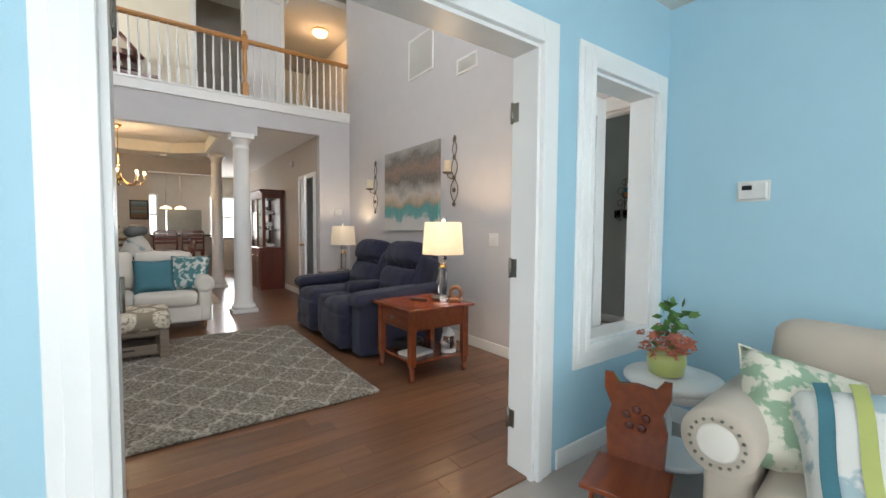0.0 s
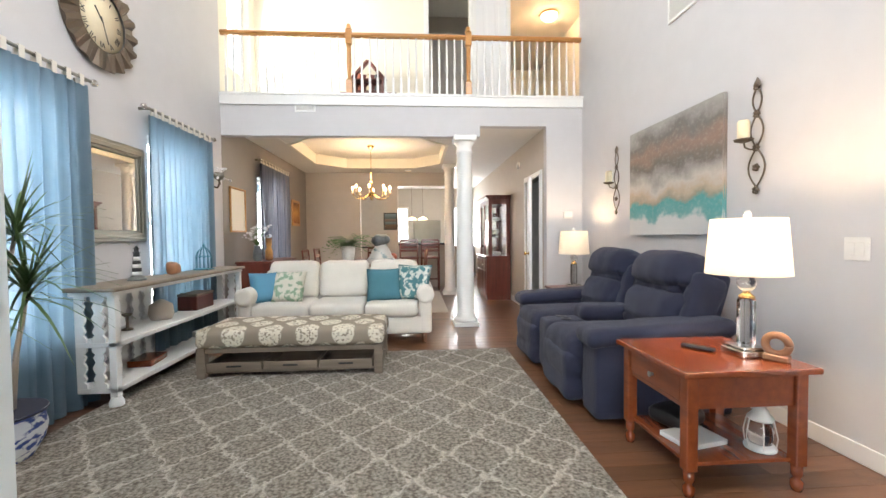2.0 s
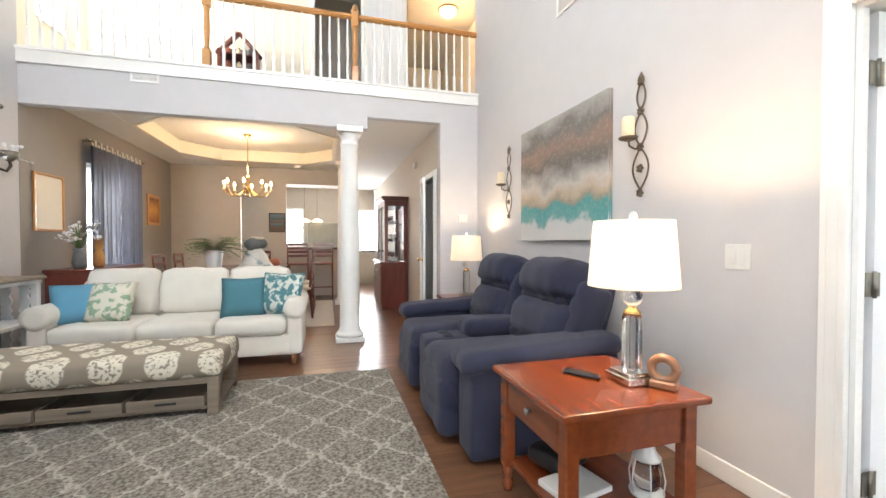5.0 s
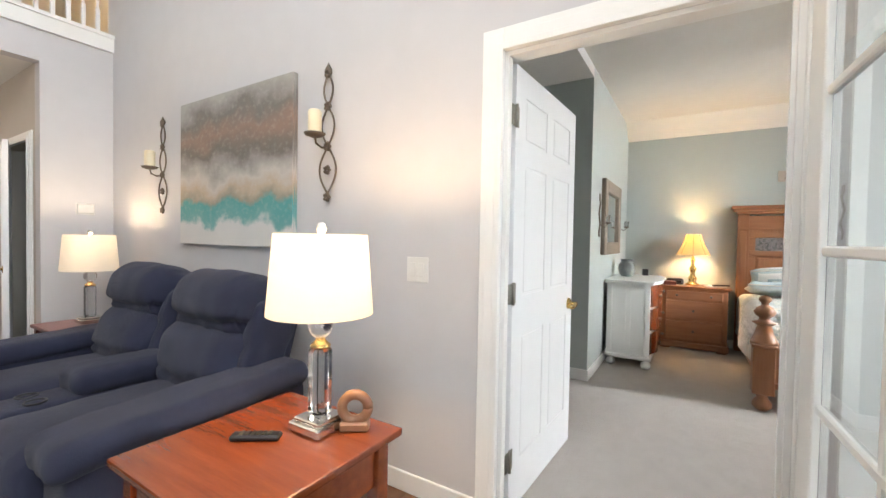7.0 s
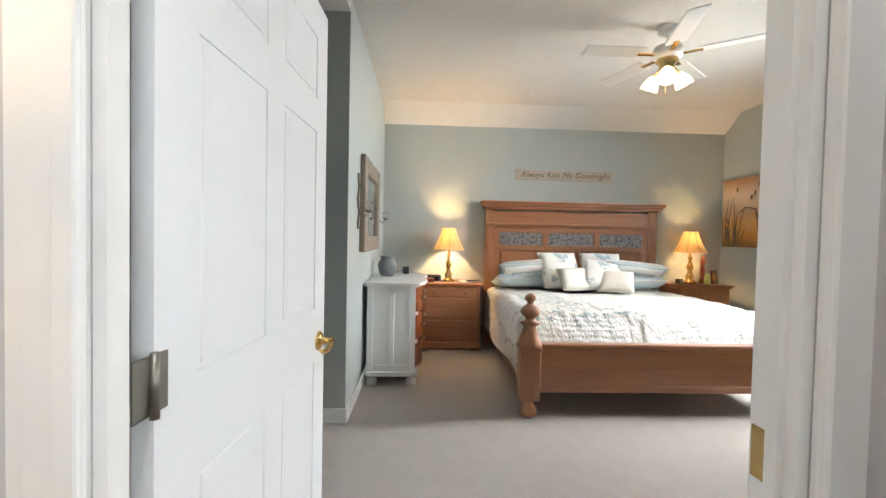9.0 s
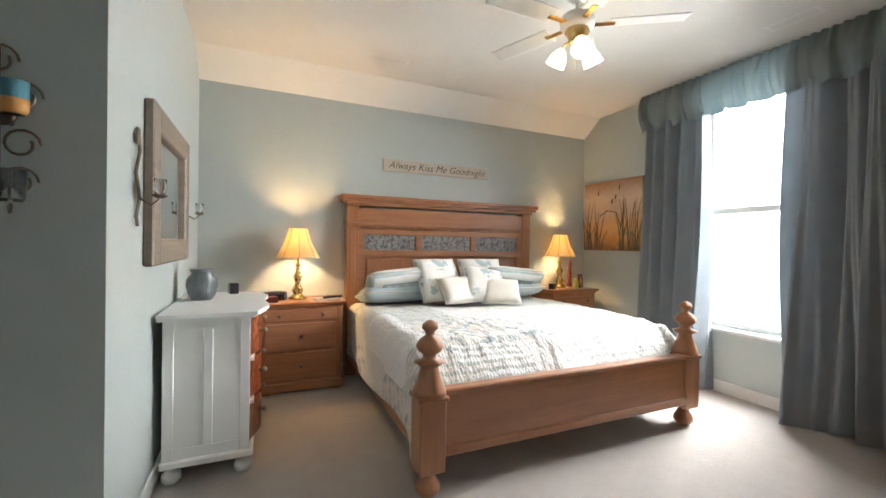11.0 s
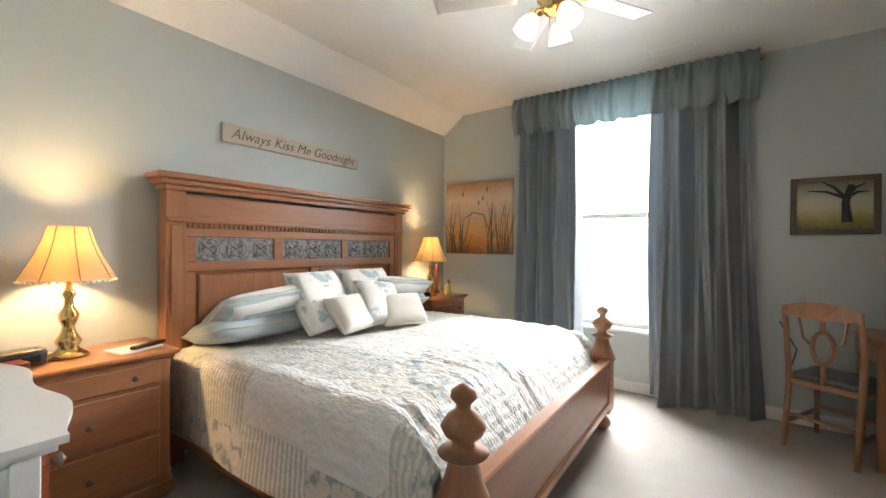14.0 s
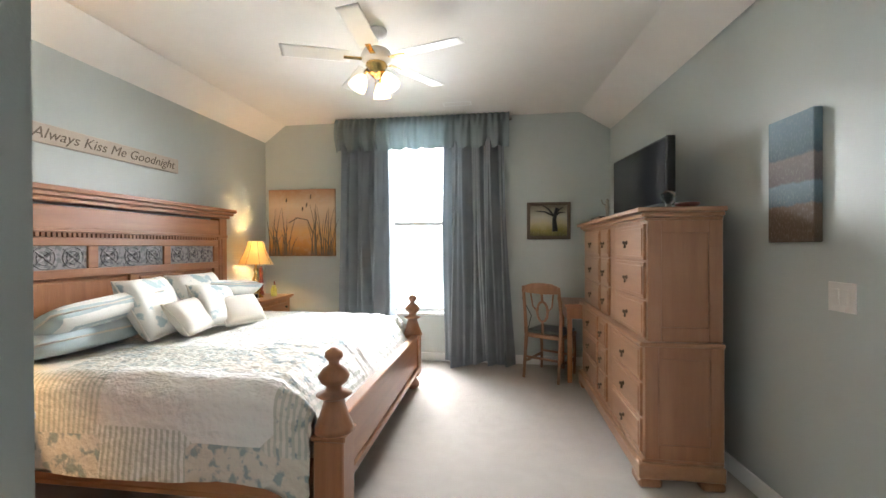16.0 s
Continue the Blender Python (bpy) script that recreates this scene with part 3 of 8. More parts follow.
wb = bmesh.new()
foot = [(3.02, WY), (west(WY), WY), (west(1.66), 1.66), (3.02, 1.66)]
lo = [wb.verts.new((x, y, 0)) for x, y in foot]
hi = [wb.verts.new((x, y, 2.9)) for x, y in foot]
wb.faces.new(lo[::-1])
wb.faces.new(hi)
for k in range(4):
    wb.faces.new((lo[k], lo[(k + 1) % 4], hi[(k + 1) % 4], hi[k]))
structure("wall_bedroom_west", wb, "sage", "pale sage painted wall")
structure("wall_bedroom_door", boxes((3.02, BX, 1.662, E0, 0, 2.9), (3.02, BX, E0, E1 + 0.04, BZ, 2.9), (3.02, BX, E1 + 0.04, 4.7, 0, 2.9)), "sage", "pale sage painted wall")
structure("wall_bedroom_east", B(HX, HX + 0.12, WY - 0.16, MY + 0.1, 0, 2.9), "sage", "pale sage painted wall behind the bed")
V0, V1, VZ0, VZ1 = 5.02, 5.82, 0.56, 2.62
structure("wall_bedroom_south", boxes((3.02, V0, WY - 0.16, WY, 0, 2.9), (V1, HX, WY - 0.16, WY, 0, 2.9), (V0, V1, WY - 0.16, WY, 0, VZ0), (V0, V1, WY - 0.16, WY, VZ1, 2.9)), "sage", "pale sage painted wall with a tall window")
structure("wall_bedroom_north", boxes((AX, HX, MY, MY + 0.12, 0, 2.9), (AX, AX + 0.15, MY + 0.12, 4.7, 0, 2.9), (BX, AX + 0.15, 4.7, 4.8, 0, 2.9)), "sage", "pale sage painted wall with a corner")
structure("ceiling_bedroom", B(3.02, HX, WY, MY, BTOP, 2.9), "ceil", "white ceiling with sloped sides")
structure("ceiling_alcove", B(BX, AX, MY, 4.7, 2.70, 2.9), "ceil", "lower white ceiling")
cv = bmesh.new()
for xa, xb, xc, xd in ((HX, 7.07, HX, 7.07), (west(WY) - 0.004, west(WY) + 0.32, west(1.765) - 0.03, west(1.765) + 0.28)):
    e = 0.002 if xa < xb else -0.002
    q = [[cv.verts.new((x, yy, z)) for x, z in ((p + e, 2.59), (r, BTOP - 0.002), (p + e, BTOP - 0.002))] for p, r, yy in ((xa, xb, WY + 0.001), (xc, xd, MY - 0.001))]
    cv.faces.new(q[0])
    cv.faces.new(q[1][::-1])
    for k in range(3):
        cv.faces.new((q[0][k], q[0][(k + 1) % 3], q[1][(k + 1) % 3], q[1][k]))
structure("ceiling_slope", cv, "ceil", "sloped white ceiling edges")
structure("floor_bedroom", B(2.99, HX, WY, 4.7, -0.12, 0.0), "carpet", "beige cut-pile carpet")


def casing(name, x0, x1, z1, place, w=0.10, z0=None):
    """Stepped white casing round an opening, lying in the xz plane with its face at -y; place is a pose."""
    bm = bmesh.new()
    for k, (a, d) in enumerate(((1.0, 0.012), (0.72, 0.020), (0.30, 0.027))):
        q = w * a
        g = 0.0004 * k
        box(bm, x0 - q, x0 - g, -d, 0, (z0 if z0 is not None else 0), z1 + q, bev=0.003)
        box(bm, x1 + g, x1 + q, -d, 0, (z0 if z0 is not None else 0), z1 + q, bev=0.003)
        box(bm, x0 - g, x1 + g, -d - 0.0006, 0, z1 + g, z1 + q, bev=0.003)
        if z0 is not None:
            box(bm, x0 - q, x1 + q, -d - 0.0009, 0, z0 - q, z0 - g, bev=0.003)
    ob = structure(name, turned(bm, place), "white", "white moulded door casing")
    return ob


casing("trim_doorway", D0, D1, DH, pose(0, SY0, 0), 0.118)
casing("trim_doorway_inner", D0, D1, DH, pose(0, SY1, 0, 0, 0, 180) @ Matrix.Diagonal((-1, 1, 1, 1)), 0.09)
casing("trim_interior_window", I0, I1, IZ1, pose(0, SY0, 0), 0.12, IZ0)
casing("trim_bedroom_door", -E1, -E0, BZ, pose(RX, 0, 0, 0, 0, -90), 0.10)
casing("trim_bedroom_door_inner", E0, E1 + 0.04, BZ, pose(BX, 0, 0, 0, 0, 90), 0.07)
casing("trim_hall_door", -7.62, -6.86, 2.03, pose(HR, 0, 0, 0, 0, -90), 0.08)
structure("trim_jamb_doorway", boxes((D0, D0 + 0.018, SY0 - 0.002, SY1 + 0.002, 0, DH), (D1 - 0.018, D1, SY0 - 0.002, SY1 + 0.002, 0, DH), (D0 + 0.018, D1 - 0.018, SY0 - 0.002, SY1 + 0.002, DH - 0.018, DH)), "white", "white door jamb")
structure("trim_jamb_window", boxes((I0, I0 + 0.018, SY0, SY1, IZ0, IZ1), (I1 - 0.018, I1, SY0, SY1, IZ0, IZ1), (I0, I1, SY0 + 0.001, SY1 - 0.001, IZ1 - 0.018, IZ1), (I0, I1, SY0 + 0.001, SY1 - 0.001, IZ0, IZ0 + 0.02)), "white", "white window lining")
structure("trim_jamb_bedroom", boxes((RX, BX, E0, E0 + 0.018, 0, BZ), (RX, 3.004, E1 - 0.018, E1, 0, BZ), (RX + 0.001, BX - 0.001, E0 + 0.018, E1 - 0.018, BZ - 0.018, BZ), (2.985, 3.005, E0 + 0.018, E0 + 0.03, 0, BZ - 0.018)), "white", "white door jamb")
structure("threshold", B(D0, D1, 1.555, SY1, -0.1, 0.012, bev=0.004), "plank", "dark wood threshold")


def baseboard(name, *runs):
    """Runs (x0, x1, y0, y1) of skirting."""
    bm = bmesh.new()
    for x0, x1, y0, y1 in runs:
        box(bm, x0, x1, y0, y1, 0, 0.10, bev=0.004)
    return structure(name, bm, "white", "white baseboard")


baseboard("baseboard_living", (RX - 0.014, RX, E1 + 0.105, NY), (LX, LX + 0.014, SY1, NY), (HR + 0.001, RX - 0.014, NY - 0.014, NY), (HR - 0.013, HR, NY + 0.13, 6.77), (HR - 0.013, HR, 7.71, 13.6))
baseboard("baseboard_sunroom", (D1 + 0.155, 2.93, SY0 - 0.014, SY0), (2.916, 2.93, -2.5, SY0 - 0.014), (-2.2, D0 - 0.155, SY0 - 0.014, SY0))
structure("baseboard_bedroom_west", turned(boxes((0, 0.014, 0.02, 3.13, 0, 0.10), bev=0.004), pose(3.30, WY, 0, 0, 0, 3.47)), "white", "white baseboard")
baseboard("baseboard_bedroom", (3.30, HX, WY, WY + 0.014), (HX - 0.014, HX, WY + 0.014, MY), (AX, HX - 0.014, MY - 0.014, MY), (AX - 0.014, AX, MY - 0.014, 4.7), (BX, BX + 0.014, E1 + 0.12, 4.7))


def window(name, place, w, h, label):
    """Double-hung sash in an opening: frame, two panes, sill. Local xz plane, face towards -y."""
    ob = tagged(new(name), label, kind="structure")
    ob.matrix_basis = place
    f = 0.045
    part("window_frame", boxes((0, f, 0, 0.08, 0, h), (w - f, w, 0, 0.08, 0, h), (f, w - f, 0, 0.08, h - f, h), (f, w - f, 0, 0.08, 0, f), (f, w - f, 0.01, 0.07, h * 0.5 - 0.025, h * 0.5 + 0.025), bev=0.004), "white", ob)
    part("window_sill", B(-0.05, w + 0.05, -0.10, 0.0, -0.035, -0.002, bev=0.008), "white", ob)
    for z0, z1 in ((f, h * 0.5 - 0.025), (h * 0.5 + 0.025, h - f)):
        g = part("pane", B(f, w - f, 0.035, 0.041, z0, z1), "glass", ob)
        g.visible_shadow = False
    return ob


window("window_1", pose(V0, WY - 0.08, VZ0, 0, 0, 0) @ Matrix.Translation((V1 - V0, 0, 0)) @ pose(0, 0, 0, 0, 0, 180), V1 - V0, VZ1 - VZ0, "tall bright white-framed bedroom window")
for k, (a, b) in enumerate((W1, W2, W3)):
    window("window_%d" % (k + 2), pose(LX - 0.10, a, 0.55, 0, 0, 90), b - a, 1.6, "white-framed window behind curtains")
window("window_5", pose(LX - 0.10, 6.86, 3.5, 0, 0, 90), 0.74, 1.5, "bright upstairs window")
window("window_6", pose(-0.1, 13.74, 1.0), 0.6, 1.1, "bright kitchen window")
window("window_7", pose(1.7, 13.74, 0.9), 0.75, 1.2, "bright far window")
# two unseen windows, added where the sunroom daylight is assumed to enter
window("window_8", pose(2.2, -2.6, 0.75, 0, 0, 180), 3.8, 1.67, "unseen wide sunroom window, added to let daylight in")
window("window_9", pose(-2.3, -1.7, 0.75, 0, 0, 90), 2.6, 1.67, "unseen wide sunroom side window, added to let daylight in")
structure("backdrop_west", B(-4.6, -4.5, -4, 15, -1, 16), "outside", "bright overcast daylight outside")
structure("backdrop_south", B(-4.4, 12, -4.6, -4.5, -1, 7), "outside", "bright overcast daylight outside")
structure("backdrop_north", B(-4.4, 6, 15.0, 15.1, -1, 6), "outside", "bright overcast daylight outside")
structure("ground", B(-60, 60, -60, 60, -0.35, -0.25), "fern", "lawn outside")

# ---- doors ----


def panel_leaf(w, h, th=0.035, six=True):
    """Six-panel leaf: slab with recessed, raised fields. Local x from hinge, y thickness, z up."""
    bm = bmesh.new()
    st, mid = 0.11, 0.10
    pw = (w - 2 * st - mid) / 2
    rows = ((0.22, 0.80), (0.98, 1.58), (1.69, h - 0.12)) if six else ((0.2, h - 0.15),)
    xs = ((0, st), (st + pw, st + pw + mid), (w - st, w))
    for a, b in xs:
        box(bm, a, b, 0, th, 0, h)
    for a, b in ((st, st + pw), (st + pw + mid, w - st)):
        z = 0
        for r0, r1 in rows:
            box(bm, a, b, 0, th, z, r0)
            box(bm, a, b, 0.0035, th - 0.0035, r0, r1)
            box(bm, a + 0.012, b - 0.012, 0.001, th - 0.001, r0 + 0.012, r1 - 0.012, bev=0.0035)
            box(bm, a + 0.032, b - 0.032, 0.0004, th - 0.0004, r0 + 0.032, r1 - 0.032, bev=0.0003)
            z = r1
        box(bm, a, b, 0, th, z, h)
    return bm


def hinge(parent, z, y=-0.006, x=0.0):
    bm = boxes((x - 0.038, x - 0.002, y - 0.002, y + 0.002, z - 0.045, z + 0.045), (x + 0.002, x + 0.036, y - 0.002, y + 0.002, z - 0.045, z + 0.045), bev=0.001)
    lathe([(0.007, -0.05), (0.007, 0.05)], 10, (x, y - 0.006, z), bm)
    part("hinge", bm, "pewter", parent, "aged nickel butt hinge")


def knob(parent, x, z, y, side):
    d = -1 if side < 0 else 1
    bm = lathe([(0.030, 0), (0.030, 0.006), (0.011, 0.010), (0.011, 0.035), (0.026, 0.045), (0.030, 0.058), (0.022, 0.068), (0.002, 0.071)], 20)
    part("door_knob", turned(bm, pose(x, y, z, -90 * d, 0, 0)), "brass", parent, "polished brass door knob")


door = thing("door_1", "open white six-panel bedroom door with brass knob", "door", (3.058, 2.692, 0.012), -2.6, kind="structure")
part("door_leaf", panel_leaf(0.875, 2.01), "door", door)
for z in (0.25, 1.0, 1.78):
    hinge(door, z, -0.004, -0.012)


def lever(parent, x, z, y, d):
    """Brass rose with a curved lever that runs back towards the hinge."""
    rose = turned(lathe([(0.034, 0), (0.034, 0.004), (0.026, 0.012), (0.013, 0.016), (0.012, 0.045), (0.014, 0.052), (0.001, 0.056)], 24), pose(x, y, z, -90 * d, 0, 0))
    h = part("door_handle", rose, "brass", parent, "polished brass lever handle")
    q = y + d * 0.048
    part("lever", tube([(x + 0.004, q, z), (x - 0.03, q + d * 0.006, z - 0.004), (x - 0.065, q + d * 0.004, z - 0.014), (x - 0.095, q - d * 0.002, z - 0.012), (x - 0.112, q - d * 0.004, z - 0.004)], [0.011, 0.009, 0.008, 0.0085, 0.006], 12), "brass", h)


lever(door, 0.81, 0.86, 0.0, -1)
lever(door, 0.81, 0.86, 0.035, 1)

hall = thing("door_2", "white six-panel hall door standing ajar", "door", (2.475, 7.60, 0.012), -103, kind="structure")
part("door_leaf", panel_leaf(0.74, 2.0), "door", hall)
knob(hall, 0.67, 0.92, 0.0, -1)

up = thing("door_3", "white closed upstairs panel door", "door", (1.70, 7.76, 3.04), 0, kind="structure")
part("door_leaf", panel_leaf(0.50, 2.0, six=False), "door", up)
part("door_casing", boxes((-0.06, 0.0, -0.02, 0.039, 0, 2.08), (0.50, 0.56, -0.02, 0.039, 0, 2.08), (-0.06, 0.56, -0.021, 0.039, 2.0, 2.08)), "white", up)
structure("trim_upstairs_door", boxes((0.87, 0.95, 7.78, 7.8, 3.03, 5.13), (0.95, 1.60, 7.779, 7.8, 5.05, 5.13), (1.60, 1.638, 7.78, 7.8, 3.03, 5.13)), "white", "white upstairs door casing")
structure("baseboard_upstairs", boxes((LX, 0.87, 7.785, 7.8, 3.03, 3.15)), "white", "white baseboard")


def french_leaf(name, at, turn, label):
    """Glazed leaf: stiles, rails, muntins and panes."""
    ob = thing(name, label, "door", at, turn, kind="structure")
    w, h, st, th = 0.79, 2.0, 0.10, 0.035
    part("door_frame", boxes((0, st, 0, th, 0, h), (w - st, w, 0, th, 0, h), (st, w - st, 0, th, 0, 0.22), (st, w - st, 0, th, h - 0.11, h), bev=0.003), "white", ob)
    hh = (h - 0.33 - 4 * 0.022) / 5
    ww = (w - 2 * st - 0.022) / 2
    for i in range(4):
        z = 0.22 + (i + 1) * hh + i * 0.022
        part("muntin", B(st, w - st, 0.006, th - 0.006, z, z + 0.022, bev=0.004), "white", ob)
    part("muntin", B(st + ww, st + ww + 0.022, 0.0075, th - 0.0075, 0.22, h - 0.11, bev=0.004), "white", ob)
    for i in range(5):
        for j in range(2):
            x, z = st + j * (ww + 0.022), 0.22 + i * (hh + 0.022)
            g = part("pane", B(x, x + ww, 0.015, 0.020, z, z + hh), "glass", ob)
            g.visible_shadow = False
    return ob


french_leaf("door_4", (1.83, 1.716, 0.012), 3.0, "white glazed french door folded back against the wall")
lf = french_leaf("door_5", (0.178, 1.755, 0.012), 177.0, "white glazed french door folded back against the wall")
jh = thing("jamb_hinges", "aged nickel butt hinges on the white jambs", "hinge")
for x in (D0 + 0.021, D1 - 0.021):
    for z in (0.26, 1.01, 1.76):
        bm = B(x - 0.002, x + 0.002, 1.642, 1.676, z - 0.045, z + 0.045, bev=0.001)
        lathe([(0.008, -0.05), (0.008, 0.05)], 10, (x, 1.686, z), bm)
        part("hinge", bm, "pewter", jh)
part("strike_plate", B(3.008, 3.040, E0 + 0.0185, E0 + 0.021, 0.88, 0.96), "brass", jh, "brass strike plate")

# ---- balcony rail and columns ----
rail = thing("balcony_railing", "oak balcony handrail with white turned balusters", "railing", (0, NY + 0.05, 3.05))
part("handrail", turned(boxes((LX, RX, -0.032, 0.032, 0.76, 0.80), (LX, RX, -0.024, 0.024, 0.745, 0.762), bev=0.006), Matrix()), "oak", rail, "honey oak handrail")
for nx in (-0.14, 1.43):
    bm = boxes((nx - 0.04, nx + 0.04, -0.04, 0.04, 0, 0.19), (nx - 0.04, nx + 0.04, -0.04, 0.04, 0.66, 0.84), bev=0.006)
    lathe([(0.036, 0.19), (0.022, 0.23), (0.034, 0.40), (0.028, 0.6), (0.036, 0.66)], 16, (nx, 0, 0), bm)
    lathe([(0.045, 0.84), (0.045, 0.855), (0.02, 0.865), (0.032, 0.89), (0.02, 0.915), (0.001, 0.92)], 16, (nx, 0, 0), bm)
    part("newel_post", bm, "oak", rail, "turned oak newel post")
bal = None
n = 0
for k in range(46):
    x = LX + 0.06 + k * 0.1015
    if min(abs(x + 0.14), abs(x - 1.43)) < 0.05 or x > RX - 0.02:
        continue
    if bal is None:
        bm = boxes((-0.015, 0.015, -0.015, 0.015, 0, 0.22), bev=0.003)
        lathe([(0.015, 0.22), (0.009, 0.25), (0.015, 0.34), (0.012, 0.55), (0.009, 0.748)], 10, (0, 0, 0), bm)
        bal = part("baluster", bm, "white", rail)
        bal.location.x = x
    else:
        o = new("baluster", bal.data)
        o.parent, o.location = rail, (x, 0, 0)


def column(name, x, y, top, r, label):
    ob = thing(name, label, "column", (x, y, 0), group="white columns")
    part("plinth", boxes((-r * 1.4, r * 1.4, -r * 1.4, r * 1.4, 0, 0.05), bev=0.004), "white", ob)
    pr = [(r * 1.32, 0.05), (r * 1.36, 0.075), (r * 1.3, 0.10), (r * 1.08, 0.11), (r * 1.1, 0.135), (r, 0.15)]
    pr += [(r * (1 - 0.17 * (k / 8) ** 1.6), 0.15 + (top - 0.38) * k / 8) for k in range(1, 9)]
    e = top - 0.23
    pr += [(r * 0.92, e + 0.02), (r * 0.92, e + 0.035), (r * 0.83, e + 0.045), (r * 0.83, e + 0.09), (r * 1.05, e + 0.14), (r * 1.12, e + 0.16)]
    part("shaft", lathe(pr, 32), "white", ob)
    part("capital", boxes((-r * 1.25, r * 1.25, -r * 1.25, r * 1.25, e + 0.16, top), bev=0.006), "white", ob)
    return ob


column("column", 1.36, NY + 0.03, 2.508, 0.118, "smooth white column supporting the balcony header")
column("column", 1.40, 9.55, 2.655, 0.11, "white column between dining room and hall")

# ---- wall fittings ----


def wall_plate(name, place, w, h, label, category, rockers=1):
    ob = thing(name, label, category)
    ob.matrix_basis = place
    part("plate", B(-w / 2, w / 2, -0.006, 0, -h / 2, h / 2, bev=0.002), "plate", ob)
    for k in range(rockers):
        x = (k - (rockers - 1) / 2) * 0.046
        part("rocker", B(x - 0.016, x + 0.016, -0.010, -0.006, -0.033, 0.033, bev=0.002), "plate", ob)
    return ob


EAST = pose(RX, 0, 0, 0, 0, -90)
wall_plate("light_switch", pose(RX, 3.14, 1.10, 0, 0, -90), 0.125, 0.12, "white double light switch plate on grey wall", "switch", 2)
wall_plate("light_switch", pose(west(1.42), 1.42, 1.105, 0, 0, 93.5), 0.125, 0.12, "white double light switch plate on sage wall", "switch", 2)
th = wall_plate("thermostat", pose(2.93, 1.065, 1.415, 0, 0, -90), 0.15, 0.11, "white wall thermostat on blue wall", "thermostat", 0)
part("body", B(-0.065, 0.065, -0.028, -0.006, -0.045, 0.045, bev=0.006), "plate", th)
part("display", B(-0.045, 0.0, -0.030, -0.028, 0.005, 0.03), "screen", th, "small grey display")
ap = wall_plate("alarm_keypad", pose(2.76, NY, 1.46), 0.13, 0.10, "cream wall keypad on grey wall", "keypad", 0)
part("body", B(-0.06, 0.06, -0.025, -0.006, -0.042, 0.042, bev=0.005), "plate", ap)
wall_plate("wall_outlet", pose(HX - 0.35, WY, 0.38, 0, 0, 180), 0.07, 0.115, "white wall outlet by the bed", "outlet", 1)


def vent(name, place, w, h, slats, label, mat_name="white"):
    ob = thing(name, label, "vent")
    ob.matrix_basis = place
    part("frame", boxes((-w / 2, -w / 2 + 0.02, -0.012, 0, -h / 2, h / 2), (w / 2 - 0.02, w / 2, -0.012, 0, -h / 2, h / 2), (-w / 2 + 0.02, w / 2 - 0.02, -0.012, 0, -h / 2, -h / 2 + 0.02), (-w / 2 + 0.02, w / 2 - 0.02, -0.012, 0, h / 2 - 0.02, h / 2)), mat_name, ob)
    # solid dark sheet; its colour stands for the shade inside the duct
    part("backing", B(-w / 2 + 0.015, w / 2 - 0.015, -0.003, -0.001, -h / 2 + 0.015, h / 2 - 0.015), "iron", ob, "dark sheet standing for the shade behind the slats")
    step = (h - 0.04) / slats
    for k in range(slats):
        z = -h / 2 + 0.02 + (k + 0.5) * step
        part("slat", turned(B(-w / 2 + 0.02, w / 2 - 0.02, -0.0012, 0.0012, -step * 0.42, step * 0.42), pose(0, -0.007, z, 35)), mat_name, ob)
    return ob


vent("return_vent", pose(RX, 4.45, 3.28, 0, 0, -90), 0.54, 0.48, 24, "large white slatted air return grille high on the wall")
vent("wall_vent", pose(RX, 3.57, 2.90, 0, 0, -90), 0.33, 0.16, 8, "small white air vent high on the wall")
vent("wall_vent", pose(-0.70, NY, 2.87), 0.26, 0.12, 6, "small white air vent on the balcony header")
vent("ceiling_vent", pose(6.72, 1.33, BTOP, -90, 0, 90), 0.30, 0.12, 6, "small white ceiling air vent")
vent("ceiling_vent", pose(4.93, -0.92, BTOP, -90, 0, 0), 0.30, 0.12, 6, "small white ceiling air vent by the window")


def sconce(at, label):
    """Scrolled iron candle sconce. Local: wall at y=0, arm towards -y."""
    ob = thing("candle_sconce", label, "sconce", group="iron candle sconces")
    ob.matrix_basis = at
    for s in (-1, 1):
        for z0, z1, a in ((-0.32, -0.06, 0.065), (-0.06, 0.16, 0.05), (0.16, 0.34, 0.035)):
            bm = bmesh.new()
            tube([(s * a * math.sin(math.pi * k / 12), -0.018, z0 + (z1 - z0) * k / 12) for k in range(13)], 0.0055, 6, bm)
            part("scroll", bm, "iron", ob)
    for z in (-0.34, -0.19, -0.06, 0.16, 0.34):
        b2 = bmesh.new()
        for k in range(5):
            c = Vector((0.016 * math.cos(k * 1.257), -0.022, z + 0.016 * math.sin(k * 1.257)))
            bmesh.ops.create_icosphere(b2, subdivisions=1, radius=0.013, matrix=Matrix.Translation(c))
        part("rosette", b2, "iron", ob)
    part("finial", turned(lathe([(0.012, 0), (0.02, 0.02), (0.001, 0.06)], 10), pose(0, -0.018, 0.34)), "iron", ob)
    part("arm", tube([(0, -0.02, -0.06), (0, -0.06, -0.075), (0, -0.10, -0.06), (0, -0.11, -0.02)], 0.006, 6), "iron", ob)
    part("cup", lathe([(0.02, -0.03), (0.05, -0.02), (0.058, -0.008), (0.05, -0.006)], 20, (0, -0.11, 0)), "iron", ob)
    part("candle", lathe([(0.034, -0.006), (0.036, 0.0), (0.036, 0.105), (0.030, 0.115), (0.004, 0.112)], 20, (0, -0.11, 0)), "wax", ob, "ivory pillar candle")
    return ob


sconce(pose(RX, 3.75, 1.81, 0, 0, -90), "scrolled bronze iron candle sconce with ivory pillar candle")
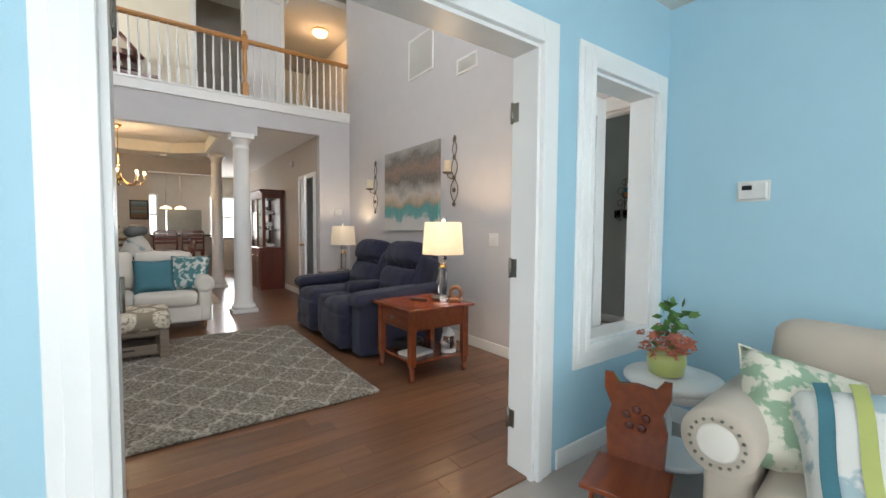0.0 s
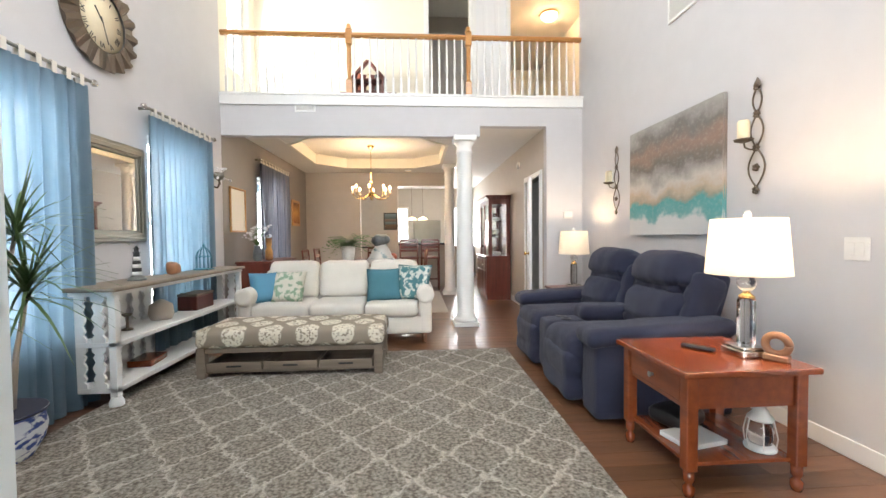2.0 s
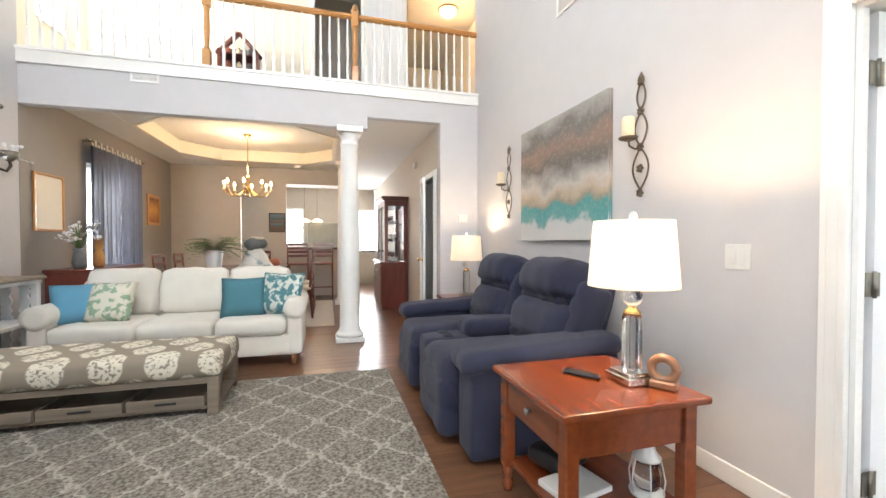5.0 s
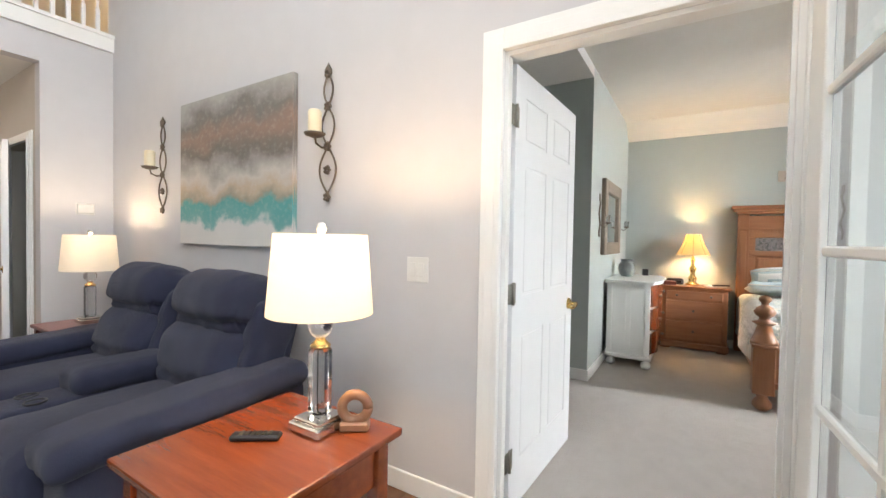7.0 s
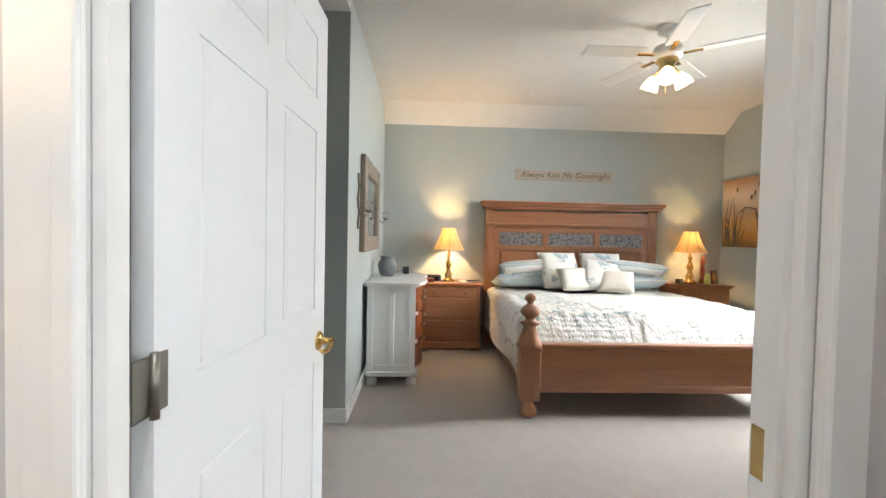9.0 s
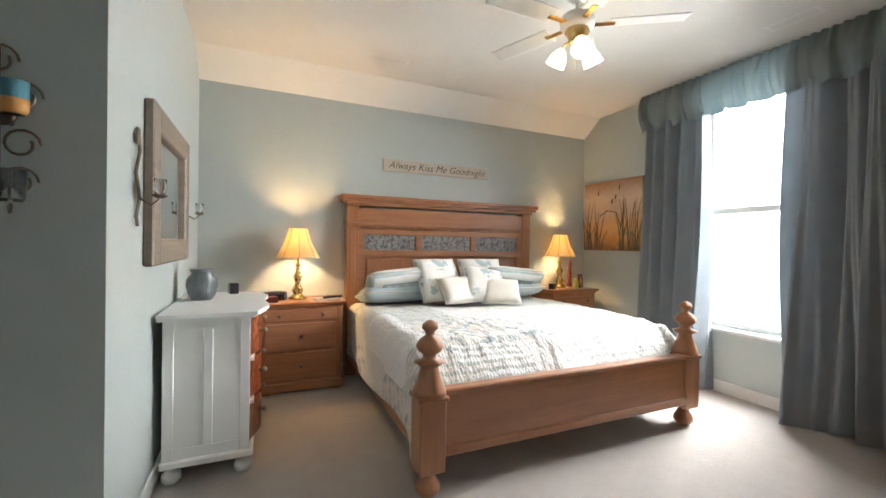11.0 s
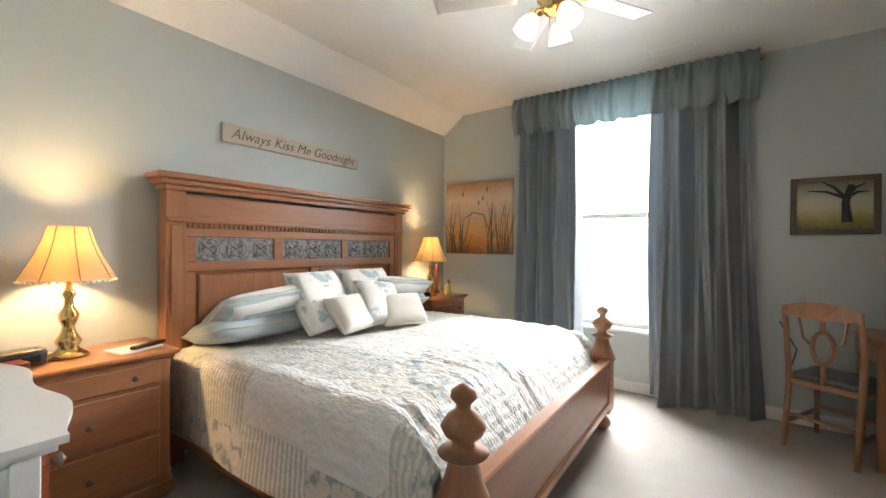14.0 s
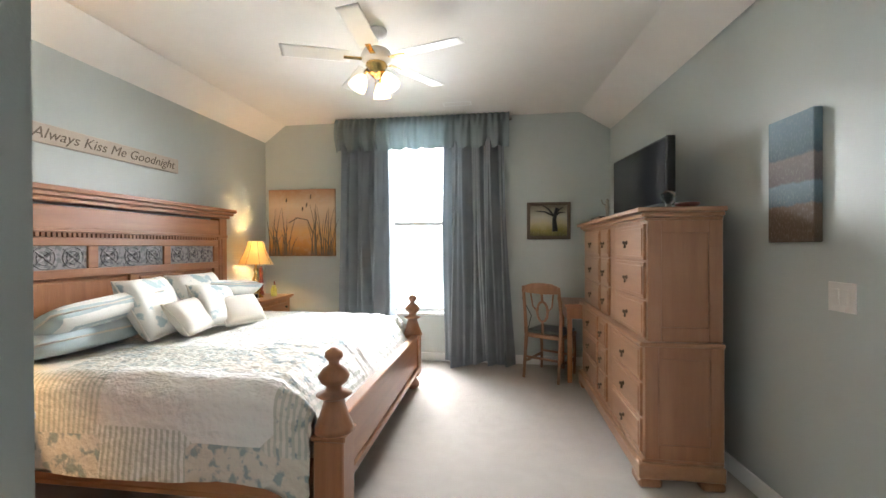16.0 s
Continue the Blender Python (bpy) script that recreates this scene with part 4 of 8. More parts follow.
sconce(pose(RX, 5.62, 1.78, 0, 0, -90), "scrolled bronze iron candle sconce with ivory pillar candle")


def canvas(name, place, w, h, material, label, depth=0.035, frame_mat=None, fw=0.03):
    ob = thing(name, label, "painting")
    ob.matrix_basis = place
    part("canvas", B(-w / 2, w / 2, -depth, -0.002, -h / 2, h / 2, bev=0.003), material, ob)
    if frame_mat:
        part("frame", boxes((-w / 2 - fw, -w / 2, -depth - 0.012, -0.001, -h / 2 - fw, h / 2 + fw), (w / 2, w / 2 + fw, -depth - 0.012, -0.001, -h / 2 - fw, h / 2 + fw), (-w / 2, w / 2, -depth - 0.0125, -0.001, -h / 2 - fw, -h / 2), (-w / 2, w / 2, -depth - 0.0125, -0.001, h / 2, h / 2 + fw), bev=0.004), frame_mat, ob)
    return ob


canvas("seascape_painting", pose(RX, 4.66, 1.695, 0, 0, -90), 1.28, 1.03, "wave_art", "large abstract seascape canvas in grey, brown and teal", 0.04)
reed = canvas("reed_painting", pose(6.85, WY, 1.61, 0, 0, 180), 0.84, 0.80, "reed_art", "square canvas of reeds against an orange sunset", 0.035)
rng = random.Random(4)
bm = bmesh.new()
for k in range(46):
    x = rng.choice((rng.uniform(-0.40, -0.12), rng.uniform(0.12, 0.40)))
    h0, lean = rng.uniform(0.2, 0.62), rng.uniform(-0.10, 0.10)
    pts = [(x + lean * q * q, -0.0362, -0.39 + h0 * q) for q in (0, 0.35, 0.7, 1)]
    tube(pts, [0.006, 0.005, 0.004, 0.001], 4, bm)
for k in range(4):
    x, z = rng.uniform(-0.3, 0.35), rng.uniform(0.12, 0.30)
    tube([(x, -0.0362, z), (x + 0.008, -0.0362, z + 0.05)], [0.010, 0.006], 5, bm)
tube([(-0.16, -0.0362, 0.0), (-0.05, -0.0362, 0.06), (0.08, -0.0362, 0.03), (0.14, -0.0362, -0.12)], 0.006, 5, bm)
part("painted_reeds", bm, "iron", reed, "dark painted reeds")
tree = canvas("tree_painting", pose(3.96, WY, 1.60, 0, 0, 180), 0.40, 0.34, "tree_art", "dark framed picture of a spreading tree in a meadow", 0.012, "iron", 0.035)
bm = tube([(0.07, -0.013, -0.12), (0.06, -0.013, 0.02), (0.09, -0.013, 0.14)], [0.032, 0.022, 0.02], 6)
for dx, dz in ((-0.20, 0.08), (-0.12, 0.14), (0.10, 0.12), (0.12, 0.06)):
    tube([(0.06, -0.013, 0.05), (0.06 + dx * 0.5, -0.013, 0.06 + dz * 0.5), (0.06 + dx, -0.013, 0.03 + dz)], [0.014, 0.009, 0.003], 5, bm)
part("painted_tree", bm, "black", tree, "dark painted tree")
canvas("panel_painting", pose(west(1.195), 1.195, 1.62, 0, 0, 93.5), 0.27, 0.58, "panel_art", "tall narrow abstract canvas in blue and brown bands", 0.04)

# ---- lamps ----


def crystal_lamp(at, label, s=1.0):
    ob = thing("table_lamp", label, "lamp", at, group="crystal table lamps")
    part("base", boxes((-0.075, 0.075, -0.075, 0.075, 0, 0.03), (-0.062, 0.062, -0.062, 0.062, 0.03, 0.045), bev=0.004), "chrome", ob, "brushed nickel base")
    part("crystal_column", boxes((-0.033, 0.033, -0.033, 0.033, 0.046, 0.28), bev=0.010), "glass", ob, "clear faceted crystal column")
    part("collar", lathe([(0.034, 0.28), (0.036, 0.29), (0.02, 0.305), (0.014, 0.315)], 20), "brass", ob)
    bm = bmesh.new()
    bmesh.ops.create_icosphere(bm, subdivisions=3, radius=0.042, matrix=Matrix.Translation((0, 0, 0.355)))
    part("crystal_ball", bm, "glass", ob, "clear crystal ball")
    part("stem", lathe([(0.016, 0.396), (0.012, 0.41), (0.008, 0.42), (0.008, 0.50)], 16), "chrome", ob)
    sh = bmesh.new()
    for r0, r1, flip in ((0.180, 0.158, 1), (0.1785, 0.1565, -1)):
        seg = 48
        a = [sh.verts.new((r0 * math.cos(6.28319 * k / seg), r0 * math.sin(6.28319 * k / seg), 0.40)) for k in range(seg)]
        b = [sh.verts.new((r1 * math.cos(6.28319 * k / seg), r1 * math.sin(6.28319 * k / seg), 0.675)) for k in range(seg)]
        for k in range(seg):
            sh.faces.new((a[k], a[(k + 1) % seg], b[(k + 1) % seg], b[k])).smooth = True
    part("shade", sh, "shade", ob, "ivory drum shade, lit")
    part("finial", lathe([(0.004, 0.50), (0.004, 0.675), (0.012, 0.68), (0.018, 0.695), (0.012, 0.712), (0.002, 0.716)], 12), "plate", ob)
    return ob


crystal_lamp((2.34, 3.11, 0.583), "lit crystal table lamp with ivory drum shade")
crystal_lamp((2.60, 5.98, 0.56), "lit crystal table lamp with ivory drum shade in the corner")


def bedside_lamp(at, label):
    ob = thing("bedside_lamp", label, "lamp", at, group="brass bedside lamps")
    part("stem", lathe([(0.075, 0), (0.075, 0.012), (0.055, 0.025), (0.035, 0.045), (0.05, 0.075), (0.03, 0.11), (0.022, 0.14), (0.034, 0.17), (0.04, 0.20), (0.02, 0.235), (0.016, 0.27), (0.028, 0.295), (0.014, 0.32), (0.008, 0.36), (0.008, 0.60)], 24), "brass", ob, "turned polished brass stem")
    bm = bmesh.new()
    seg = 24
    for off in (0, -0.002):
        prof = [(0.176 + off, 0.365), (0.148 + off, 0.42), (0.118 + off, 0.48), (0.092 + off, 0.55), (0.076 + off, 0.61)]
        rg = [[bm.verts.new((r * math.cos(6.28319 * k / seg), r * math.sin(6.28319 * k / seg), z)) for k in range(seg)] for r, z in prof]
        for a, b in zip(rg, rg[1:]):
            for k in range(seg):
                bm.faces.new((a[k], a[(k + 1) % seg], b[(k + 1) % seg], b[k])).smooth = True
    part("shade", bm, "shade_gold", ob, "flared parchment bell shade, lit")
    bm = bmesh.new()
    for k in range(8):
        c, s = math.cos(k * 0.7854), math.sin(k * 0.7854)
        tube([(0.177 * c, 0.177 * s, 0.365), (0.149 * c, 0.149 * s, 0.42), (0.119 * c, 0.119 * s, 0.48), (0.093 * c, 0.093 * s, 0.55), (0.077 * c, 0.077 * s, 0.61)], 0.002, 4, bm)
    part("ribs", bm, "pine", ob)
    bm = bmesh.new()
    for k in range(44):
        bmesh.ops.create_icosphere(bm, subdivisions=1, radius=0.006, matrix=Matrix.Translation((0.175 * math.cos(k * 0.1428), 0.175 * math.sin(k * 0.1428), 0.357)))
    part("bead_fringe", bm, "wax", ob, "ivory bead fringe")
    return ob


bedside_lamp((7.12, 2.02, 0.752), "lit brass bedside lamp with flared parchment shade")
bedside_lamp((7.14, -0.86, 0.772), "lit brass bedside lamp with flared parchment shade")

# ---- living room furniture ----
tb = thing("end_table", "glossy cherry end table with drawer and lower shelf", "table", (1.87, 2.88, 0))
part("tabletop", B(-0.015, 0.635, -0.01, 0.60, 0.552, 0.580, bev=0.008, seg=2), "cherry", tb)
part("apron", boxes((0.05, 0.57, 0.035, 0.055, 0.40, 0.552), (0.05, 0.57, 0.535, 0.555, 0.40, 0.552), (0.56, 0.58, 0.055, 0.535, 0.40, 0.552), (0.04, 0.05, 0.055, 0.535, 0.39, 0.552)), "cherry", tb)
dr = part("drawer", B(0.026, 0.0398, 0.085, 0.505, 0.415, 0.535, bev=0.005), "cherry", tb)
part("drawer_knob", turned(lathe([(0.008, 0), (0.008, 0.012), (0.015, 0.02), (0.002, 0.026)], 12), pose(0.026, 0.295, 0.475, 0, -90, 0)), "pewter", dr, "small dark knob")
for x in (0.045, 0.565):
    for yy in (0.045, 0.545):
        bm = boxes((x - 0.027, x + 0.027, yy - 0.027, yy + 0.027, 0.12, 0.552), bev=0.004)
        lathe([(0.02, 0), (0.026, 0.02), (0.026, 0.045), (0.014, 0.06), (0.024, 0.075), (0.024, 0.12)], 14, (x, yy, 0), bm)
        part("leg", bm, "cherry", tb)
part("shelf", B(0.05, 0.56, 0.05, 0.54, 0.13, 0.15, bev=0.003), "cherry", tb)

single("notebook", boxes((-0.12, 0.12, -0.09, 0.09, 0, 0.025), bev=0.003), "plate", "white paperback on the end table's shelf", "book", (2.08, 3.13, 0.15), 12)
single("game_controller", puffy(bmesh.new(), -0.12, 0.12, -0.1, 0.1, 0, 0.09, 0.04), "black", "black headset on the end table's shelf", "headset", (2.12, 3.32, 0.15), 20)
lan = thing("lantern", "white metal candle lantern with glass on a shelf", "lantern", (2.34, 3.02, 0.152))
part("base", lathe([(0.065, 0), (0.068, 0.01), (0.055, 0.025), (0.03, 0.03)], 20), "plate", lan)
part("glass_body", lathe([(0.045, 0.03), (0.055, 0.06), (0.05, 0.12), (0.04, 0.14)], 20), "glass", lan)
part("lid", lathe([(0.05, 0.14), (0.055, 0.15), (0.035, 0.175), (0.03, 0.19), (0.015, 0.205), (0.002, 0.21)], 20), "plate", lan)
for k in range(6):
    c, s = math.cos(k * 1.047), math.sin(k * 1.047)
    part("bar", tube([(0.062 * c, 0.062 * s, 0.01), (0.07 * c, 0.07 * s, 0.07), (0.055 * c, 0.055 * s, 0.145)], 0.003, 5), "plate", lan)

rc = thing("remote_control", "black television remote on the end table", "remote", (2.17, 3.22, 0.581), 35)
part("body", B(-0.022, 0.022, -0.08, 0.08, 0, 0.018, bev=0.006), "black", rc)
part("keypad", boxes(*[(-0.014 + 0.010 * i, -0.006 + 0.010 * i, -0.05 + 0.018 * j, -0.04 + 0.018 * j, 0.018, 0.021) for i in range(3) for j in range(6)]), "pewter", rc, "grey keys")
ph = thing("ring_ornament", "carved amber wooden ring ornament on the table", "ornament", (2.40, 3.00, 0.582), -55)
bm = bmesh.new()
rings = [tuple((0.045 * math.cos(k * 0.2618), 0.0, 0.075 + 0.045 * math.sin(k * 0.2618))) for k in range(25)]
part("ring", tube(rings, 0.018, 10, bm), "maple", ph)
part("base", B(-0.05, 0.05, -0.03, 0.03, 0, 0.03, bev=0.006), "maple", ph)


def plush(x0, x1, y0, y1, z0, z1, r, seed=0.0, creases=(), sag=0.0, n=20, bulge=0.0):
    """Overstuffed block: bulging sides, seams pulled in at heights (z, depth, width), small gathers and wrinkles."""
    bm = puffy(bmesh.new(), x0, x1, y0, y1, z0, z1, r, 0.0, n)
    c = Vector(((x0 + x1) / 2, (y0 + y1) / 2, (z0 + z1) / 2))
    for v in bm.verts:
        q = v.co.copy()
        out = Vector((q.x - c.x, (q.y - c.y) * 0.5, (q.z - c.z) * 0.6)).normalized()
        w = (q.y - c.y) / max(0.01, (y1 - y0) / 2)
        push = bulge * (1 - w * w) * (1 - ((q.z - c.z) / ((z1 - z0) / 2)) ** 2)
        push += 0.012 * noise.noise(q * 6 + Vector((seed, 0, 0))) + 0.007 * noise.noise(Vector((q.x * 9, q.y * 38, q.z * 10 + seed)))
        for zc, depth, width in creases:
            zz = zc + 0.025 * w * w + 0.012 * noise.noise(Vector((q.y * 7, seed, 0)))
            g = math.exp(-((q.z - zz) / width) ** 2)
            push -= depth * g
            push += 0.012 * math.exp(-((q.z - zz) / (width * 3)) ** 2) * noise.noise(Vector((q.y * 55, seed, q.z * 4)))
        v.co = q + out * push
        v.co.z -= sag * (1 - w * w) * (q.z > c.z)
    return bm


def recliner():
    ob = thing("reclining_loveseat", "navy plush reclining loveseat with centre console", "sofa", (1.72, 3.60, 0))
    # local x: front (0) to wall (1.15); y along the wall 0..1.9
    part("base", puffy(bmesh.new(), 0.10, 1.05, 0.06, 1.84, 0.03, 0.34, 0.05), "navy", ob)
    for y0, y1, k in ((0.0, 0.25, 0), (1.65, 1.90, 1)):
        part("arm", puffy(bmesh.new(), 0.08, 0.98, y0 + 0.012, y1 - 0.012, 0.03, 0.54, 0.03, 0.05, 8, k), "navy", ob)
        pad = plush(0.03, 1.0, y0 - 0.012, y1 + 0.012, 0.50, 0.625, 0.058, k + 3, (), 0.0, 16)
        for v in pad.verts:
            v.co.z += 0.05 * (v.co.x - 0.5) - 0.10 * max(0.0, 0.16 - v.co.x) ** 1.2
        part("arm_pad", pad, "navy", ob, "padded armrest")
    lean = pose(0.78, 0, 0.44, 0, 17, 0)
    for y0, y1, k in ((0.25, 0.81, 0), (1.09, 1.65, 1)):
        part("seat", plush(0.0, 0.80, y0, y1, 0.27, 0.49, 0.095, k + 5, (), -0.03), "navy", ob)
        part("footrest", plush(-0.02, 0.13, y0 + 0.01, y1 - 0.01, 0.05, 0.40, 0.06, k + 7, ((0.19, 0.02, 0.02),)), "navy", ob)
        part("lumbar_cushion", turned(plush(-0.17, 0.12, y0 - 0.04, y1 + 0.04, -0.02, 0.35, 0.13, k + 9, ((0.07, 0.03, 0.018),), 0.0, 22, 0.03), lean), "navy", ob)
        part("head_cushion", turned(plush(-0.19, 0.13, y0 - 0.05, y1 + 0.05, 0.29, 0.63, 0.15, k * 5 + 11, ((0.345, 0.028, 0.02),), 0.0, 24, 0.03), lean), "navy", ob)
        for e in (-1, 1):
            ye = y0 - 0.045 if e < 0 else y1 + 0.045
            part("back_wing", turned(plush(-0.09, 0.15, ye - 0.06, ye + 0.06, 0.0, 0.50, 0.058, k + e, ((0.28, 0.015, 0.02),), 0.0, 14), lean), "navy", ob)
        part("back_shell", turned(puffy(bmesh.new(), 0.08, 0.2, y0 - 0.06, y1 + 0.06, -0.3, 0.54, 0.05, 0.1, 7, k), lean), "navy", ob)
    part("console", puffy(bmesh.new(), 0.04, 0.80, 0.82, 1.08, 0.05, 0.49, 0.05, 0.1, 8, 2), "navy", ob)
    part("console_lid", plush(0.34, 0.80, 0.82, 1.08, 0.46, 0.60, 0.06, 4, (), 0.0, 14), "navy", ob, "padded console armrest")
    for yy in (0.89, 1.01):
        part("cup_holder", lathe([(0.042, 0.487), (0.042, 0.495), (0.036, 0.496), (0.034, 0.489)], 20, (0.22, yy, 0)), "black", ob, "black cup holder")
    return ob


recliner()
ct = thing("corner_table", "small dark wooden corner table behind the loveseat", "table", (2.60, 5.98, 0))
part("tabletop", B(-0.28, 0.28, -0.26, 0.26, 0.53, 0.556, bev=0.006), "cherry_dark", ct)
for x in (-0.24, 0.24):
    for yy in (-0.22, 0.22):
        part("leg", B(x - 0.02, x + 0.02, yy - 0.02, yy + 0.02, 0, 0.53, bev=0.003), "cherry_dark", ct)

single("area_rug", puffy(bmesh.new(), -1.52, 1.62, 2.88, 5.34, 0.002, 0.028, 0.012, 0, 12), "rug", "shaggy taupe rug with pale trellis pattern", "rug")
single("floor_mat", B(-0.42, 0.42, -0.25, 0.25, 0.001, 0.012, bev=0.004), "beige", "small pale floor mat on dark planks", "mat", (-1.30, 2.80, 0), 14)

ot = thing("ottoman", "long upholstered ottoman with damask top and drawers", "ottoman", (-1.12, 4.66, 0))
part("cushion", puffy(bmesh.new(), -0.02, 1.54, -0.02, 0.62, 0.27, 0.43, 0.055, 0.12, 10), "damask", ot, "taupe and ivory damask cushion")
for x in (0.03, 1.49):
    for yy in (0.03, 0.57):
        part("leg", B(x - 0.035, x + 0.035, yy - 0.035, yy + 0.035, 0.026, 0.28, bev=0.004), "grey_wood", ot)
part("apron", boxes((0.065, 1.455, 0.01, 0.03, 0.235, 0.275), (0.065, 1.455, 0.57, 0.59, 0.235, 0.275), (0.01, 0.03, 0.065, 0.535, 0.235, 0.275), (1.49, 1.51, 0.065, 0.535, 0.235, 0.275)), "grey_wood", ot)
part("shelf", B(0.0, 1.52, 0.02, 0.58, 0.065, 0.085), "grey_wood", ot)
for k in range(3):
    x = 0.075 + k * 0.46
    d = part("tray", boxes((x, x + 0.44, 0.005, 0.02, 0.087, 0.155), (x, x + 0.44, 0.54, 0.555, 0.087, 0.155), (x, x + 0.012, 0.02, 0.54, 0.087, 0.155), (x + 0.428, x + 0.44, 0.02, 0.54, 0.087, 0.155), (x + 0.012, x + 0.428, 0.02, 0.54, 0.087, 0.095), bev=0.002), "grey_wood", ot)
    # no cut-out: a thin black strip gives the slot's shade as colour
    part("tray_handle", B(x + 0.16, x + 0.28, 0.0, 0.004, 0.115, 0.13), "black", d, "black strip standing for the shade in a handle slot")

so = thing("sofa", "ivory linen three-seat sofa with rolled arms", "sofa", (-1.27, 5.70, 0))
part("base", puffy(bmesh.new(), 0.06, 2.10, 0.04, 0.82, 0.10, 0.30, 0.03), "linen", so)
part("back", puffy(bmesh.new(), 0.10, 2.06, 0.66, 0.86, 0.12, 0.80, 0.07), "linen", so)
for k in range(3):
    x = 0.17 + k * 0.61
    part("seat_cushion", puffy(bmesh.new(), x, x + 0.605, 0.0, 0.64, 0.29, 0.46, 0.06, 0.15, 9, k), "linen", so)
    part("back_cushion", turned(puffy(bmesh.new(), x, x + 0.605, -0.09, 0.13, 0.0, 0.46, 0.09, 0.2, 9, k + 4), pose(0, 0.60, 0.45, -10)), "linen", so)
for x0 in (0.0, 1.98):
    bm = puffy(bmesh.new(), x0 + 0.02, x0 + 0.16, 0.04, 0.80, 0.10, 0.52, 0.03)
    part("arm", bm, "linen", so)
    part("arm_roll", turned(lathe([(0.06, 0), (0.095, 0.008), (0.10, 0.02), (0.10, 0.77), (0.06, 0.78)], 20), pose(x0 + 0.09, 0.02, 0.54, -90)), "linen", so)
for x in (0.10, 2.06):
    for yy in (0.09, 0.77):
        part("foot", lathe([(0.02, 0), (0.03, 0.10)], 4, (x, yy, 0)), "pine", so, "tapered wooden foot")


def cushion(material, label, at, rx, rz, s=0.42, group="", roll=0):
    ob = thing("cushion", label, "cushion", group=group)
    ob.matrix_basis = pose(*at, rx, roll, rz)
    part("cover", turned(pillow(bmesh.new(), 0, 0, 0, s, s, 0.15), Matrix()), material, ob)
    part("piping", tube([(s / 2 * a * 0.98, s / 2 * b * 0.98, 0) for a, b in ((-1, -1), (0, -0.93), (1, -1), (0.93, 0), (1, 1), (0, 0.93), (-1, 1), (-0.93, 0), (-1, -1))], 0.005, 5), material, ob)
    return ob


cushion("sky_cushion", "sky blue square cushion on the ivory sofa", (-1.03, 6.02, 0.62), 68, 28, 0.36, roll=0)
cushion("leafy", "ivory leaf-print cushion on the ivory sofa", (-0.78, 6.03, 0.62), 66, -6, 0.38)
cushion("aqua", "aqua velvet square cushion on the ivory sofa", (0.32, 6.00, 0.63), 66, 6, 0.40)
cushion("ikat", "teal patterned cushion leaning on the sofa arm", (0.66, 6.02, 0.65), 68, -22, 0.44, roll=0)

# console table with pierced baluster sides
cs = thing("console_table", "distressed white console table with pierced baluster panels", "table", (LX + 0.02, 4.14, 0))
CW, CD, CH = 2.05, 0.36, 0.86


def pierced(parent, place, w, h):
    """Panel of flat cut-out balusters: bars whose sides swell and narrow."""
    n = max(2, int(w / 0.14))
    for k in range(n):
        x = (k + 0.5) * w / n
        prof = [(0.050, 0), (0.050, 0.05), (0.028, 0.09), (0.044, 0.13), (0.026, 0.20), (0.046, 0.26), (0.046, 0.30), (0.026, 0.36), (0.044, 0.43), (0.028, 0.47), (0.050, 0.51), (0.050, 0.56)]
        bm = bmesh.new()
        vs = [[bm.verts.new((x + s * r * w / n / 0.14, yy, z / 0.56 * h)) for r, z in prof] for s in (-1, 1) for yy in (0, 0.018)]
        for i in range(len(prof) - 1):
            for a, b in ((0, 1), (1, 3), (3, 2), (2, 0)):
                bm.faces.new((vs[a][i], vs[b][i], vs[b][i + 1], vs[a][i + 1]))
        part("pierced_baluster", turned(bm, place), "white", parent)


part("top", B(-0.01, CD + 0.03, -0.04, CW + 0.04, CH - 0.03, CH, bev=0.008), "grey_wood", cs, "weathered grey top")
part("upper_rail", boxes((0, CD, -0.02, CW + 0.02, CH - 0.06, CH - 0.03)), "white", cs)
for z in (0.44, 0.12):
    part("shelf", B(0.0, CD, 0, CW, z, z + 0.035, bev=0.003), "white", cs)
for yy in (0.0, CW - 0.05):
    for x in (0.0, CD - 0.05):
        part("corner_post", B(x, x + 0.05, yy, yy + 0.05, 0.09, CH - 0.06, bev=0.003), "white", cs)
        part("bun_foot", lathe([(0.03, 0), (0.046, 0.025), (0.046, 0.05), (0.03, 0.09)], 16, (x + 0.025, yy + 0.025, 0)), "white", cs)
for z0, h in ((0.155, 0.285), (0.475, 0.325)):
    for yy in (0.0, CW - 0.018):
        pierced(cs, pose(0.05, yy, z0), CD - 0.10, h)
    pierced(cs, pose(0.02, 0.05, z0, 0, 0, 90), CW - 0.10, h)

lh = thing("lighthouse_figurine", "striped black and white lighthouse figurine on console", "figurine", (LX + 0.22, 4.62, CH))
part("rocks", lathe([(0.07, 0), (0.06, 0.02), (0.03, 0.04)], 9), "stone", lh)
for k in range(6):
    part("band", lathe([(0.036 - 0.0025 * k, 0.04 + 0.03 * k), (0.0335 - 0.0025 * k, 0.07 + 0.03 * k)], 16), "black" if k % 2 else "plate", lh)
part("lantern_room", lathe([(0.028, 0.22), (0.028, 0.226), (0.016, 0.228), (0.016, 0.25), (0.022, 0.252), (0.001, 0.28)], 14), "black", lh)
bc = thing("birdcage_ornament", "teal wire birdcage ornament on the console", "ornament", (LX + 0.20, 5.70, CH))
part("base", B(-0.075, 0.075, -0.075, 0.075, 0, 0.015, bev=0.003), "aqua", bc)
bm = bmesh.new()
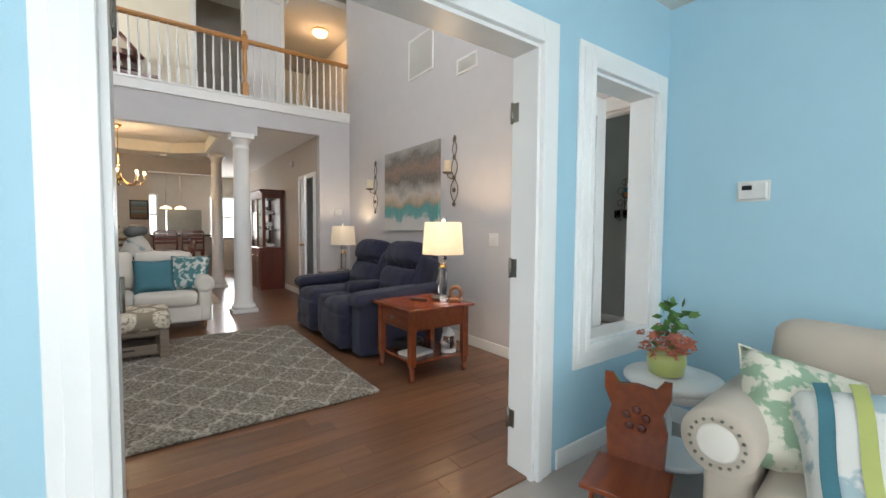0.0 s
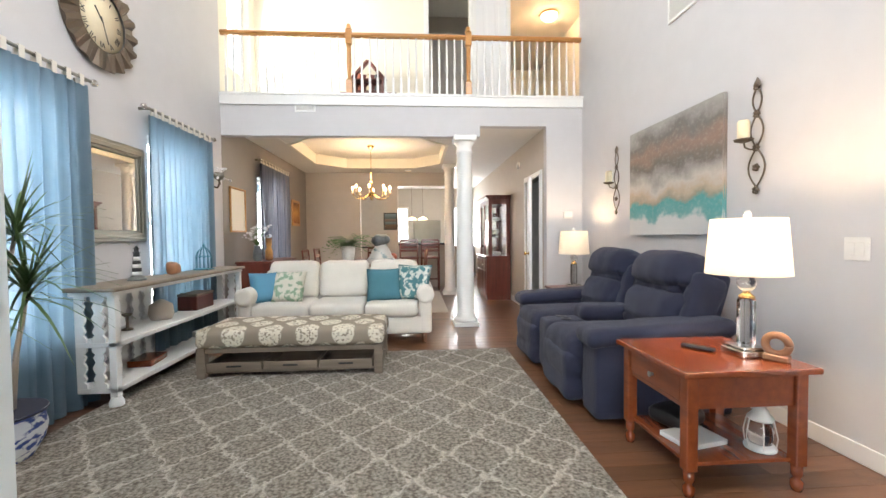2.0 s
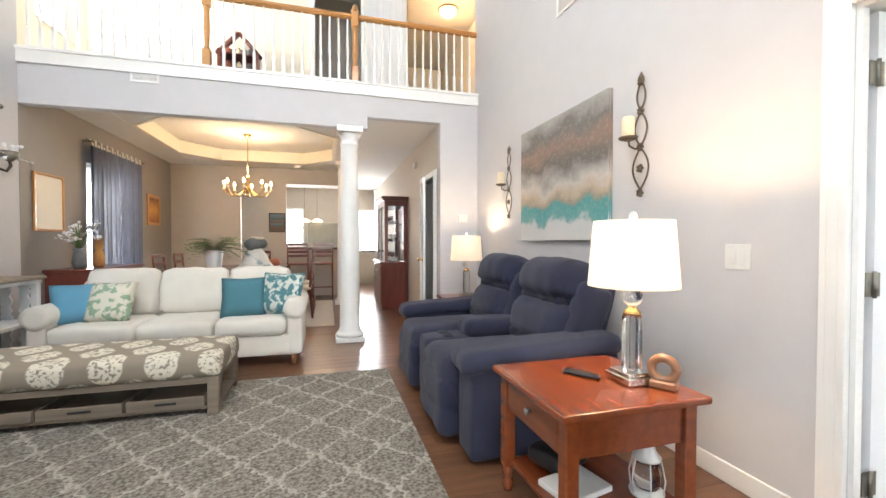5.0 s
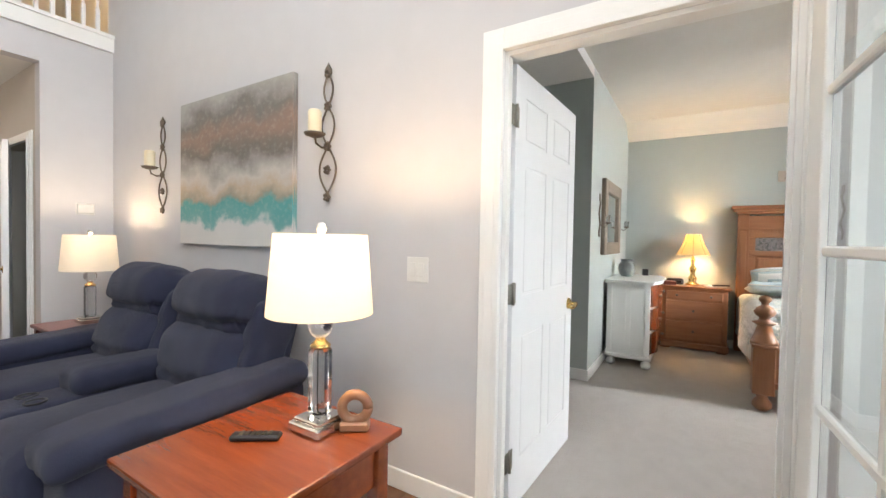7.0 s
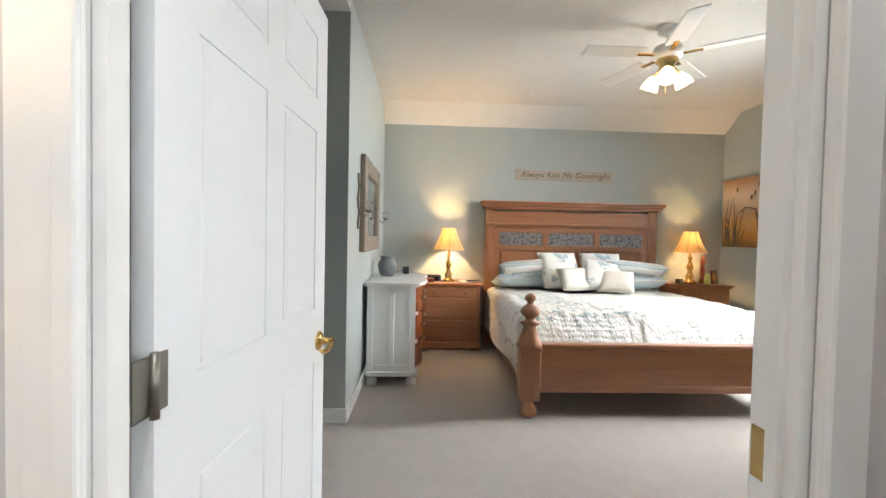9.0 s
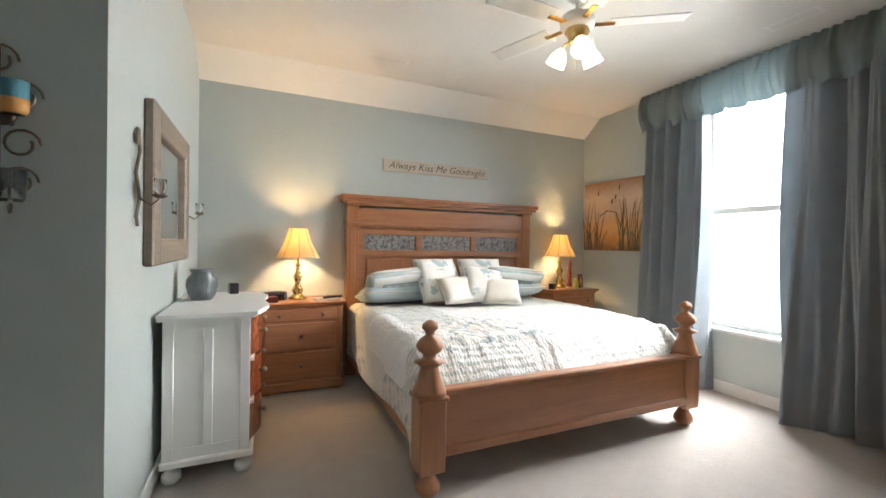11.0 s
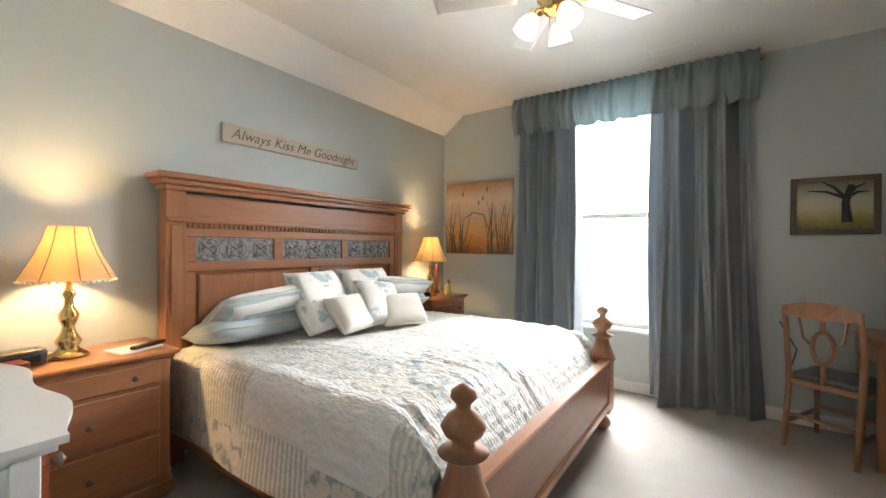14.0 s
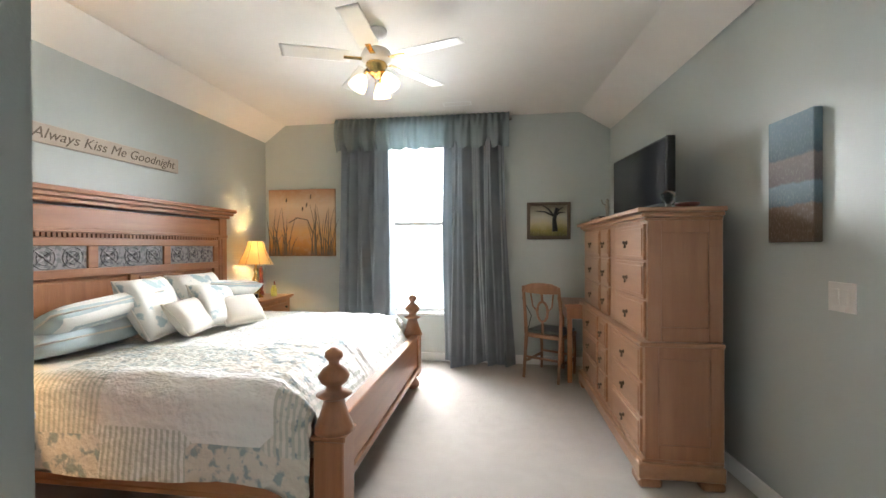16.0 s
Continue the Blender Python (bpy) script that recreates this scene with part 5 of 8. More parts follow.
for k in range(12):
    c, s = math.cos(k * 0.5236), math.sin(k * 0.5236)
    tube([(0.075 * c, 0.075 * s, 0.015), (0.075 * c, 0.075 * s, 0.14), (0.055 * c, 0.055 * s, 0.20), (0.004 * c, 0.004 * s, 0.25)], 0.003, 4, bm)
part("wires", bm, "aqua", bc)
part("hoop", tube([(0.076 * math.cos(k * 0.349), 0.076 * math.sin(k * 0.349), 0.14) for k in range(19)], 0.004, 5), "aqua", bc)
part("finial", lathe([(0.006, 0.24), (0.014, 0.26), (0.002, 0.285)], 10), "aqua", bc)
single("pine_cone_ornament", puffy(bmesh.new(), -0.06, 0.06, -0.045, 0.045, 0, 0.12, 0.04, 0.5, 8, 3), "pine", "brown carved ornament on the console", "ornament", (LX + 0.22, 5.12, CH))
bk = thing("storage_box", "dark woven storage box on the console's shelf", "box", (LX + 0.18, 5.55, 0.475))
part("body", B(-0.10, 0.10, -0.17, 0.17, 0, 0.14, bev=0.008), "cherry_dark", bk)
part("lid", B(-0.105, 0.105, -0.175, 0.175, 0.14, 0.165, bev=0.006), "grey_wood", bk)
single("book", B(-0.09, 0.09, -0.14, 0.14, 0, 0.05, bev=0.004), "cherry", "red-brown book lying on the lowest shelf", "book", (LX + 0.2, 4.75, 0.155), 8)
single("book", B(-0.09, 0.09, -0.14, 0.14, 0, 0.06, bev=0.004), "plate", "white boxed book on the lowest shelf", "book", (LX + 0.2, 5.75, 0.155), -5)
single("candle_holder", lathe([(0.04, 0), (0.04, 0.01), (0.01, 0.02), (0.012, 0.1), (0.035, 0.12), (0.035, 0.13)], 16), "iron", "black iron candle holder on the console's shelf", "candle holder", (LX + 0.18, 4.55, 0.475))
single("basket", lathe([(0.08, 0), (0.1, 0.05), (0.09, 0.13), (0.03, 0.17), (0.005, 0.18)], 18), "beige", "small round wicker basket on the console's shelf", "basket", (LX + 0.18, 4.98, 0.475))
single("shelf_lantern", lathe([(0.05, 0), (0.05, 0.015), (0.035, 0.02), (0.04, 0.12), (0.02, 0.16), (0.004, 0.18)], 8), "plate", "small white lantern on the lowest shelf", "lantern", (LX + 0.22, 4.36, 0.155))

# wall mirror
mr = thing("wall_mirror", "antique silver framed rectangular wall mirror", "mirror")
mr.matrix_basis = pose(LX, 4.70, 1.58, 0, 0, 90)
part("mirror_glass", B(-0.27, 0.27, -0.016, -0.004, -0.32, 0.32), "mirror", mr)
fr = bmesh.new()
for a, d in ((0.34, 0.03), (0.31, 0.045), (0.285, 0.03)):
    for s in (-1, 1):
        box(fr, s * a - 0.022, s * a + 0.022, -d, 0, -a - 0.07, a + 0.07, bev=0.006)
        box(fr, -a - 0.021, a + 0.021, -d + 0.0005, 0, s * (a + 0.05) - 0.022, s * (a + 0.05) + 0.022, bev=0.006)
part("frame", fr, "pewter", mr, "beaded antique silver frame")

# clock
ck = thing("wall_clock", "round wall clock with dark scalloped metal rim", "clock")
ck.matrix_basis = pose(LX, 4.60, 2.90, 0, 0, 90)
bm = bmesh.new()
seg = 72
inner = [bm.verts.new((0.235 * math.cos(k * 6.28319 / seg), -0.05, 0.235 * math.sin(k * 6.28319 / seg))) for k in range(seg)]
outer = [bm.verts.new(((0.375 + 0.012 * (k % 4 < 2)) * math.cos(k * 6.28319 / seg), -0.02 - 0.03 * (k % 4 < 2), (0.375 + 0.012 * (k % 4 < 2)) * math.sin(k * 6.28319 / seg))) for k in range(seg)]
back = [bm.verts.new((0.36 * math.cos(k * 6.28319 / seg), 0, 0.36 * math.sin(k * 6.28319 / seg))) for k in range(seg)]
for k in range(seg):
    j = (k + 1) % seg
    bm.faces.new((inner[k], inner[j], outer[j], outer[k]))
    bm.faces.new((outer[k], outer[j], back[j], back[k]))
part("rim", bm, "iron", ck, "dark bronze scalloped rim")
part("dial", turned(lathe([(0.24, 0), (0.24, 0.03), (0.001, 0.031)], 48), pose(0, 0, 0, 90)), "wax", ck, "cream dial")
for k, word in enumerate(("XII", "I", "II", "III", "IIII", "V", "VI", "VII", "VIII", "IX", "X", "XI")):
    a = radians(90 - 30 * k)
    label_text("numeral", word, 0.062, pose(0.185 * math.cos(a), -0.033, 0.185 * math.sin(a), 90, 0, 0) @ pose(0, 0, 0, 0, 0, -30 * k), ck, "black")
part("hour_hand", turned(B(-0.006, 0.006, -0.036, -0.034, -0.02, 0.11), pose(0, 0, 0, 0, -40, 0)), "black", ck)
part("minute_hand", turned(B(-0.004, 0.004, -0.039, -0.037, -0.03, 0.17), pose(0, 0, 0, 0, 160, 0)), "black", ck)


def curtain(bm, w, h, folds, amp, top_gather=0.0, seed=0, flare=1.0, thick=0.004, n=None, ragged=0.0):
    """Hanging pleated cloth in local xz plane, z from -h to 0, folds along y; flare widens the hem."""
    rg = random.Random(seed)
    n = n or folds * 8
    ph = [rg.uniform(-0.9, 0.9) for _ in range(folds + 2)]
    rows = 14
    grids = []
    for off in (0, thick):
        g = []
        for j in range(rows + 1):
            q = j / rows
            row = []
            for i in range(n + 1):
                u = i / n
                k = u * folds
                p = ph[int(k)] * (1 - k % 1) + ph[int(k) + 1] * (k % 1)
                a = amp * (0.55 + 0.45 * q) * (1 + 0.5 * math.sin(3.1 * k + seed))
                yy = a * math.sin(6.28319 * k + p * (0.6 + q)) + 0.25 * a * math.sin(15.1 * u + 4 * q + seed)
                x = (u - 0.5) * w * (1 + (flare - 1) * q * q) + 0.3 * a * math.cos(6.28319 * k + p)
                z = -h * q - ragged * q * abs(math.sin(6.28319 * k * 0.5 + p)) * (j == rows)
                row.append(bm.verts.new((x, yy + off, z)))
            g.append(row)
        grids.append(g)
        for j in range(rows):
            for i in range(n):
                f = bm.faces.new((g[j][i], g[j][i + 1], g[j + 1][i + 1], g[j + 1][i]))
                f.smooth = True
    return bm


def rod(parent, w, z=0.0, y=0.0, r=0.012, material="pewter"):
    part("curtain_rod", turned(lathe([(r, -w / 2), (r, w / 2)], 12), pose(0, y, z, 0, 90, 0)), material, parent)
    for s in (-1, 1):
        part("finial", turned(lathe([(r, 0), (r * 1.4, 0.01), (r * 2.2, 0.03), (r * 1.4, 0.055), (0.002, 0.06)], 12), pose(s * w / 2, y, z, 0, 90 * s, 0)), "chrome", parent, "glass ball finial")
        part("bracket", B(s * w / 2 * 0.94 - 0.008, s * w / 2 * 0.94 + 0.008, y, 0.0, z - 0.012, z + 0.012), material, parent)


def tab_curtain(name, yc, w, top, label, material, x=LX):
    ob = thing(name, label, "curtain", group="blue tab-top curtains")
    ob.matrix_basis = pose(x, yc, top, 0, 0, 90)
    rod(ob, w + 0.10, 0.0, -0.09)
    for s in (-1, 1):
        part("panel", turned(curtain(bmesh.new(), w / 2, top - 0.06, 6, 0.028, seed=int(yc * 7) + s, flare=1.02), pose(s * w / 4, -0.09, -0.05)), material, ob)
    k = 0
    while k < 10:
        xx = -w / 2 + 0.05 + (w - 0.10) * k / 9
        part("tab", boxes((xx - 0.018, xx + 0.018, -0.108, -0.104, -0.06, 0.016), (xx - 0.018, xx + 0.018, -0.076, -0.072, -0.06, 0.016), (xx - 0.018, xx + 0.018, -0.104, -0.076, 0.012, 0.016)), "linen", ob, "ivory hanging tab")
        k += 1
    return ob


tab_curtain("window_curtain", 3.79, 1.10, 2.35, "sheer steel-blue tab-top curtains over a bright window", "blue_cloth")
tab_curtain("window_curtain", 5.60, 1.08, 2.36, "sheer steel-blue tab-top curtains over a bright window", "blue_cloth")
tab_curtain("dining_curtain", 8.37, 1.35, 2.40, "grey-blue tab-top curtains in the dining room", "grey_cloth")

# dracaena in a blue and white pot
pl = thing("potted_dracaena", "spiky dracaena plant in a blue and white china pot", "plant", (-1.53, 3.46, 0))
part("pot", lathe([(0.13, 0), (0.145, 0.01), (0.20, 0.11), (0.213, 0.18), (0.200, 0.25), (0.216, 0.265), (0.216, 0.28), (0.192, 0.28), (0.185, 0.26), (0.175, 0.24)], 40), "china", pl, "blue and white glazed pot")
part("soil", lathe([(0.185, 0.235), (0.18, 0.25), (0.001, 0.255)], 24), "terra", pl)
part("rim_band", lathe([(0.2145, 0.2645), (0.2175, 0.267), (0.2175, 0.278), (0.2145, 0.2805)], 40), "navy", pl, "dark blue rim band")
rng = random.Random(11)
stems = [((0.02, -0.03), (0.06, 0.10), 1.22), ((-0.03, 0.04), (-0.05, -0.08), 1.08), ((0.0, 0.02), (-0.02, -0.30), 0.86), ((0.05, 0.05), (0.18, 0.02), 0.92)]
for (ax, ay), (bx, by), h in stems:
    part("trunk", tube([(ax, ay, 0.24), (ax + (bx - ax) * 0.3, ay + (by - ay) * 0.2, 0.24 + (h - 0.24) * 0.5), (bx, by, h)], [0.016, 0.013, 0.010], 7), "beige", pl, "thin bare cane")
    bm = bmesh.new()
    for k in range(60):
        az, el, ln = rng.uniform(0, 6.283), rng.uniform(-0.35, 1.35), rng.uniform(0.30, 0.52)
        d = Vector((math.cos(az), math.sin(az), 0))
        base = Vector((bx, by, h + rng.uniform(-0.06, 0.08)))
        side = d.cross(Vector((0, 0, 1)))
        pr = []
        for j in range(5):
            q = j / 4
            c = base + d * ln * q * math.cos(el) + Vector((0, 0, ln * (q * math.sin(el) - 0.45 * q * q * math.cos(el))))
            wd = 0.009 * (1 - q) ** 0.6 + 0.0006
            pr.append((bm.verts.new(c + side * wd), bm.verts.new(c - side * wd + Vector((0, 0, 0.002)))))
        for a, b in zip(pr, pr[1:]):
            bm.faces.new((a[0], a[1], b[1], b[0]))
    part("leaf_tuft", bm, "leaf", pl, "narrow arching green leaves")


def sprig(name, at, label, seed):
    ob = thing(name, label, "wall ornament")
    ob.matrix_basis = at
    rg = random.Random(seed)
    part("bracket", tube([(0, 0, -0.05), (0, -0.05, -0.07), (0, -0.08, -0.02), (0, -0.07, 0.05)], 0.012, 8), "iron", ob)
    part("cup", lathe([(0.02, 0.02), (0.06, 0.06), (0.07, 0.11)], 14, (0, -0.07, 0)), "pewter", ob)
    bm = bmesh.new()
    for k in range(10):
        a, ln = rg.uniform(-1.5, 1.5), rg.uniform(0.08, 0.24)
        p2 = (ln * math.sin(a), -0.07 - rg.uniform(0, 0.06), 0.1 + ln * math.cos(a) * 0.5 - 0.06 * abs(a))
        tube([(0, -0.07, 0.08), p2], 0.003, 4, bm)
        bmesh.ops.create_icosphere(bm, subdivisions=1, radius=0.018, matrix=Matrix.Translation(p2))
    part("dried_flowers", bm, "white_petal", ob)
    return ob


sprig("wall_sconce", pose(LX, 3.06, 1.98, 0, 0, 90), "antique bronze wall sconce with dried white flowers", 2)
sprig("wall_sconce", pose(LX, 6.36, 1.88, 0, 0, 90), "antique bronze wall sconce with dried white flowers by the dining room", 5)

# ---- dining room, hall, kitchen ----
sb = thing("sideboard", "dark cherry sideboard against the dining wall", "sideboard", (LX + 0.02, 6.90, 0))
part("body", B(0, 0.44, 0, 1.15, 0.08, 0.84, bev=0.004), "cherry_dark", sb)
part("top", B(-0.01, 0.47, -0.02, 1.17, 0.84, 0.87, bev=0.006), "cherry_dark", sb)
for k in range(2):
    d = part("cabinet_door", B(0.44, 0.458, 0.02 + k * 0.56, 0.57 + k * 0.56, 0.12, 0.80, bev=0.005), "cherry_dark", sb)
    part("knob", turned(lathe([(0.008, 0), (0.014, 0.02), (0.002, 0.024)], 10), pose(0.458, 0.5 + k * 0.14, 0.5, 0, 90, 0)), "brass", d)
for x in (0.04, 0.40):
    for yy in (0.04, 1.11):
        part("foot", B(x - 0.03, x + 0.03, yy - 0.03, yy + 0.03, 0, 0.08), "cherry_dark", sb)


def bouquet(name, at, label, seed, petals, vase, n, spread, h0):
    ob = thing(name, label, "flowers", at)
    rg = random.Random(seed)
    part("vase", lathe([(0.05, 0), (0.07, 0.05), (0.06, 0.14), (0.045, 0.19), (0.055, 0.22)], 20), vase, ob)
    st, bl = bmesh.new(), bmesh.new()
    for k in range(n):
        a, r, z = rg.uniform(0, 6.283), spread * math.sqrt(rg.random()), h0 + rg.uniform(-0.1, 0.14)
        q = Vector((r * math.cos(a), r * math.sin(a), z - r * 0.3))
        tube([(0, 0, 0.2), (q.x * 0.4, q.y * 0.4, (z + 0.2) / 2), q], 0.003, 4, st)
        for j in range(5):
            c = q + Vector((rg.uniform(-1, 1), rg.uniform(-1, 1), rg.uniform(-1, 1))) * 0.022
            bmesh.ops.create_icosphere(bl, subdivisions=1, radius=rg.uniform(0.010, 0.018), matrix=Matrix.LocRotScale(c, None, (1, 1, 0.6)))
    part("stems", st, "fern", ob)
    part("blossoms", bl, petals, ob)
    return ob


bouquet("flower_vase", (LX + 0.24, 7.08, 0.87), "white orchids in a glass vase on the sideboard", 3, "white_petal", "stone", 26, 0.17, 0.42)
single("bottle_vase", lathe([(0.045, 0), (0.055, 0.03), (0.05, 0.14), (0.03, 0.2), (0.045, 0.22), (0.04, 0.34), (0.02, 0.36)], 18), "amber_art", "amber and turquoise glass vase on the sideboard", "vase", (LX + 0.30, 7.35, 0.87))
canvas("framed_print", pose(LX, 7.02, 1.58, 0, 0, 90), 0.44, 0.56, "cream", "white matted print in a gilt frame", 0.012, "oak", 0.025)
canvas("framed_print", pose(LX, 9.75, 1.70, 0, 0, 90), 0.42, 0.42, "amber_art", "amber painting in a wooden frame", 0.012, "oak", 0.05)
canvas("framed_print", pose(0.13, 10.6, 1.55), 0.26, 0.34, "panel_art", "small dark framed print on the dining wall", 0.012, "black", 0.025)

dt = thing("dining_table", "dark cherry dining table", "table", (-0.15, 8.75, 0))
part("tabletop", B(-0.55, 0.55, -0.95, 0.95, 0.71, 0.75, bev=0.01), "cherry_dark", dt)
part("apron", boxes((-0.48, 0.48, -0.88, -0.86, 0.63, 0.71), (-0.48, 0.48, 0.86, 0.88, 0.63, 0.71), (-0.48, -0.46, -0.86, 0.86, 0.63, 0.71), (0.46, 0.48, -0.86, 0.86, 0.63, 0.71)), "cherry_dark", dt)
for x in (-0.45, 0.45):
    for yy in (-0.85, 0.85):
        part("leg", lathe([(0.025, 0), (0.03, 0.3), (0.045, 0.5), (0.035, 0.56), (0.045, 0.71)], 14, (x, yy, 0)), "cherry_dark", dt)


def side_chair(at, turn, label, name="dining_chair", wood_name="cherry_dark", seat_z=0.46, top=0.98, cushion_mat="beige"):
    ob = thing(name, label, "chair", at, turn, group=name + "s")
    w = 0.21
    part("seat", puffy(bmesh.new(), -w - 0.01, w + 0.01, -0.21, 0.21, seat_z - 0.025, seat_z + 0.025, 0.02, 0, 4), cushion_mat, ob)
    for x in (-w + 0.02, w - 0.02):
        part("front_leg", lathe([(0.014, 0), (0.02, seat_z - 0.03)], 10, (x, -0.18, 0)), wood_name, ob)
        part("back_leg", tube([(x, 0.23, 0), (x, 0.19, seat_z), (x, 0.24, top)], [0.016, 0.019, 0.015], 8), wood_name, ob)
    for k in range(4):
        z = seat_z + 0.14 + k * (top - seat_z - 0.16) / 3.2
        part("slat", B(-w + 0.03, w - 0.03, 0.205 + 0.008 * k, 0.222 + 0.008 * k, z, z + 0.05, bev=0.004), wood_name, ob)
    part("stretcher", boxes((-w + 0.03, w - 0.03, -0.19, -0.17, 0.2, 0.225), (-w + 0.03, w - 0.03, 0.20, 0.22, 0.24, 0.265)), wood_name, ob)
    return ob


ch = side_chair((-0.95, 8.3, 0), 90, "dark cherry ladder-back dining chair")
for x, yy, r in ((-0.95, 9.1, 90), (0.66, 8.3, -90), (0.66, 9.1, -90), (-0.15, 9.98, 0)):
    copy_thing(ch, pose(x, yy, 0, 0, 0, r))
fp = thing("fern_plant", "green fern in a white pot on the dining table", "plant", (-0.42, 8.05, 0.75))
fp.scale = (1.45, 1.45, 1.45)
part("pot", lathe([(0.045, 0), (0.06, 0.02), (0.08, 0.19), (0.065, 0.20)], 20), "plate", fp, "white ceramic pot")
rng = random.Random(21)
bm = bmesh.new()
for k in range(95):
    az, ln, el = rng.uniform(0, 6.283), rng.uniform(0.20, 0.38), rng.uniform(0.3, 1.35)
    d = Vector((math.cos(az), math.sin(az), 0))
    side = d.cross(Vector((0, 0, 1)))
    for j in range(1, 8):
        q = j / 7
        c = Vector((0, 0, 0.20)) + d * ln * q * math.cos(el * (1 - 0.3 * q)) + Vector((0, 0, ln * (q * math.sin(el) - 0.6 * q * q)))
        wd = 0.06 * (1 - q * 0.75)
        for s in (-1, 1):
            tip = c + side * wd * s + d * 0.012 + Vector((0, 0, -0.008))
            vs = [bm.verts.new(c), bm.verts.new(c + d * 0.032), bm.verts.new(tip)]
            bm.faces.new(vs)
part("fronds", bm, "fern", fp, "arching green fronds")
ws = thing("wrapped_centerpiece", "white ruffled centrepiece with blue ribbon on the table", "centrepiece", (0.12, 8.05, 0.75))
ws.scale = (1.5, 1.5, 1.35)
part("skirt", lathe([(0.16, 0), (0.17, 0.03), (0.12, 0.10), (0.10, 0.16), (0.05, 0.24)], 14), "shell_print", ws)
part("top", puffy(bmesh.new(), -0.09, 0.09, -0.09, 0.09, 0.22, 0.36, 0.06, 0.5, 8, 3), "stone", ws, "grey-blue ruffled top")
single("table_decoration", puffy(bmesh.new(), -0.1, 0.1, -0.08, 0.08, 0, 0.12, 0.05, 0.4, 7, 8), "petal", "red arrangement on the dining table", "centrepiece", (0.22, 9.2, 0.75))
single("dining_rug", puffy(bmesh.new(), -1.1, 1.2, 7.5, 10.0, 0.001, 0.013, 0.005, 0, 4), "beige", "pale rug under the dining table", "rug")

cd = thing("chandelier", "brass candle chandelier over the dining table, lit", "chandelier", (-0.1, 8.75, 1.99))
part("canopy", lathe([(0.07, 0.868), (0.06, 0.85), (0.01, 0.80)], 16), "brass", cd)
part("chain", tube([(0, 0, 0.80), (0, 0, 0.22)], 0.006, 6), "brass", cd)
part("body", lathe([(0.01, -0.12), (0.03, -0.09), (0.015, -0.05), (0.05, 0.0), (0.03, 0.06), (0.02, 0.16), (0.03, 0.2), (0.01, 0.22)], 16), "brass", cd)
for k in range(8):
    c, s = math.cos(k * 0.7854), math.sin(k * 0.7854)
    a = part("arm", tube([(0.03 * c, 0.03 * s, 0.0), (0.16 * c, 0.16 * s, -0.10), (0.28 * c, 0.28 * s, -0.09), (0.34 * c, 0.34 * s, 0.0)], 0.007, 6), "brass", cd)
    part("candle", lathe([(0.03, 0), (0.03, 0.008), (0.012, 0.01), (0.012, 0.07)], 10, (0.34 * c, 0.34 * s, 0)), "wax", a)
    part("bulb", lathe([(0.008, 0.07), (0.022, 0.095), (0.018, 0.115), (0.002, 0.14)], 10, (0.34 * c, 0.34 * s, 0)), "bulb", a, "glowing flame bulb")

hu = thing("china_cabinet", "tall dark cherry china cabinet with glass doors", "cabinet", (2.03, 8.62, 0))
part("lower_body", B(-0.03, 0.42, 0, 1.05, 0.06, 0.78, bev=0.004), "cherry_dark", hu)
part("plinth", B(-0.02, 0.42, 0.01, 1.04, 0, 0.06), "cherry_dark", hu)
part("waist", B(-0.06, 0.425, -0.02, 1.07, 0.78, 0.82, bev=0.008), "cherry_dark", hu)
part("upper_back", B(0.40, 0.42, 0.02, 1.03, 0.82, 1.86), "cherry_dark", hu)
for x, yy in ((0.02, 0.02), (0.02, 0.97), (0.35, 0.02), (0.35, 0.97)):
    part("post", B(x, x + 0.06, yy, yy + 0.06, 0.82, 1.86, bev=0.004), "cherry_dark", hu)
part("post", B(0.02, 0.06, 0.50, 0.55, 0.82, 1.86, bev=0.004), "cherry_dark", hu)
part("frieze", B(0.02, 0.42, 0.015, 1.035, 1.78, 1.87, bev=0.003), "cherry_dark", hu)
part("cornice", boxes((-0.01, 0.425, -0.01, 1.06, 1.87, 1.90), (-0.04, 0.426, -0.04, 1.09, 1.90, 1.94), bev=0.006), "cherry_dark", hu)
for z in (1.15, 1.46):
    part("shelf", B(0.06, 0.40, 0.04, 1.01, z, z + 0.012), "glass", hu, "glass shelf")
for yy0, yy1 in ((0.08, 0.50), (0.55, 0.97)):
    g = part("glass_door", B(0.03, 0.035, yy0, yy1, 0.83, 1.78), "glass", hu)
    g.visible_shadow = False
g = part("side_glass", B(0.08, 0.35, 0.03, 0.035, 0.83, 1.78), "glass", hu)
g.visible_shadow = False
for k in range(3):
    d = part("drawer", B(-0.048, -0.0305, 0.03 + k * 0.335, 0.35 + k * 0.335, 0.56, 0.75, bev=0.004), "cherry_dark", hu)
    part("drawer_pull", B(-0.062, -0.048, 0.14 + k * 0.335, 0.24 + k * 0.335, 0.645, 0.66, bev=0.003), "brass", d)
    d = part("cabinet_door", B(-0.048, -0.0305, 0.03 + k * 0.335, 0.35 + k * 0.335, 0.10, 0.54, bev=0.004), "cherry_dark", hu)
rng = random.Random(8)
for z in (0.832, 1.164, 1.474):
    for k in range(4):
        yy = 0.15 + k * 0.22
        single("glassware", lathe([(0.03, 0), (0.035, 0.005), (0.008, 0.02), (0.008, 0.06), (0.04, 0.09), (0.04, 0.15)] if (k + int(z * 10)) % 2 else [(0.03, 0), (0.07, 0.02), (0.075, 0.06), (0.07, 0.062)], 14), "chrome" if k % 2 else "plate", "bright glass and china ware in the cabinet", "glassware", (2.03 + 0.2, 8.62 + yy, z), group="china cabinet ware")

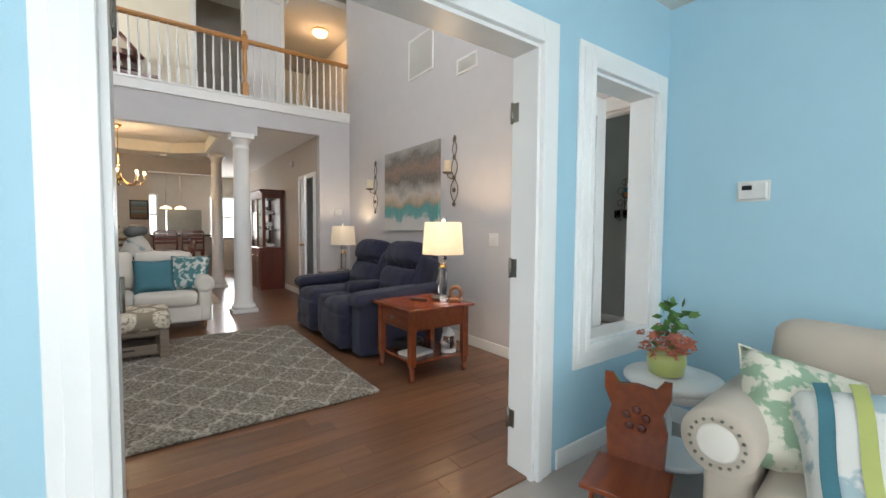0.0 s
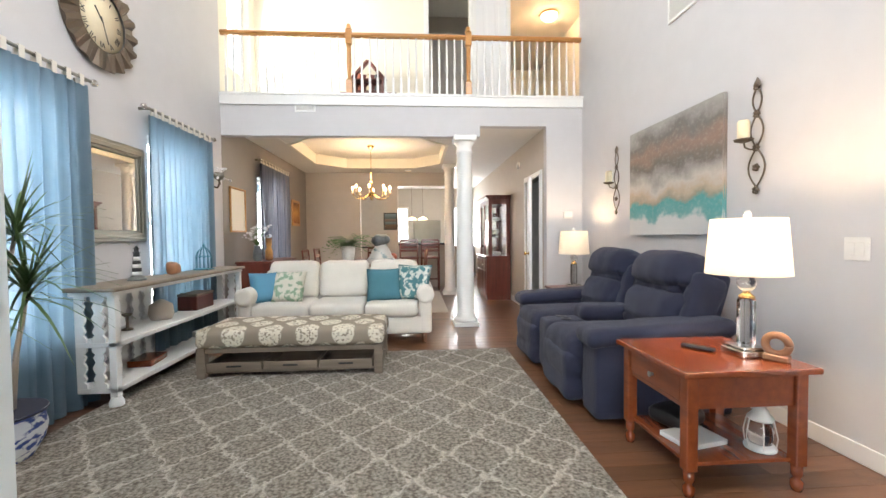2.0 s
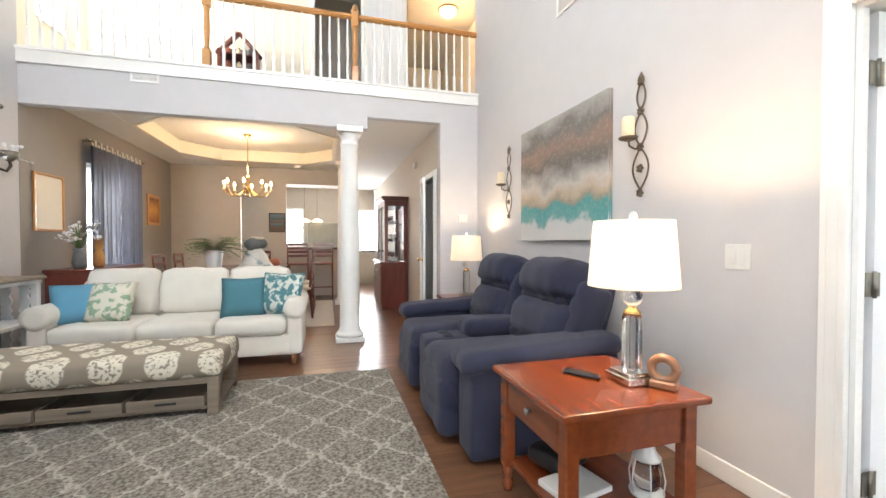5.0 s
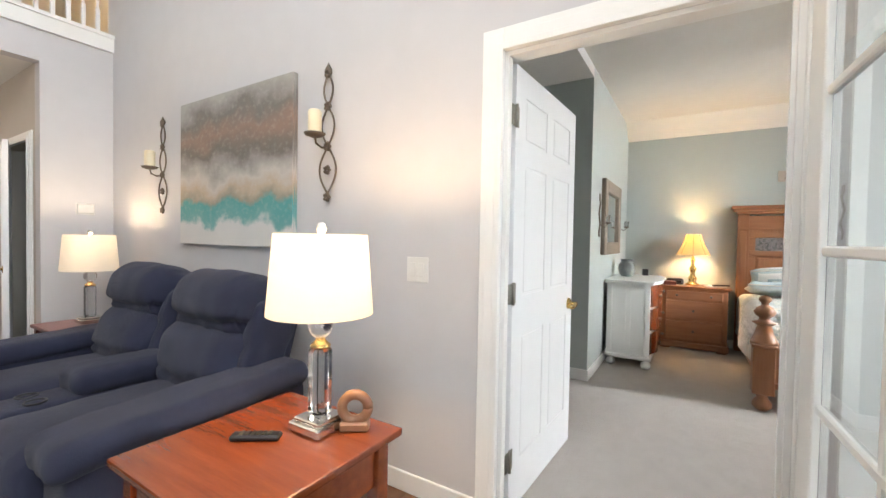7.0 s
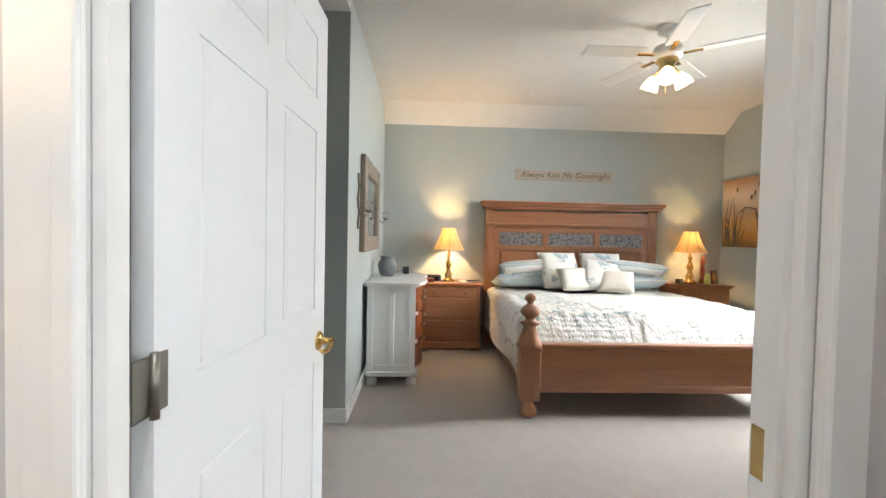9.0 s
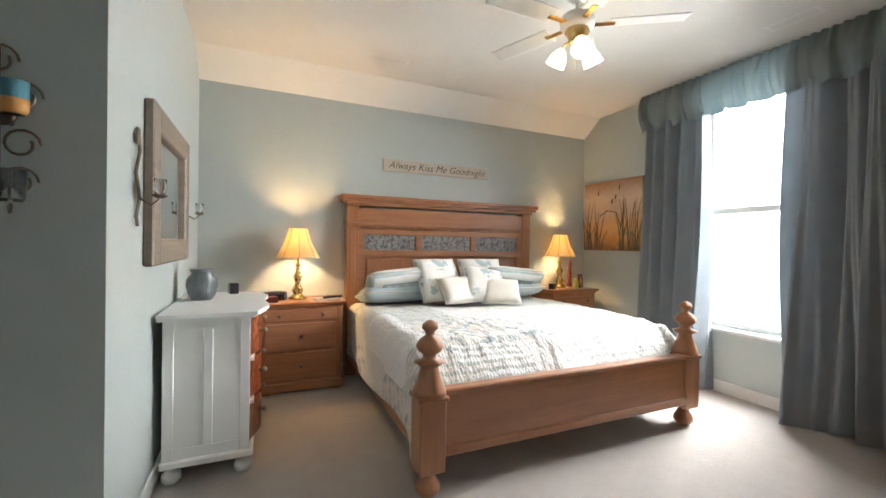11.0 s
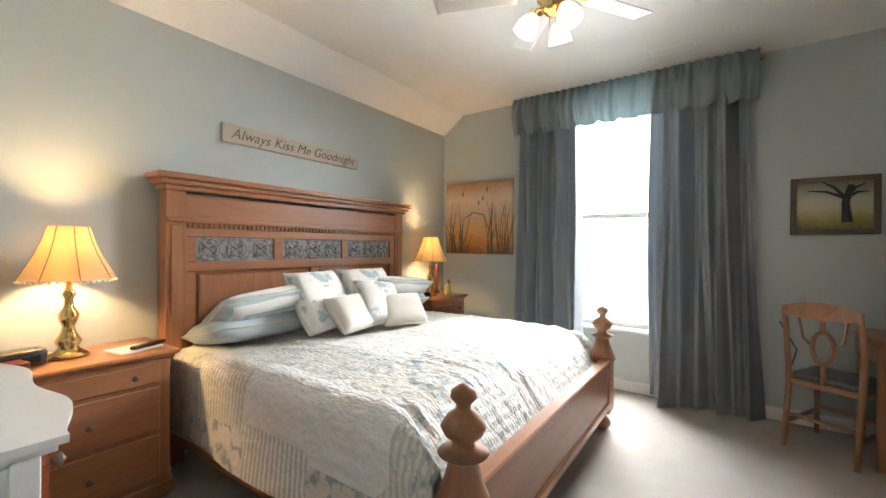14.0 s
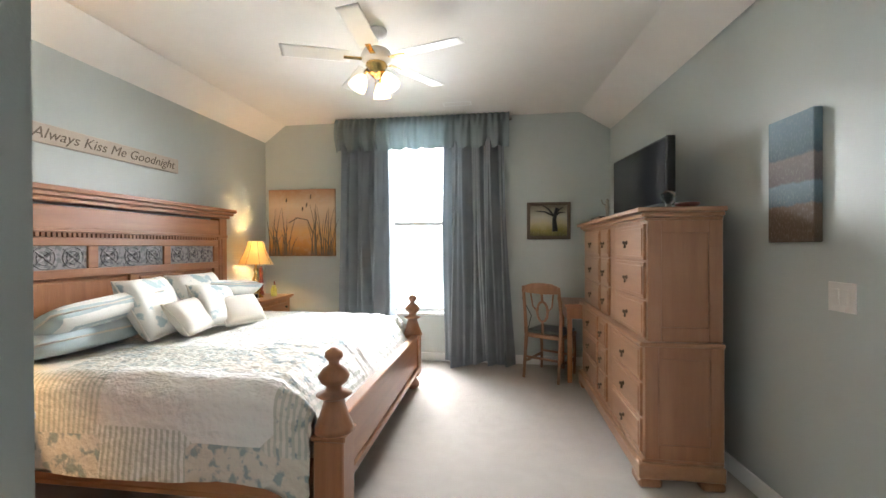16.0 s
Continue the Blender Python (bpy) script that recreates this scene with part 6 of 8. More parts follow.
bar = thing("bar_counter", "dark-topped breakfast bar with painted base", "counter", (0.25, 10.75, 0))
part("base", B(0, 1.15, 0.10, 0.3, 0, 1.0), "greige", bar)
part("countertop", B(-0.05, 1.2, -0.05, 0.45, 1.0, 1.045, bev=0.006), "black", bar, "dark stone top")
st = side_chair((0.55, 10.4, 0), 180, "dark wooden ladder-back bar stool at the counter", "bar_stool", "cherry_dark", 0.72, 1.12, "cherry_dark")
copy_thing(st, pose(1.02, 10.4, 0, 0, 0, 180))
kc = thing("kitchen_cabinet", "dark kitchen cabinets along the back wall", "cabinet", (-0.9, 13.1, 0))
part("body", boxes((0, 3.3, 0, 0.58, 0, 0.88), bev=0.004), "greige", kc)
part("worktop", B(-0.02, 3.32, -0.03, 0.58, 0.88, 0.92, bev=0.004), "black", kc)
fg = thing("refrigerator", "stainless steel refrigerator at the back of the kitchen", "refrigerator", (0.65, 12.5, 0))
part("body", B(0, 0.75, 0.02, 0.6, 0.02, 1.65, bev=0.01), "pewter", fg)
part("door", B(0.005, 0.745, 0, 0.018, 0.55, 1.64, bev=0.006), "pewter", fg)
part("drawer", B(0.005, 0.745, 0, 0.018, 0.04, 0.53, bev=0.006), "pewter", fg)
kl = thing("kitchen_pendant", "pair of amber glass pendant lamps, lit", "lamp", (0.75, 11.6, 1.62))
for x in (-0.14, 0.14):
    part("shade", lathe([(0.12, 0), (0.10, 0.04), (0.03, 0.07), (0.01, 0.08)], 18, (x, 0, 0)), "frosted", kl, "glowing amber glass shade")
    part("cord", tube([(x, 0, 0.08), (x, 0, 1.035)], 0.004, 5), "iron", kl)
for x, yy in ((0.55, 10.25), (0.9, 12.2), (0.05, 11.7)):
    dl = thing("recessed_light", "small round recessed ceiling light, lit", "light", (x, yy, 2.655), group="recessed ceiling lights")
    part("ring", lathe([(0.075, 0.004), (0.08, -0.002), (0.06, -0.004)], 24), "white", dl)
    part("lens", lathe([(0.058, -0.003), (0.05, -0.006), (0.001, -0.007)], 24), "frosted", dl)
sd = thing("smoke_detector", "small white smoke detector on the hall wall", "detector")
sd.matrix_basis = pose(HR, 8.05, 2.38, 0, -90, 0)
part("body", lathe([(0.055, 0), (0.06, 0.02), (0.045, 0.035), (0.001, 0.037)], 20), "plate", sd)

# ---- upstairs ----
ut = thing("display_cabinet", "dark wooden gabled display shelf upstairs", "shelf", (0.0, 7.52, 3.03))
part("case", boxes((-0.24, -0.20, 0, 0.2, 0, 0.62), (0.20, 0.24, 0, 0.2, 0, 0.62), (-0.20, 0.20, 0.18, 0.2, 0, 0.7), (-0.20, 0.20, 0, 0.18, 0.0, 0.02)), "cherry_dark", ut)
rf = bmesh.new()
for s in (-1, 1):
    tube([(s * 0.27, 0.1, 0.58), (0, 0.1, 0.88)], 0.035, 4, rf)
part("gable", rf, "cherry_dark", ut)
for z in (0.2, 0.38, 0.56):
    part("shelf", B(-0.20, 0.20, 0, 0.18, z, z + 0.015), "cherry_dark", ut)
    for k in range(3):
        x = -0.13 + k * 0.13
        single("keepsake", lathe([(0.02, 0), (0.035, 0.03), (0.03, 0.07), (0.012, 0.1)], 12), ("petal", "wax", "stone")[k], "small coloured keepsake on the upstairs shelf", "ornament", (0.0 + x, 7.60, 3.03 + z + 0.015), group="upstairs keepsakes")
bn = thing("low_bench", "dark low bench on the upstairs landing", "bench", (0.03, 7.30, 3.03))
part("top", B(-0.42, 0.42, -0.15, 0.15, 0.20, 0.24, bev=0.005), "cherry_dark", bn)
for x in (-0.38, 0.38):
    part("leg", B(x - 0.03, x + 0.03, -0.13, 0.13, 0, 0.20), "cherry_dark", bn)
ul = thing("flush_ceiling_light", "glowing round ceiling light in the upstairs passage", "light", (3.05, 8.2, 4.97))
part("bowl", lathe([(0.001, -0.07), (0.10, -0.05), (0.14, -0.01), (0.15, 0.02)], 28), "frosted", ul)
part("rim", lathe([(0.16, 0.02), (0.165, 0.03), (0.15, 0.05)], 28), "brass", ul)
structure("ceiling_upstairs_passage", B(2.28, 3.6, 7.2, 10.6, 5.02, 5.12), "ceil", "lower passage ceiling upstairs")

# ---- sunroom ----
rt = thing("round_side_table", "round white marble-topped side table", "table", (2.29, 1.16, -0.10))
part("tabletop", lathe([(0.205, 0.578), (0.215, 0.586), (0.215, 0.60), (0.205, 0.61), (0.001, 0.61)], 40), "plate", rt)
part("apron", lathe([(0.17, 0.53), (0.18, 0.578)], 32), "white", rt)
for k in range(3):
    a = k * 2.094 + 0.5
    part("leg", tube([(0.17 * math.cos(a), 0.17 * math.sin(a), 0.55), (0.13 * math.cos(a), 0.13 * math.sin(a), 0.3), (0.2 * math.cos(a), 0.2 * math.sin(a), 0.10)], 0.016, 8), "white", rt)
part("lower_shelf", lathe([(0.16, 0.22), (0.17, 0.23), (0.16, 0.245)], 28), "white", rt)
fl = thing("flower_pot", "coral flowers and green leaves in a lime pot", "plant", (2.265, 1.18, 0.512))
part("pot", lathe([(0.055, 0), (0.075, 0.01), (0.085, 0.07), (0.08, 0.11), (0.07, 0.108), (0.065, 0.09)], 24), "lime_pot", fl, "lime green glazed pot")
rng = random.Random(5)
pe, lv = bmesh.new(), bmesh.new()
for k in range(60):
    a, r, z = rng.uniform(0, 6.283), rng.uniform(0.03, 0.13), rng.uniform(0.11, 0.21)
    c = Vector((r * math.cos(a), r * math.sin(a), z))
    for j in range(4):
        v = [pe.verts.new(c + Vector((rng.uniform(-1, 1), rng.uniform(-1, 1), rng.uniform(-0.7, 0.7))) * 0.028) for _ in range(3)]
        pe.faces.new(v)
for k in range(55):
    a, r, z = rng.uniform(0, 6.283), rng.uniform(0.0, 0.09), rng.uniform(0.12, 0.34)
    c = Vector((r * math.cos(a) + 0.04, r * math.sin(a), z))
    d = Vector((rng.uniform(-1, 1), rng.uniform(-1, 1), rng.uniform(-0.3, 0.6))).normalized()
    s = d.orthogonal().normalized() * 0.018
    v = [lv.verts.new(q) for q in (c, c + d * 0.025 + s, c + d * 0.055, c + d * 0.025 - s)]
    lv.faces.new(v)
part("blossoms", pe, "petal", fl, "coral blossoms")
part("leaves", lv, "fern", fl)

kc2 = thing("child_chair", "small carved reddish wooden child's chair", "chair", (1.93, 1.14, 0), -72)
bm = bmesh.new()
pts = [(-0.11, 0.0), (-0.12, 0.18), (-0.10, 0.26), (-0.13, 0.33), (-0.13, 0.40), (-0.10, 0.40), (-0.07, 0.36), (0.0, 0.37), (0.07, 0.36), (0.10, 0.40), (0.13, 0.40), (0.13, 0.33), (0.10, 0.26), (0.12, 0.18), (0.11, 0.0)]
f0 = [bm.verts.new((x, 0.0, z + 0.18)) for x, z in pts]
f1 = [bm.verts.new((x, 0.022, z + 0.18)) for x, z in pts]
bm.faces.new(f0)
bm.faces.new(f1[::-1])
for k in range(len(pts)):
    j = (k + 1) % len(pts)
    bm.faces.new((f0[k], f0[j], f1[j], f1[k]))
part("backrest", bm, "cherry", kc2)
part("seat", B(-0.15, 0.15, -0.28, 0.01, 0.19, 0.212, bev=0.005), "cherry", kc2)
for x in (-0.12, 0.10):
    part("side_panel", B(x, x + 0.02, -0.25, 0.0, 0, 0.19, bev=0.003), "cherry", kc2)
for k in range(5):
    a = k * 1.257 + 0.3
    part("carving", turned(lathe([(0.018, 0), (0.012, 0.003), (0.001, 0.004)], 10), pose(0.04 * math.cos(a), -0.001, 0.40 + 0.04 * math.sin(a), 90)), "cherry_dark", kc2, "dark painted motif")

ac = thing("armchair", "beige upholstered armchair with scrolled arms", "armchair", (1.99, 0.365, 0), -85)
part("base", puffy(bmesh.new(), -0.40, 0.40, -0.34, 0.36, 0.08, 0.34, 0.05), "beige", ac)
part("seat_cushion", puffy(bmesh.new(), -0.31, 0.31, -0.38, 0.24, 0.33, 0.49, 0.06, 0.1, 8), "beige", ac)
part("back", turned(puffy(bmesh.new(), -0.40, 0.40, -0.10, 0.10, 0.0, 0.50, 0.08, 0.12, 9), pose(0, 0.33, 0.36, -10)), "beige", ac)
for s in (-1, 1):
    part("arm", puffy(bmesh.new(), s * 0.38 - 0.065, s * 0.38 + 0.065, -0.30, 0.30, 0.1, 0.55, 0.04), "beige", ac)
    sc = part("arm_scroll", turned(lathe([(0.06, 0), (0.098, 0.006), (0.105, 0.02), (0.100, 0.52), (0.05, 0.53)], 26), pose(s * 0.40, -0.32, 0.565, -90)), "beige", ac)
    part("scroll_face", turned(lathe([(0.001, 0.004), (0.05, 0.002), (0.062, -0.004)], 24), pose(s * 0.40, -0.322, 0.565, 90)), "linen", sc, "pale inset scroll face")
    for k in range(18):
        a = k * 0.349
        nb = bmesh.new()
        bmesh.ops.create_icosphere(nb, subdivisions=1, radius=0.006, matrix=Matrix.Translation((s * 0.40 + 0.072 * math.cos(a), -0.324, 0.565 + 0.072 * math.sin(a))))
        part("nailhead", nb, "pewter", sc)
for x in (-0.34, 0.34):
    for yy in (-0.28, 0.30):
        part("leg", lathe([(0.018, 0), (0.03, 0.09)], 10, (x, yy, 0)), "cherry_dark", ac)
cushion("leafy", "green leaf-print cushion on the beige armchair", (1.96, 0.60, 0.60), 50, -50, 0.40, roll=16)
stripe = cushion("shell_print", "white cushion with blue and green wavy stripes", (1.84, 0.40, 0.60), 38, -70, 0.40, roll=-8)
for k, (c0, mt) in enumerate(((-0.15, "aqua"), (-0.07, "lime_pot"), (0.03, "sky_cushion"), (0.12, "lime_pot"))):
    bm = bmesh.new()
    rows = []
    for j in range(15):
        v = -0.19 + 0.38 * j / 14
        u0 = c0 + 0.02 * math.sin(9 * v)
        rows.append([])
        for u in (u0, u0 + 0.035):
            uu, vv = u / 0.23, v / 0.23
            h = max(0.0, (1 - uu ** 4) * (1 - vv ** 4)) ** 0.45 * 0.075 + 0.003
            rows[-1].append(bm.verts.new((u, v, h)))
    for a, b in zip(rows, rows[1:]):
        bm.faces.new((a[0], a[1], b[1], b[0])).smooth = True
    part("stripe", bm, mt, stripe)

# ---- bedroom: bed ----
BY, HW = 0.55, 1.03
bed = thing("bed", "honey pine panel bed with turned foot posts", "bed", (0, BY, 0))
hx = HX - 0.10
part("headboard_panel", B(hx + 0.02, hx + 0.07, -HW + 0.06, HW - 0.06, 0.3, 1.56), "pine_y", bed)
for s in (-1, 1):
    part("headboard_post", boxes((hx - 0.02, hx + 0.08, s * (HW - 0.05) - 0.055, s * (HW - 0.05) + 0.055, 0, 1.60), (hx - 0.03, hx - 0.018, s * (HW - 0.05) - 0.03, s * (HW - 0.05) + 0.03, 0.3, 1.40), bev=0.004), "pine", bed)
part("frieze", B(hx - 0.012, hx + 0.06, -HW + 0.10, HW - 0.10, 1.44, 1.58), "pine_y", bed)
part("cornice", boxes((hx - 0.045, hx + 0.085, -HW - 0.02, HW + 0.02, 1.60, 1.63), (hx - 0.07, hx + 0.09, -HW - 0.05, HW + 0.05, 1.63, 1.66), (hx - 0.09, hx + 0.092, -HW - 0.07, HW + 0.07, 1.66, 1.695), bev=0.007), "pine_y", bed)
part("moulding", B(hx - 0.035, hx - 0.0125, -HW + 0.0, HW - 0.0, 1.415, 1.44, bev=0.004), "pine_y", bed)
bm = bmesh.new()
for k in range(60):
    yy = -HW + 0.12 + k * (2 * HW - 0.24) / 59
    box(bm, hx - 0.024, hx - 0.01, yy - 0.009, yy + 0.009, 1.385, 1.412)
part("dentil_moulding", bm, "pine", bed, "row of small dentils")
rails = [(hx - 0.008, hx + 0.0195, -HW + 0.10, HW - 0.10, z0, z1) for z0, z1 in ((1.33, 1.385), (1.12, 1.18), (0.62, 0.70))]
rails += [(hx - 0.0075, hx + 0.0195, yy - 0.035, yy + 0.035, 1.18, 1.33) for yy in (-HW + 0.13, -0.31, 0.31, HW - 0.13)]
rails += [(hx - 0.0075, hx + 0.0195, yy - 0.035, yy + 0.035, 0.70, 1.12) for yy in (-HW + 0.13, 0.0, HW - 0.13)]
part("headboard_frame", boxes(*rails, bev=0.004), "pine_y", bed)
for y0, y1 in ((-HW + 0.165, -0.345), (-0.275, 0.275), (0.345, HW - 0.165)):
    tn = part("tin_panel", B(hx + 0.008, hx + 0.0198, y0, y1, 1.18, 1.33), "tin", bed, "embossed dark tin panel")
    w = (y1 - y0) / 3
    for k in range(3):
        cy, cz = y0 + (k + 0.5) * w, 1.255
        bm = bmesh.new()
        for r in (0.068, 0.042):
            tube([(hx + 0.007, cy + r * 0.95 * math.cos(q * 0.3927), cz + r * math.sin(q * 0.3927)) for q in range(17)], 0.005, 5, bm)
        for q in range(4):
            a = q * 1.571 + 0.785
            tube([(hx + 0.007, cy + 0.01 * math.cos(a), cz + 0.01 * math.sin(a)), (hx + 0.007, cy + 0.09 * math.cos(a), cz + 0.078 * math.sin(a))], [0.010, 0.003], 5, bm)
        bmesh.ops.create_icosphere(bm, subdivisions=1, radius=0.014, matrix=Matrix.Translation((hx + 0.007, cy, cz)))
        part("medallion", bm, "tin", tn)
for y0, y1 in ((-HW + 0.165, -0.035), (0.035, HW - 0.165)):
    part("raised_panel", B(hx + 0.0, hx + 0.0198, y0 + 0.02, y1 - 0.02, 0.72, 1.10, bev=0.009), "pine", bed)
FX = 5.27
for s, nx in ((-1, 0.035), (1, -0.035)):
    yy = s * 0.995
    x = FX + nx
    bm = boxes((x - 0.068, x + 0.068, yy - 0.068, yy + 0.068, 0.13, 0.50), (x - 0.078, x + 0.078, yy - 0.078, yy + 0.078, 0.48, 0.505), bev=0.006)
    part("foot_post", bm, "pine", bed, "square fluted foot post")
    part("bun_foot", lathe([(0.035, 0), (0.062, 0.03), (0.062, 0.06), (0.035, 0.10), (0.045, 0.13)], 20, (x, yy, 0)), "pine", bed)
    part("post_finial", lathe([(0.087, 0.505), (0.082, 0.53), (0.064, 0.57), (0.044, 0.64), (0.064, 0.655), (0.079, 0.665), (0.038, 0.68), (0.033, 0.70), (0.058, 0.72), (0.070, 0.745), (0.051, 0.775), (0.023, 0.795), (0.023, 0.81), (0.041, 0.83), (0.038, 0.85), (0.015, 0.868), (0.001, 0.872)], 24, (x, yy, 0)), "pine", bed, "turned vase-shaped finial")
part("footboard_panel", B(FX - 0.02, FX + 0.02, -0.935, 0.935, 0.20, 0.48), "pine_y", bed)
part("footboard_cap", B(FX - 0.035, FX + 0.035, -0.935, 0.935, 0.48, 0.512, bev=0.007), "pine_y", bed)
part("footboard_moulding", B(FX - 0.036, FX + 0.036, -0.935, 0.935, 0.165, 0.215, bev=0.008), "pine_y", bed)
for s in (-1, 1):
    part("side_rail", boxes((FX + 0.06, hx - 0.02, s * 0.985 - 0.015, s * 0.985 + 0.015, 0.16, 0.36), (FX + 0.06, hx - 0.02, s * 0.985 - 0.022, s * 0.985 + 0.022, 0.155, 0.18), bev=0.004), wood("honey_pine_rail%d" % (s > 0), (0.42, 0.20, 0.09), (0.28, 0.12, 0.05), 0.35, 0, 0.25), bed)
single("mattress", puffy(bmesh.new(), FX + 0.14, hx - 0.025, BY - 0.93, BY + 0.93, 0.22, 0.60, 0.06), "linen", "thick white mattress on the pine bed", "mattress")

# quilt: draped sheet with puckers
qb = bmesh.new()
nx_, ny_ = 110, 150
x0, x1 = FX + 0.035, hx - 0.06
lay = []
half, drop = 1.022, 0.41
tot = 2 * (half + drop)
for side in (0, 1):
    g = []
    for i in range(nx_ + 1):
        u = i / nx_
        row = []
        for j in range(ny_ + 1):
            s = -tot / 2 + tot * j / ny_
            a = abs(s)
            sg = 1 if s > 0 else -1
            r = 0.10
            flat = half - r
            if a < flat:
                yy, zz = a, 0.0
            elif a < flat + r * 1.571:
                t_ = (a - flat) / r
                yy, zz = flat + r * math.sin(t_), -r * (1 - math.cos(t_))
            else:
                d = a - flat - r * 1.571
                yy, zz = half + 0.05 * d + 0.02 * math.sin(9 * u + 3 * sg) * d / 0.3, -r - d
            x = x0 + (x1 - x0) * u
            z = 0.685 + 0.02 * math.sin(3.1 * u) + zz
            foot = max(0.0, 1 - u / 0.13)
            if a < half - 0.06:
                z -= 0.27 * foot ** 1.4
            else:
                z -= 0.10 * foot ** 2
            x += 0.03 * foot * (a > half - 0.06)
            hem = 0.012 * noise.noise(Vector((x * 3, s * 2, 0)))
            puck = (0.005 + 0.016 * max(0.0, 1 - u * 2.4)) * noise.noise(Vector((x * 12, s * 24, 1))) + 0.0045 * noise.noise(Vector((x * 30, s * 60, 4)))
            z += puck + 0.016 * noise.noise(Vector((x * 3, s * 3, 7))) + (hem if zz < -0.2 else 0)
            row.append(qb.verts.new((x, BY + sg * (yy + 0.6 * puck), z - 0.012 * side)))
        g.append(row)
    lay.append(g)
    for i in range(nx_):
        for j in range(ny_):
            f = qb.faces.new((g[i][j], g[i + 1][j], g[i + 1][j + 1], g[i][j + 1]))
            f.smooth = True
for j in range(ny_):
    qb.faces.new((lay[0][0][j], lay[0][0][j + 1], lay[1][0][j + 1], lay[1][0][j]))
for i in range(nx_):
    for e in (0, ny_):
        qb.faces.new((lay[0][i][e], lay[0][i + 1][e], lay[1][i + 1][e], lay[1][i][e]))
single("quilt", qb, "quilt", "pale blue and ivory pieced quilt with ruffled texture", "bedding")
single("sheet_fold", puffy(bmesh.new(), hx - 0.50, hx - 0.03, BY - 0.96, BY + 0.96, 0.56, 0.69, 0.05, 0.1, 10), "linen", "pale folded sheet under the pillows", "bedding")


def bed_pillow(at, rx, ry, rz, w, h, d, material, label):
    ob = thing("pillow", label, "pillow", group="bed pillows")
    ob.matrix_basis = pose(*at, rx, ry, rz)
    part("case", pillow(bmesh.new(), 0, 0, 0, w, h, d, 14), material, ob)
    part("edge", tube([(w / 2 * a * 0.985, h / 2 * b * 0.985, 0) for a, b in ((-1, -1), (0, -0.93), (1, -1), (0.93, 0), (1, 1), (0, 0.93), (-1, 1), (-0.93, 0), (-1, -1))], 0.007, 5), "linen", ob)
    return ob




def bordered_sham():
    """Striped pale blue field, blue-grey band and white border."""
    m, t, p = nodes_of("bordered_sham")
    tc, sep = t.nodes.new("ShaderNodeTexCoord"), t.nodes.new("ShaderNodeSeparateXYZ")
    t.links.new(tc.outputs["Generated"], sep.inputs[0])
    e = mth(t, "MAXIMUM", mth(t, "MULTIPLY", mth(t, "ABSOLUTE", mth(t, "SUBTRACT", sep.outputs[0], 0.5)), 1.12), mth(t, "ABSOLUTE", mth(t, "SUBTRACT", sep.outputs[1], 0.5)))
    st = ramp(t, mth(t, "SINE", mth(t, "MULTIPLY", sep.outputs[0], 55)), -0.2, 0.2)
    col = mixed(t, st, (0.50, 0.57, 0.60), (0.66, 0.69, 0.68))
    col = mixed(t, mth(t, "GREATER_THAN", e, 0.27), col, (0.36, 0.45, 0.48))
    col = mixed(t, mth(t, "GREATER_THAN", e, 0.33), col, (0.74, 0.73, 0.69))
    col = mixed(t, mth(t, "GREATER_THAN", e, 0.455), col, (0.40, 0.49, 0.51))
    t.links.new(col, p.inputs["Base Color"])
    p.inputs["Roughness"].default_value, p.inputs["Sheen Weight"].default_value = 0.8, 0.2
    v = coords(t, (1, 1, 1))
    bump(t, p, mth(t, "ADD", noise_of(t, v, 9, 3), mth(t, "MULTIPLY", noise_of(t, v, 300, 1), 0.1)), 0.35, 0.03)
    return m


M["blue_sham"] = bordered_sham()
M["blue_case"] = plain("pale_blue_pillowcase", (0.46, 0.55, 0.59), 0.85, b=(0.52, 0.60, 0.63), fine=300, relief=0.2)
for s in (1, -1):
    bed_pillow((hx - 0.22, BY + s * 0.60, 0.78), 12, 0, 90, 0.72, 0.40, 0.16, "blue_case", "plain pale blue pillow lying flat")
    bed_pillow((hx - 0.27, BY + s * 0.58, 0.885), 30, s * 5, 90, 0.72, 0.46, 0.15, "blue_sham", "pale blue and white bordered pillow sham")
bed_pillow((hx - 0.43, BY + 0.27, 0.92), 58, 0, -82, 0.44, 0.44, 0.16, "shell_print", "seashell-print square throw pillow")
bed_pillow((hx - 0.40, BY - 0.20, 0.92), 58, 0, -98, 0.44, 0.44, 0.16, "shell_print", "seashell-print square throw pillow")
bed_pillow((hx - 0.60, BY + 0.14, 0.84), 50, 0, -80, 0.40, 0.27, 0.13, "linen", "small ivory banded pillow")
bed_pillow((hx - 0.60, BY - 0.10, 0.88), 52, 8, -102, 0.36, 0.36, 0.14, "shell_print", "white embroidered throw pillow")
bed_pillow((hx - 0.72, BY - 0.22, 0.83), 48, 0, -112, 0.34, 0.26, 0.12, "linen", "small white throw pillow")


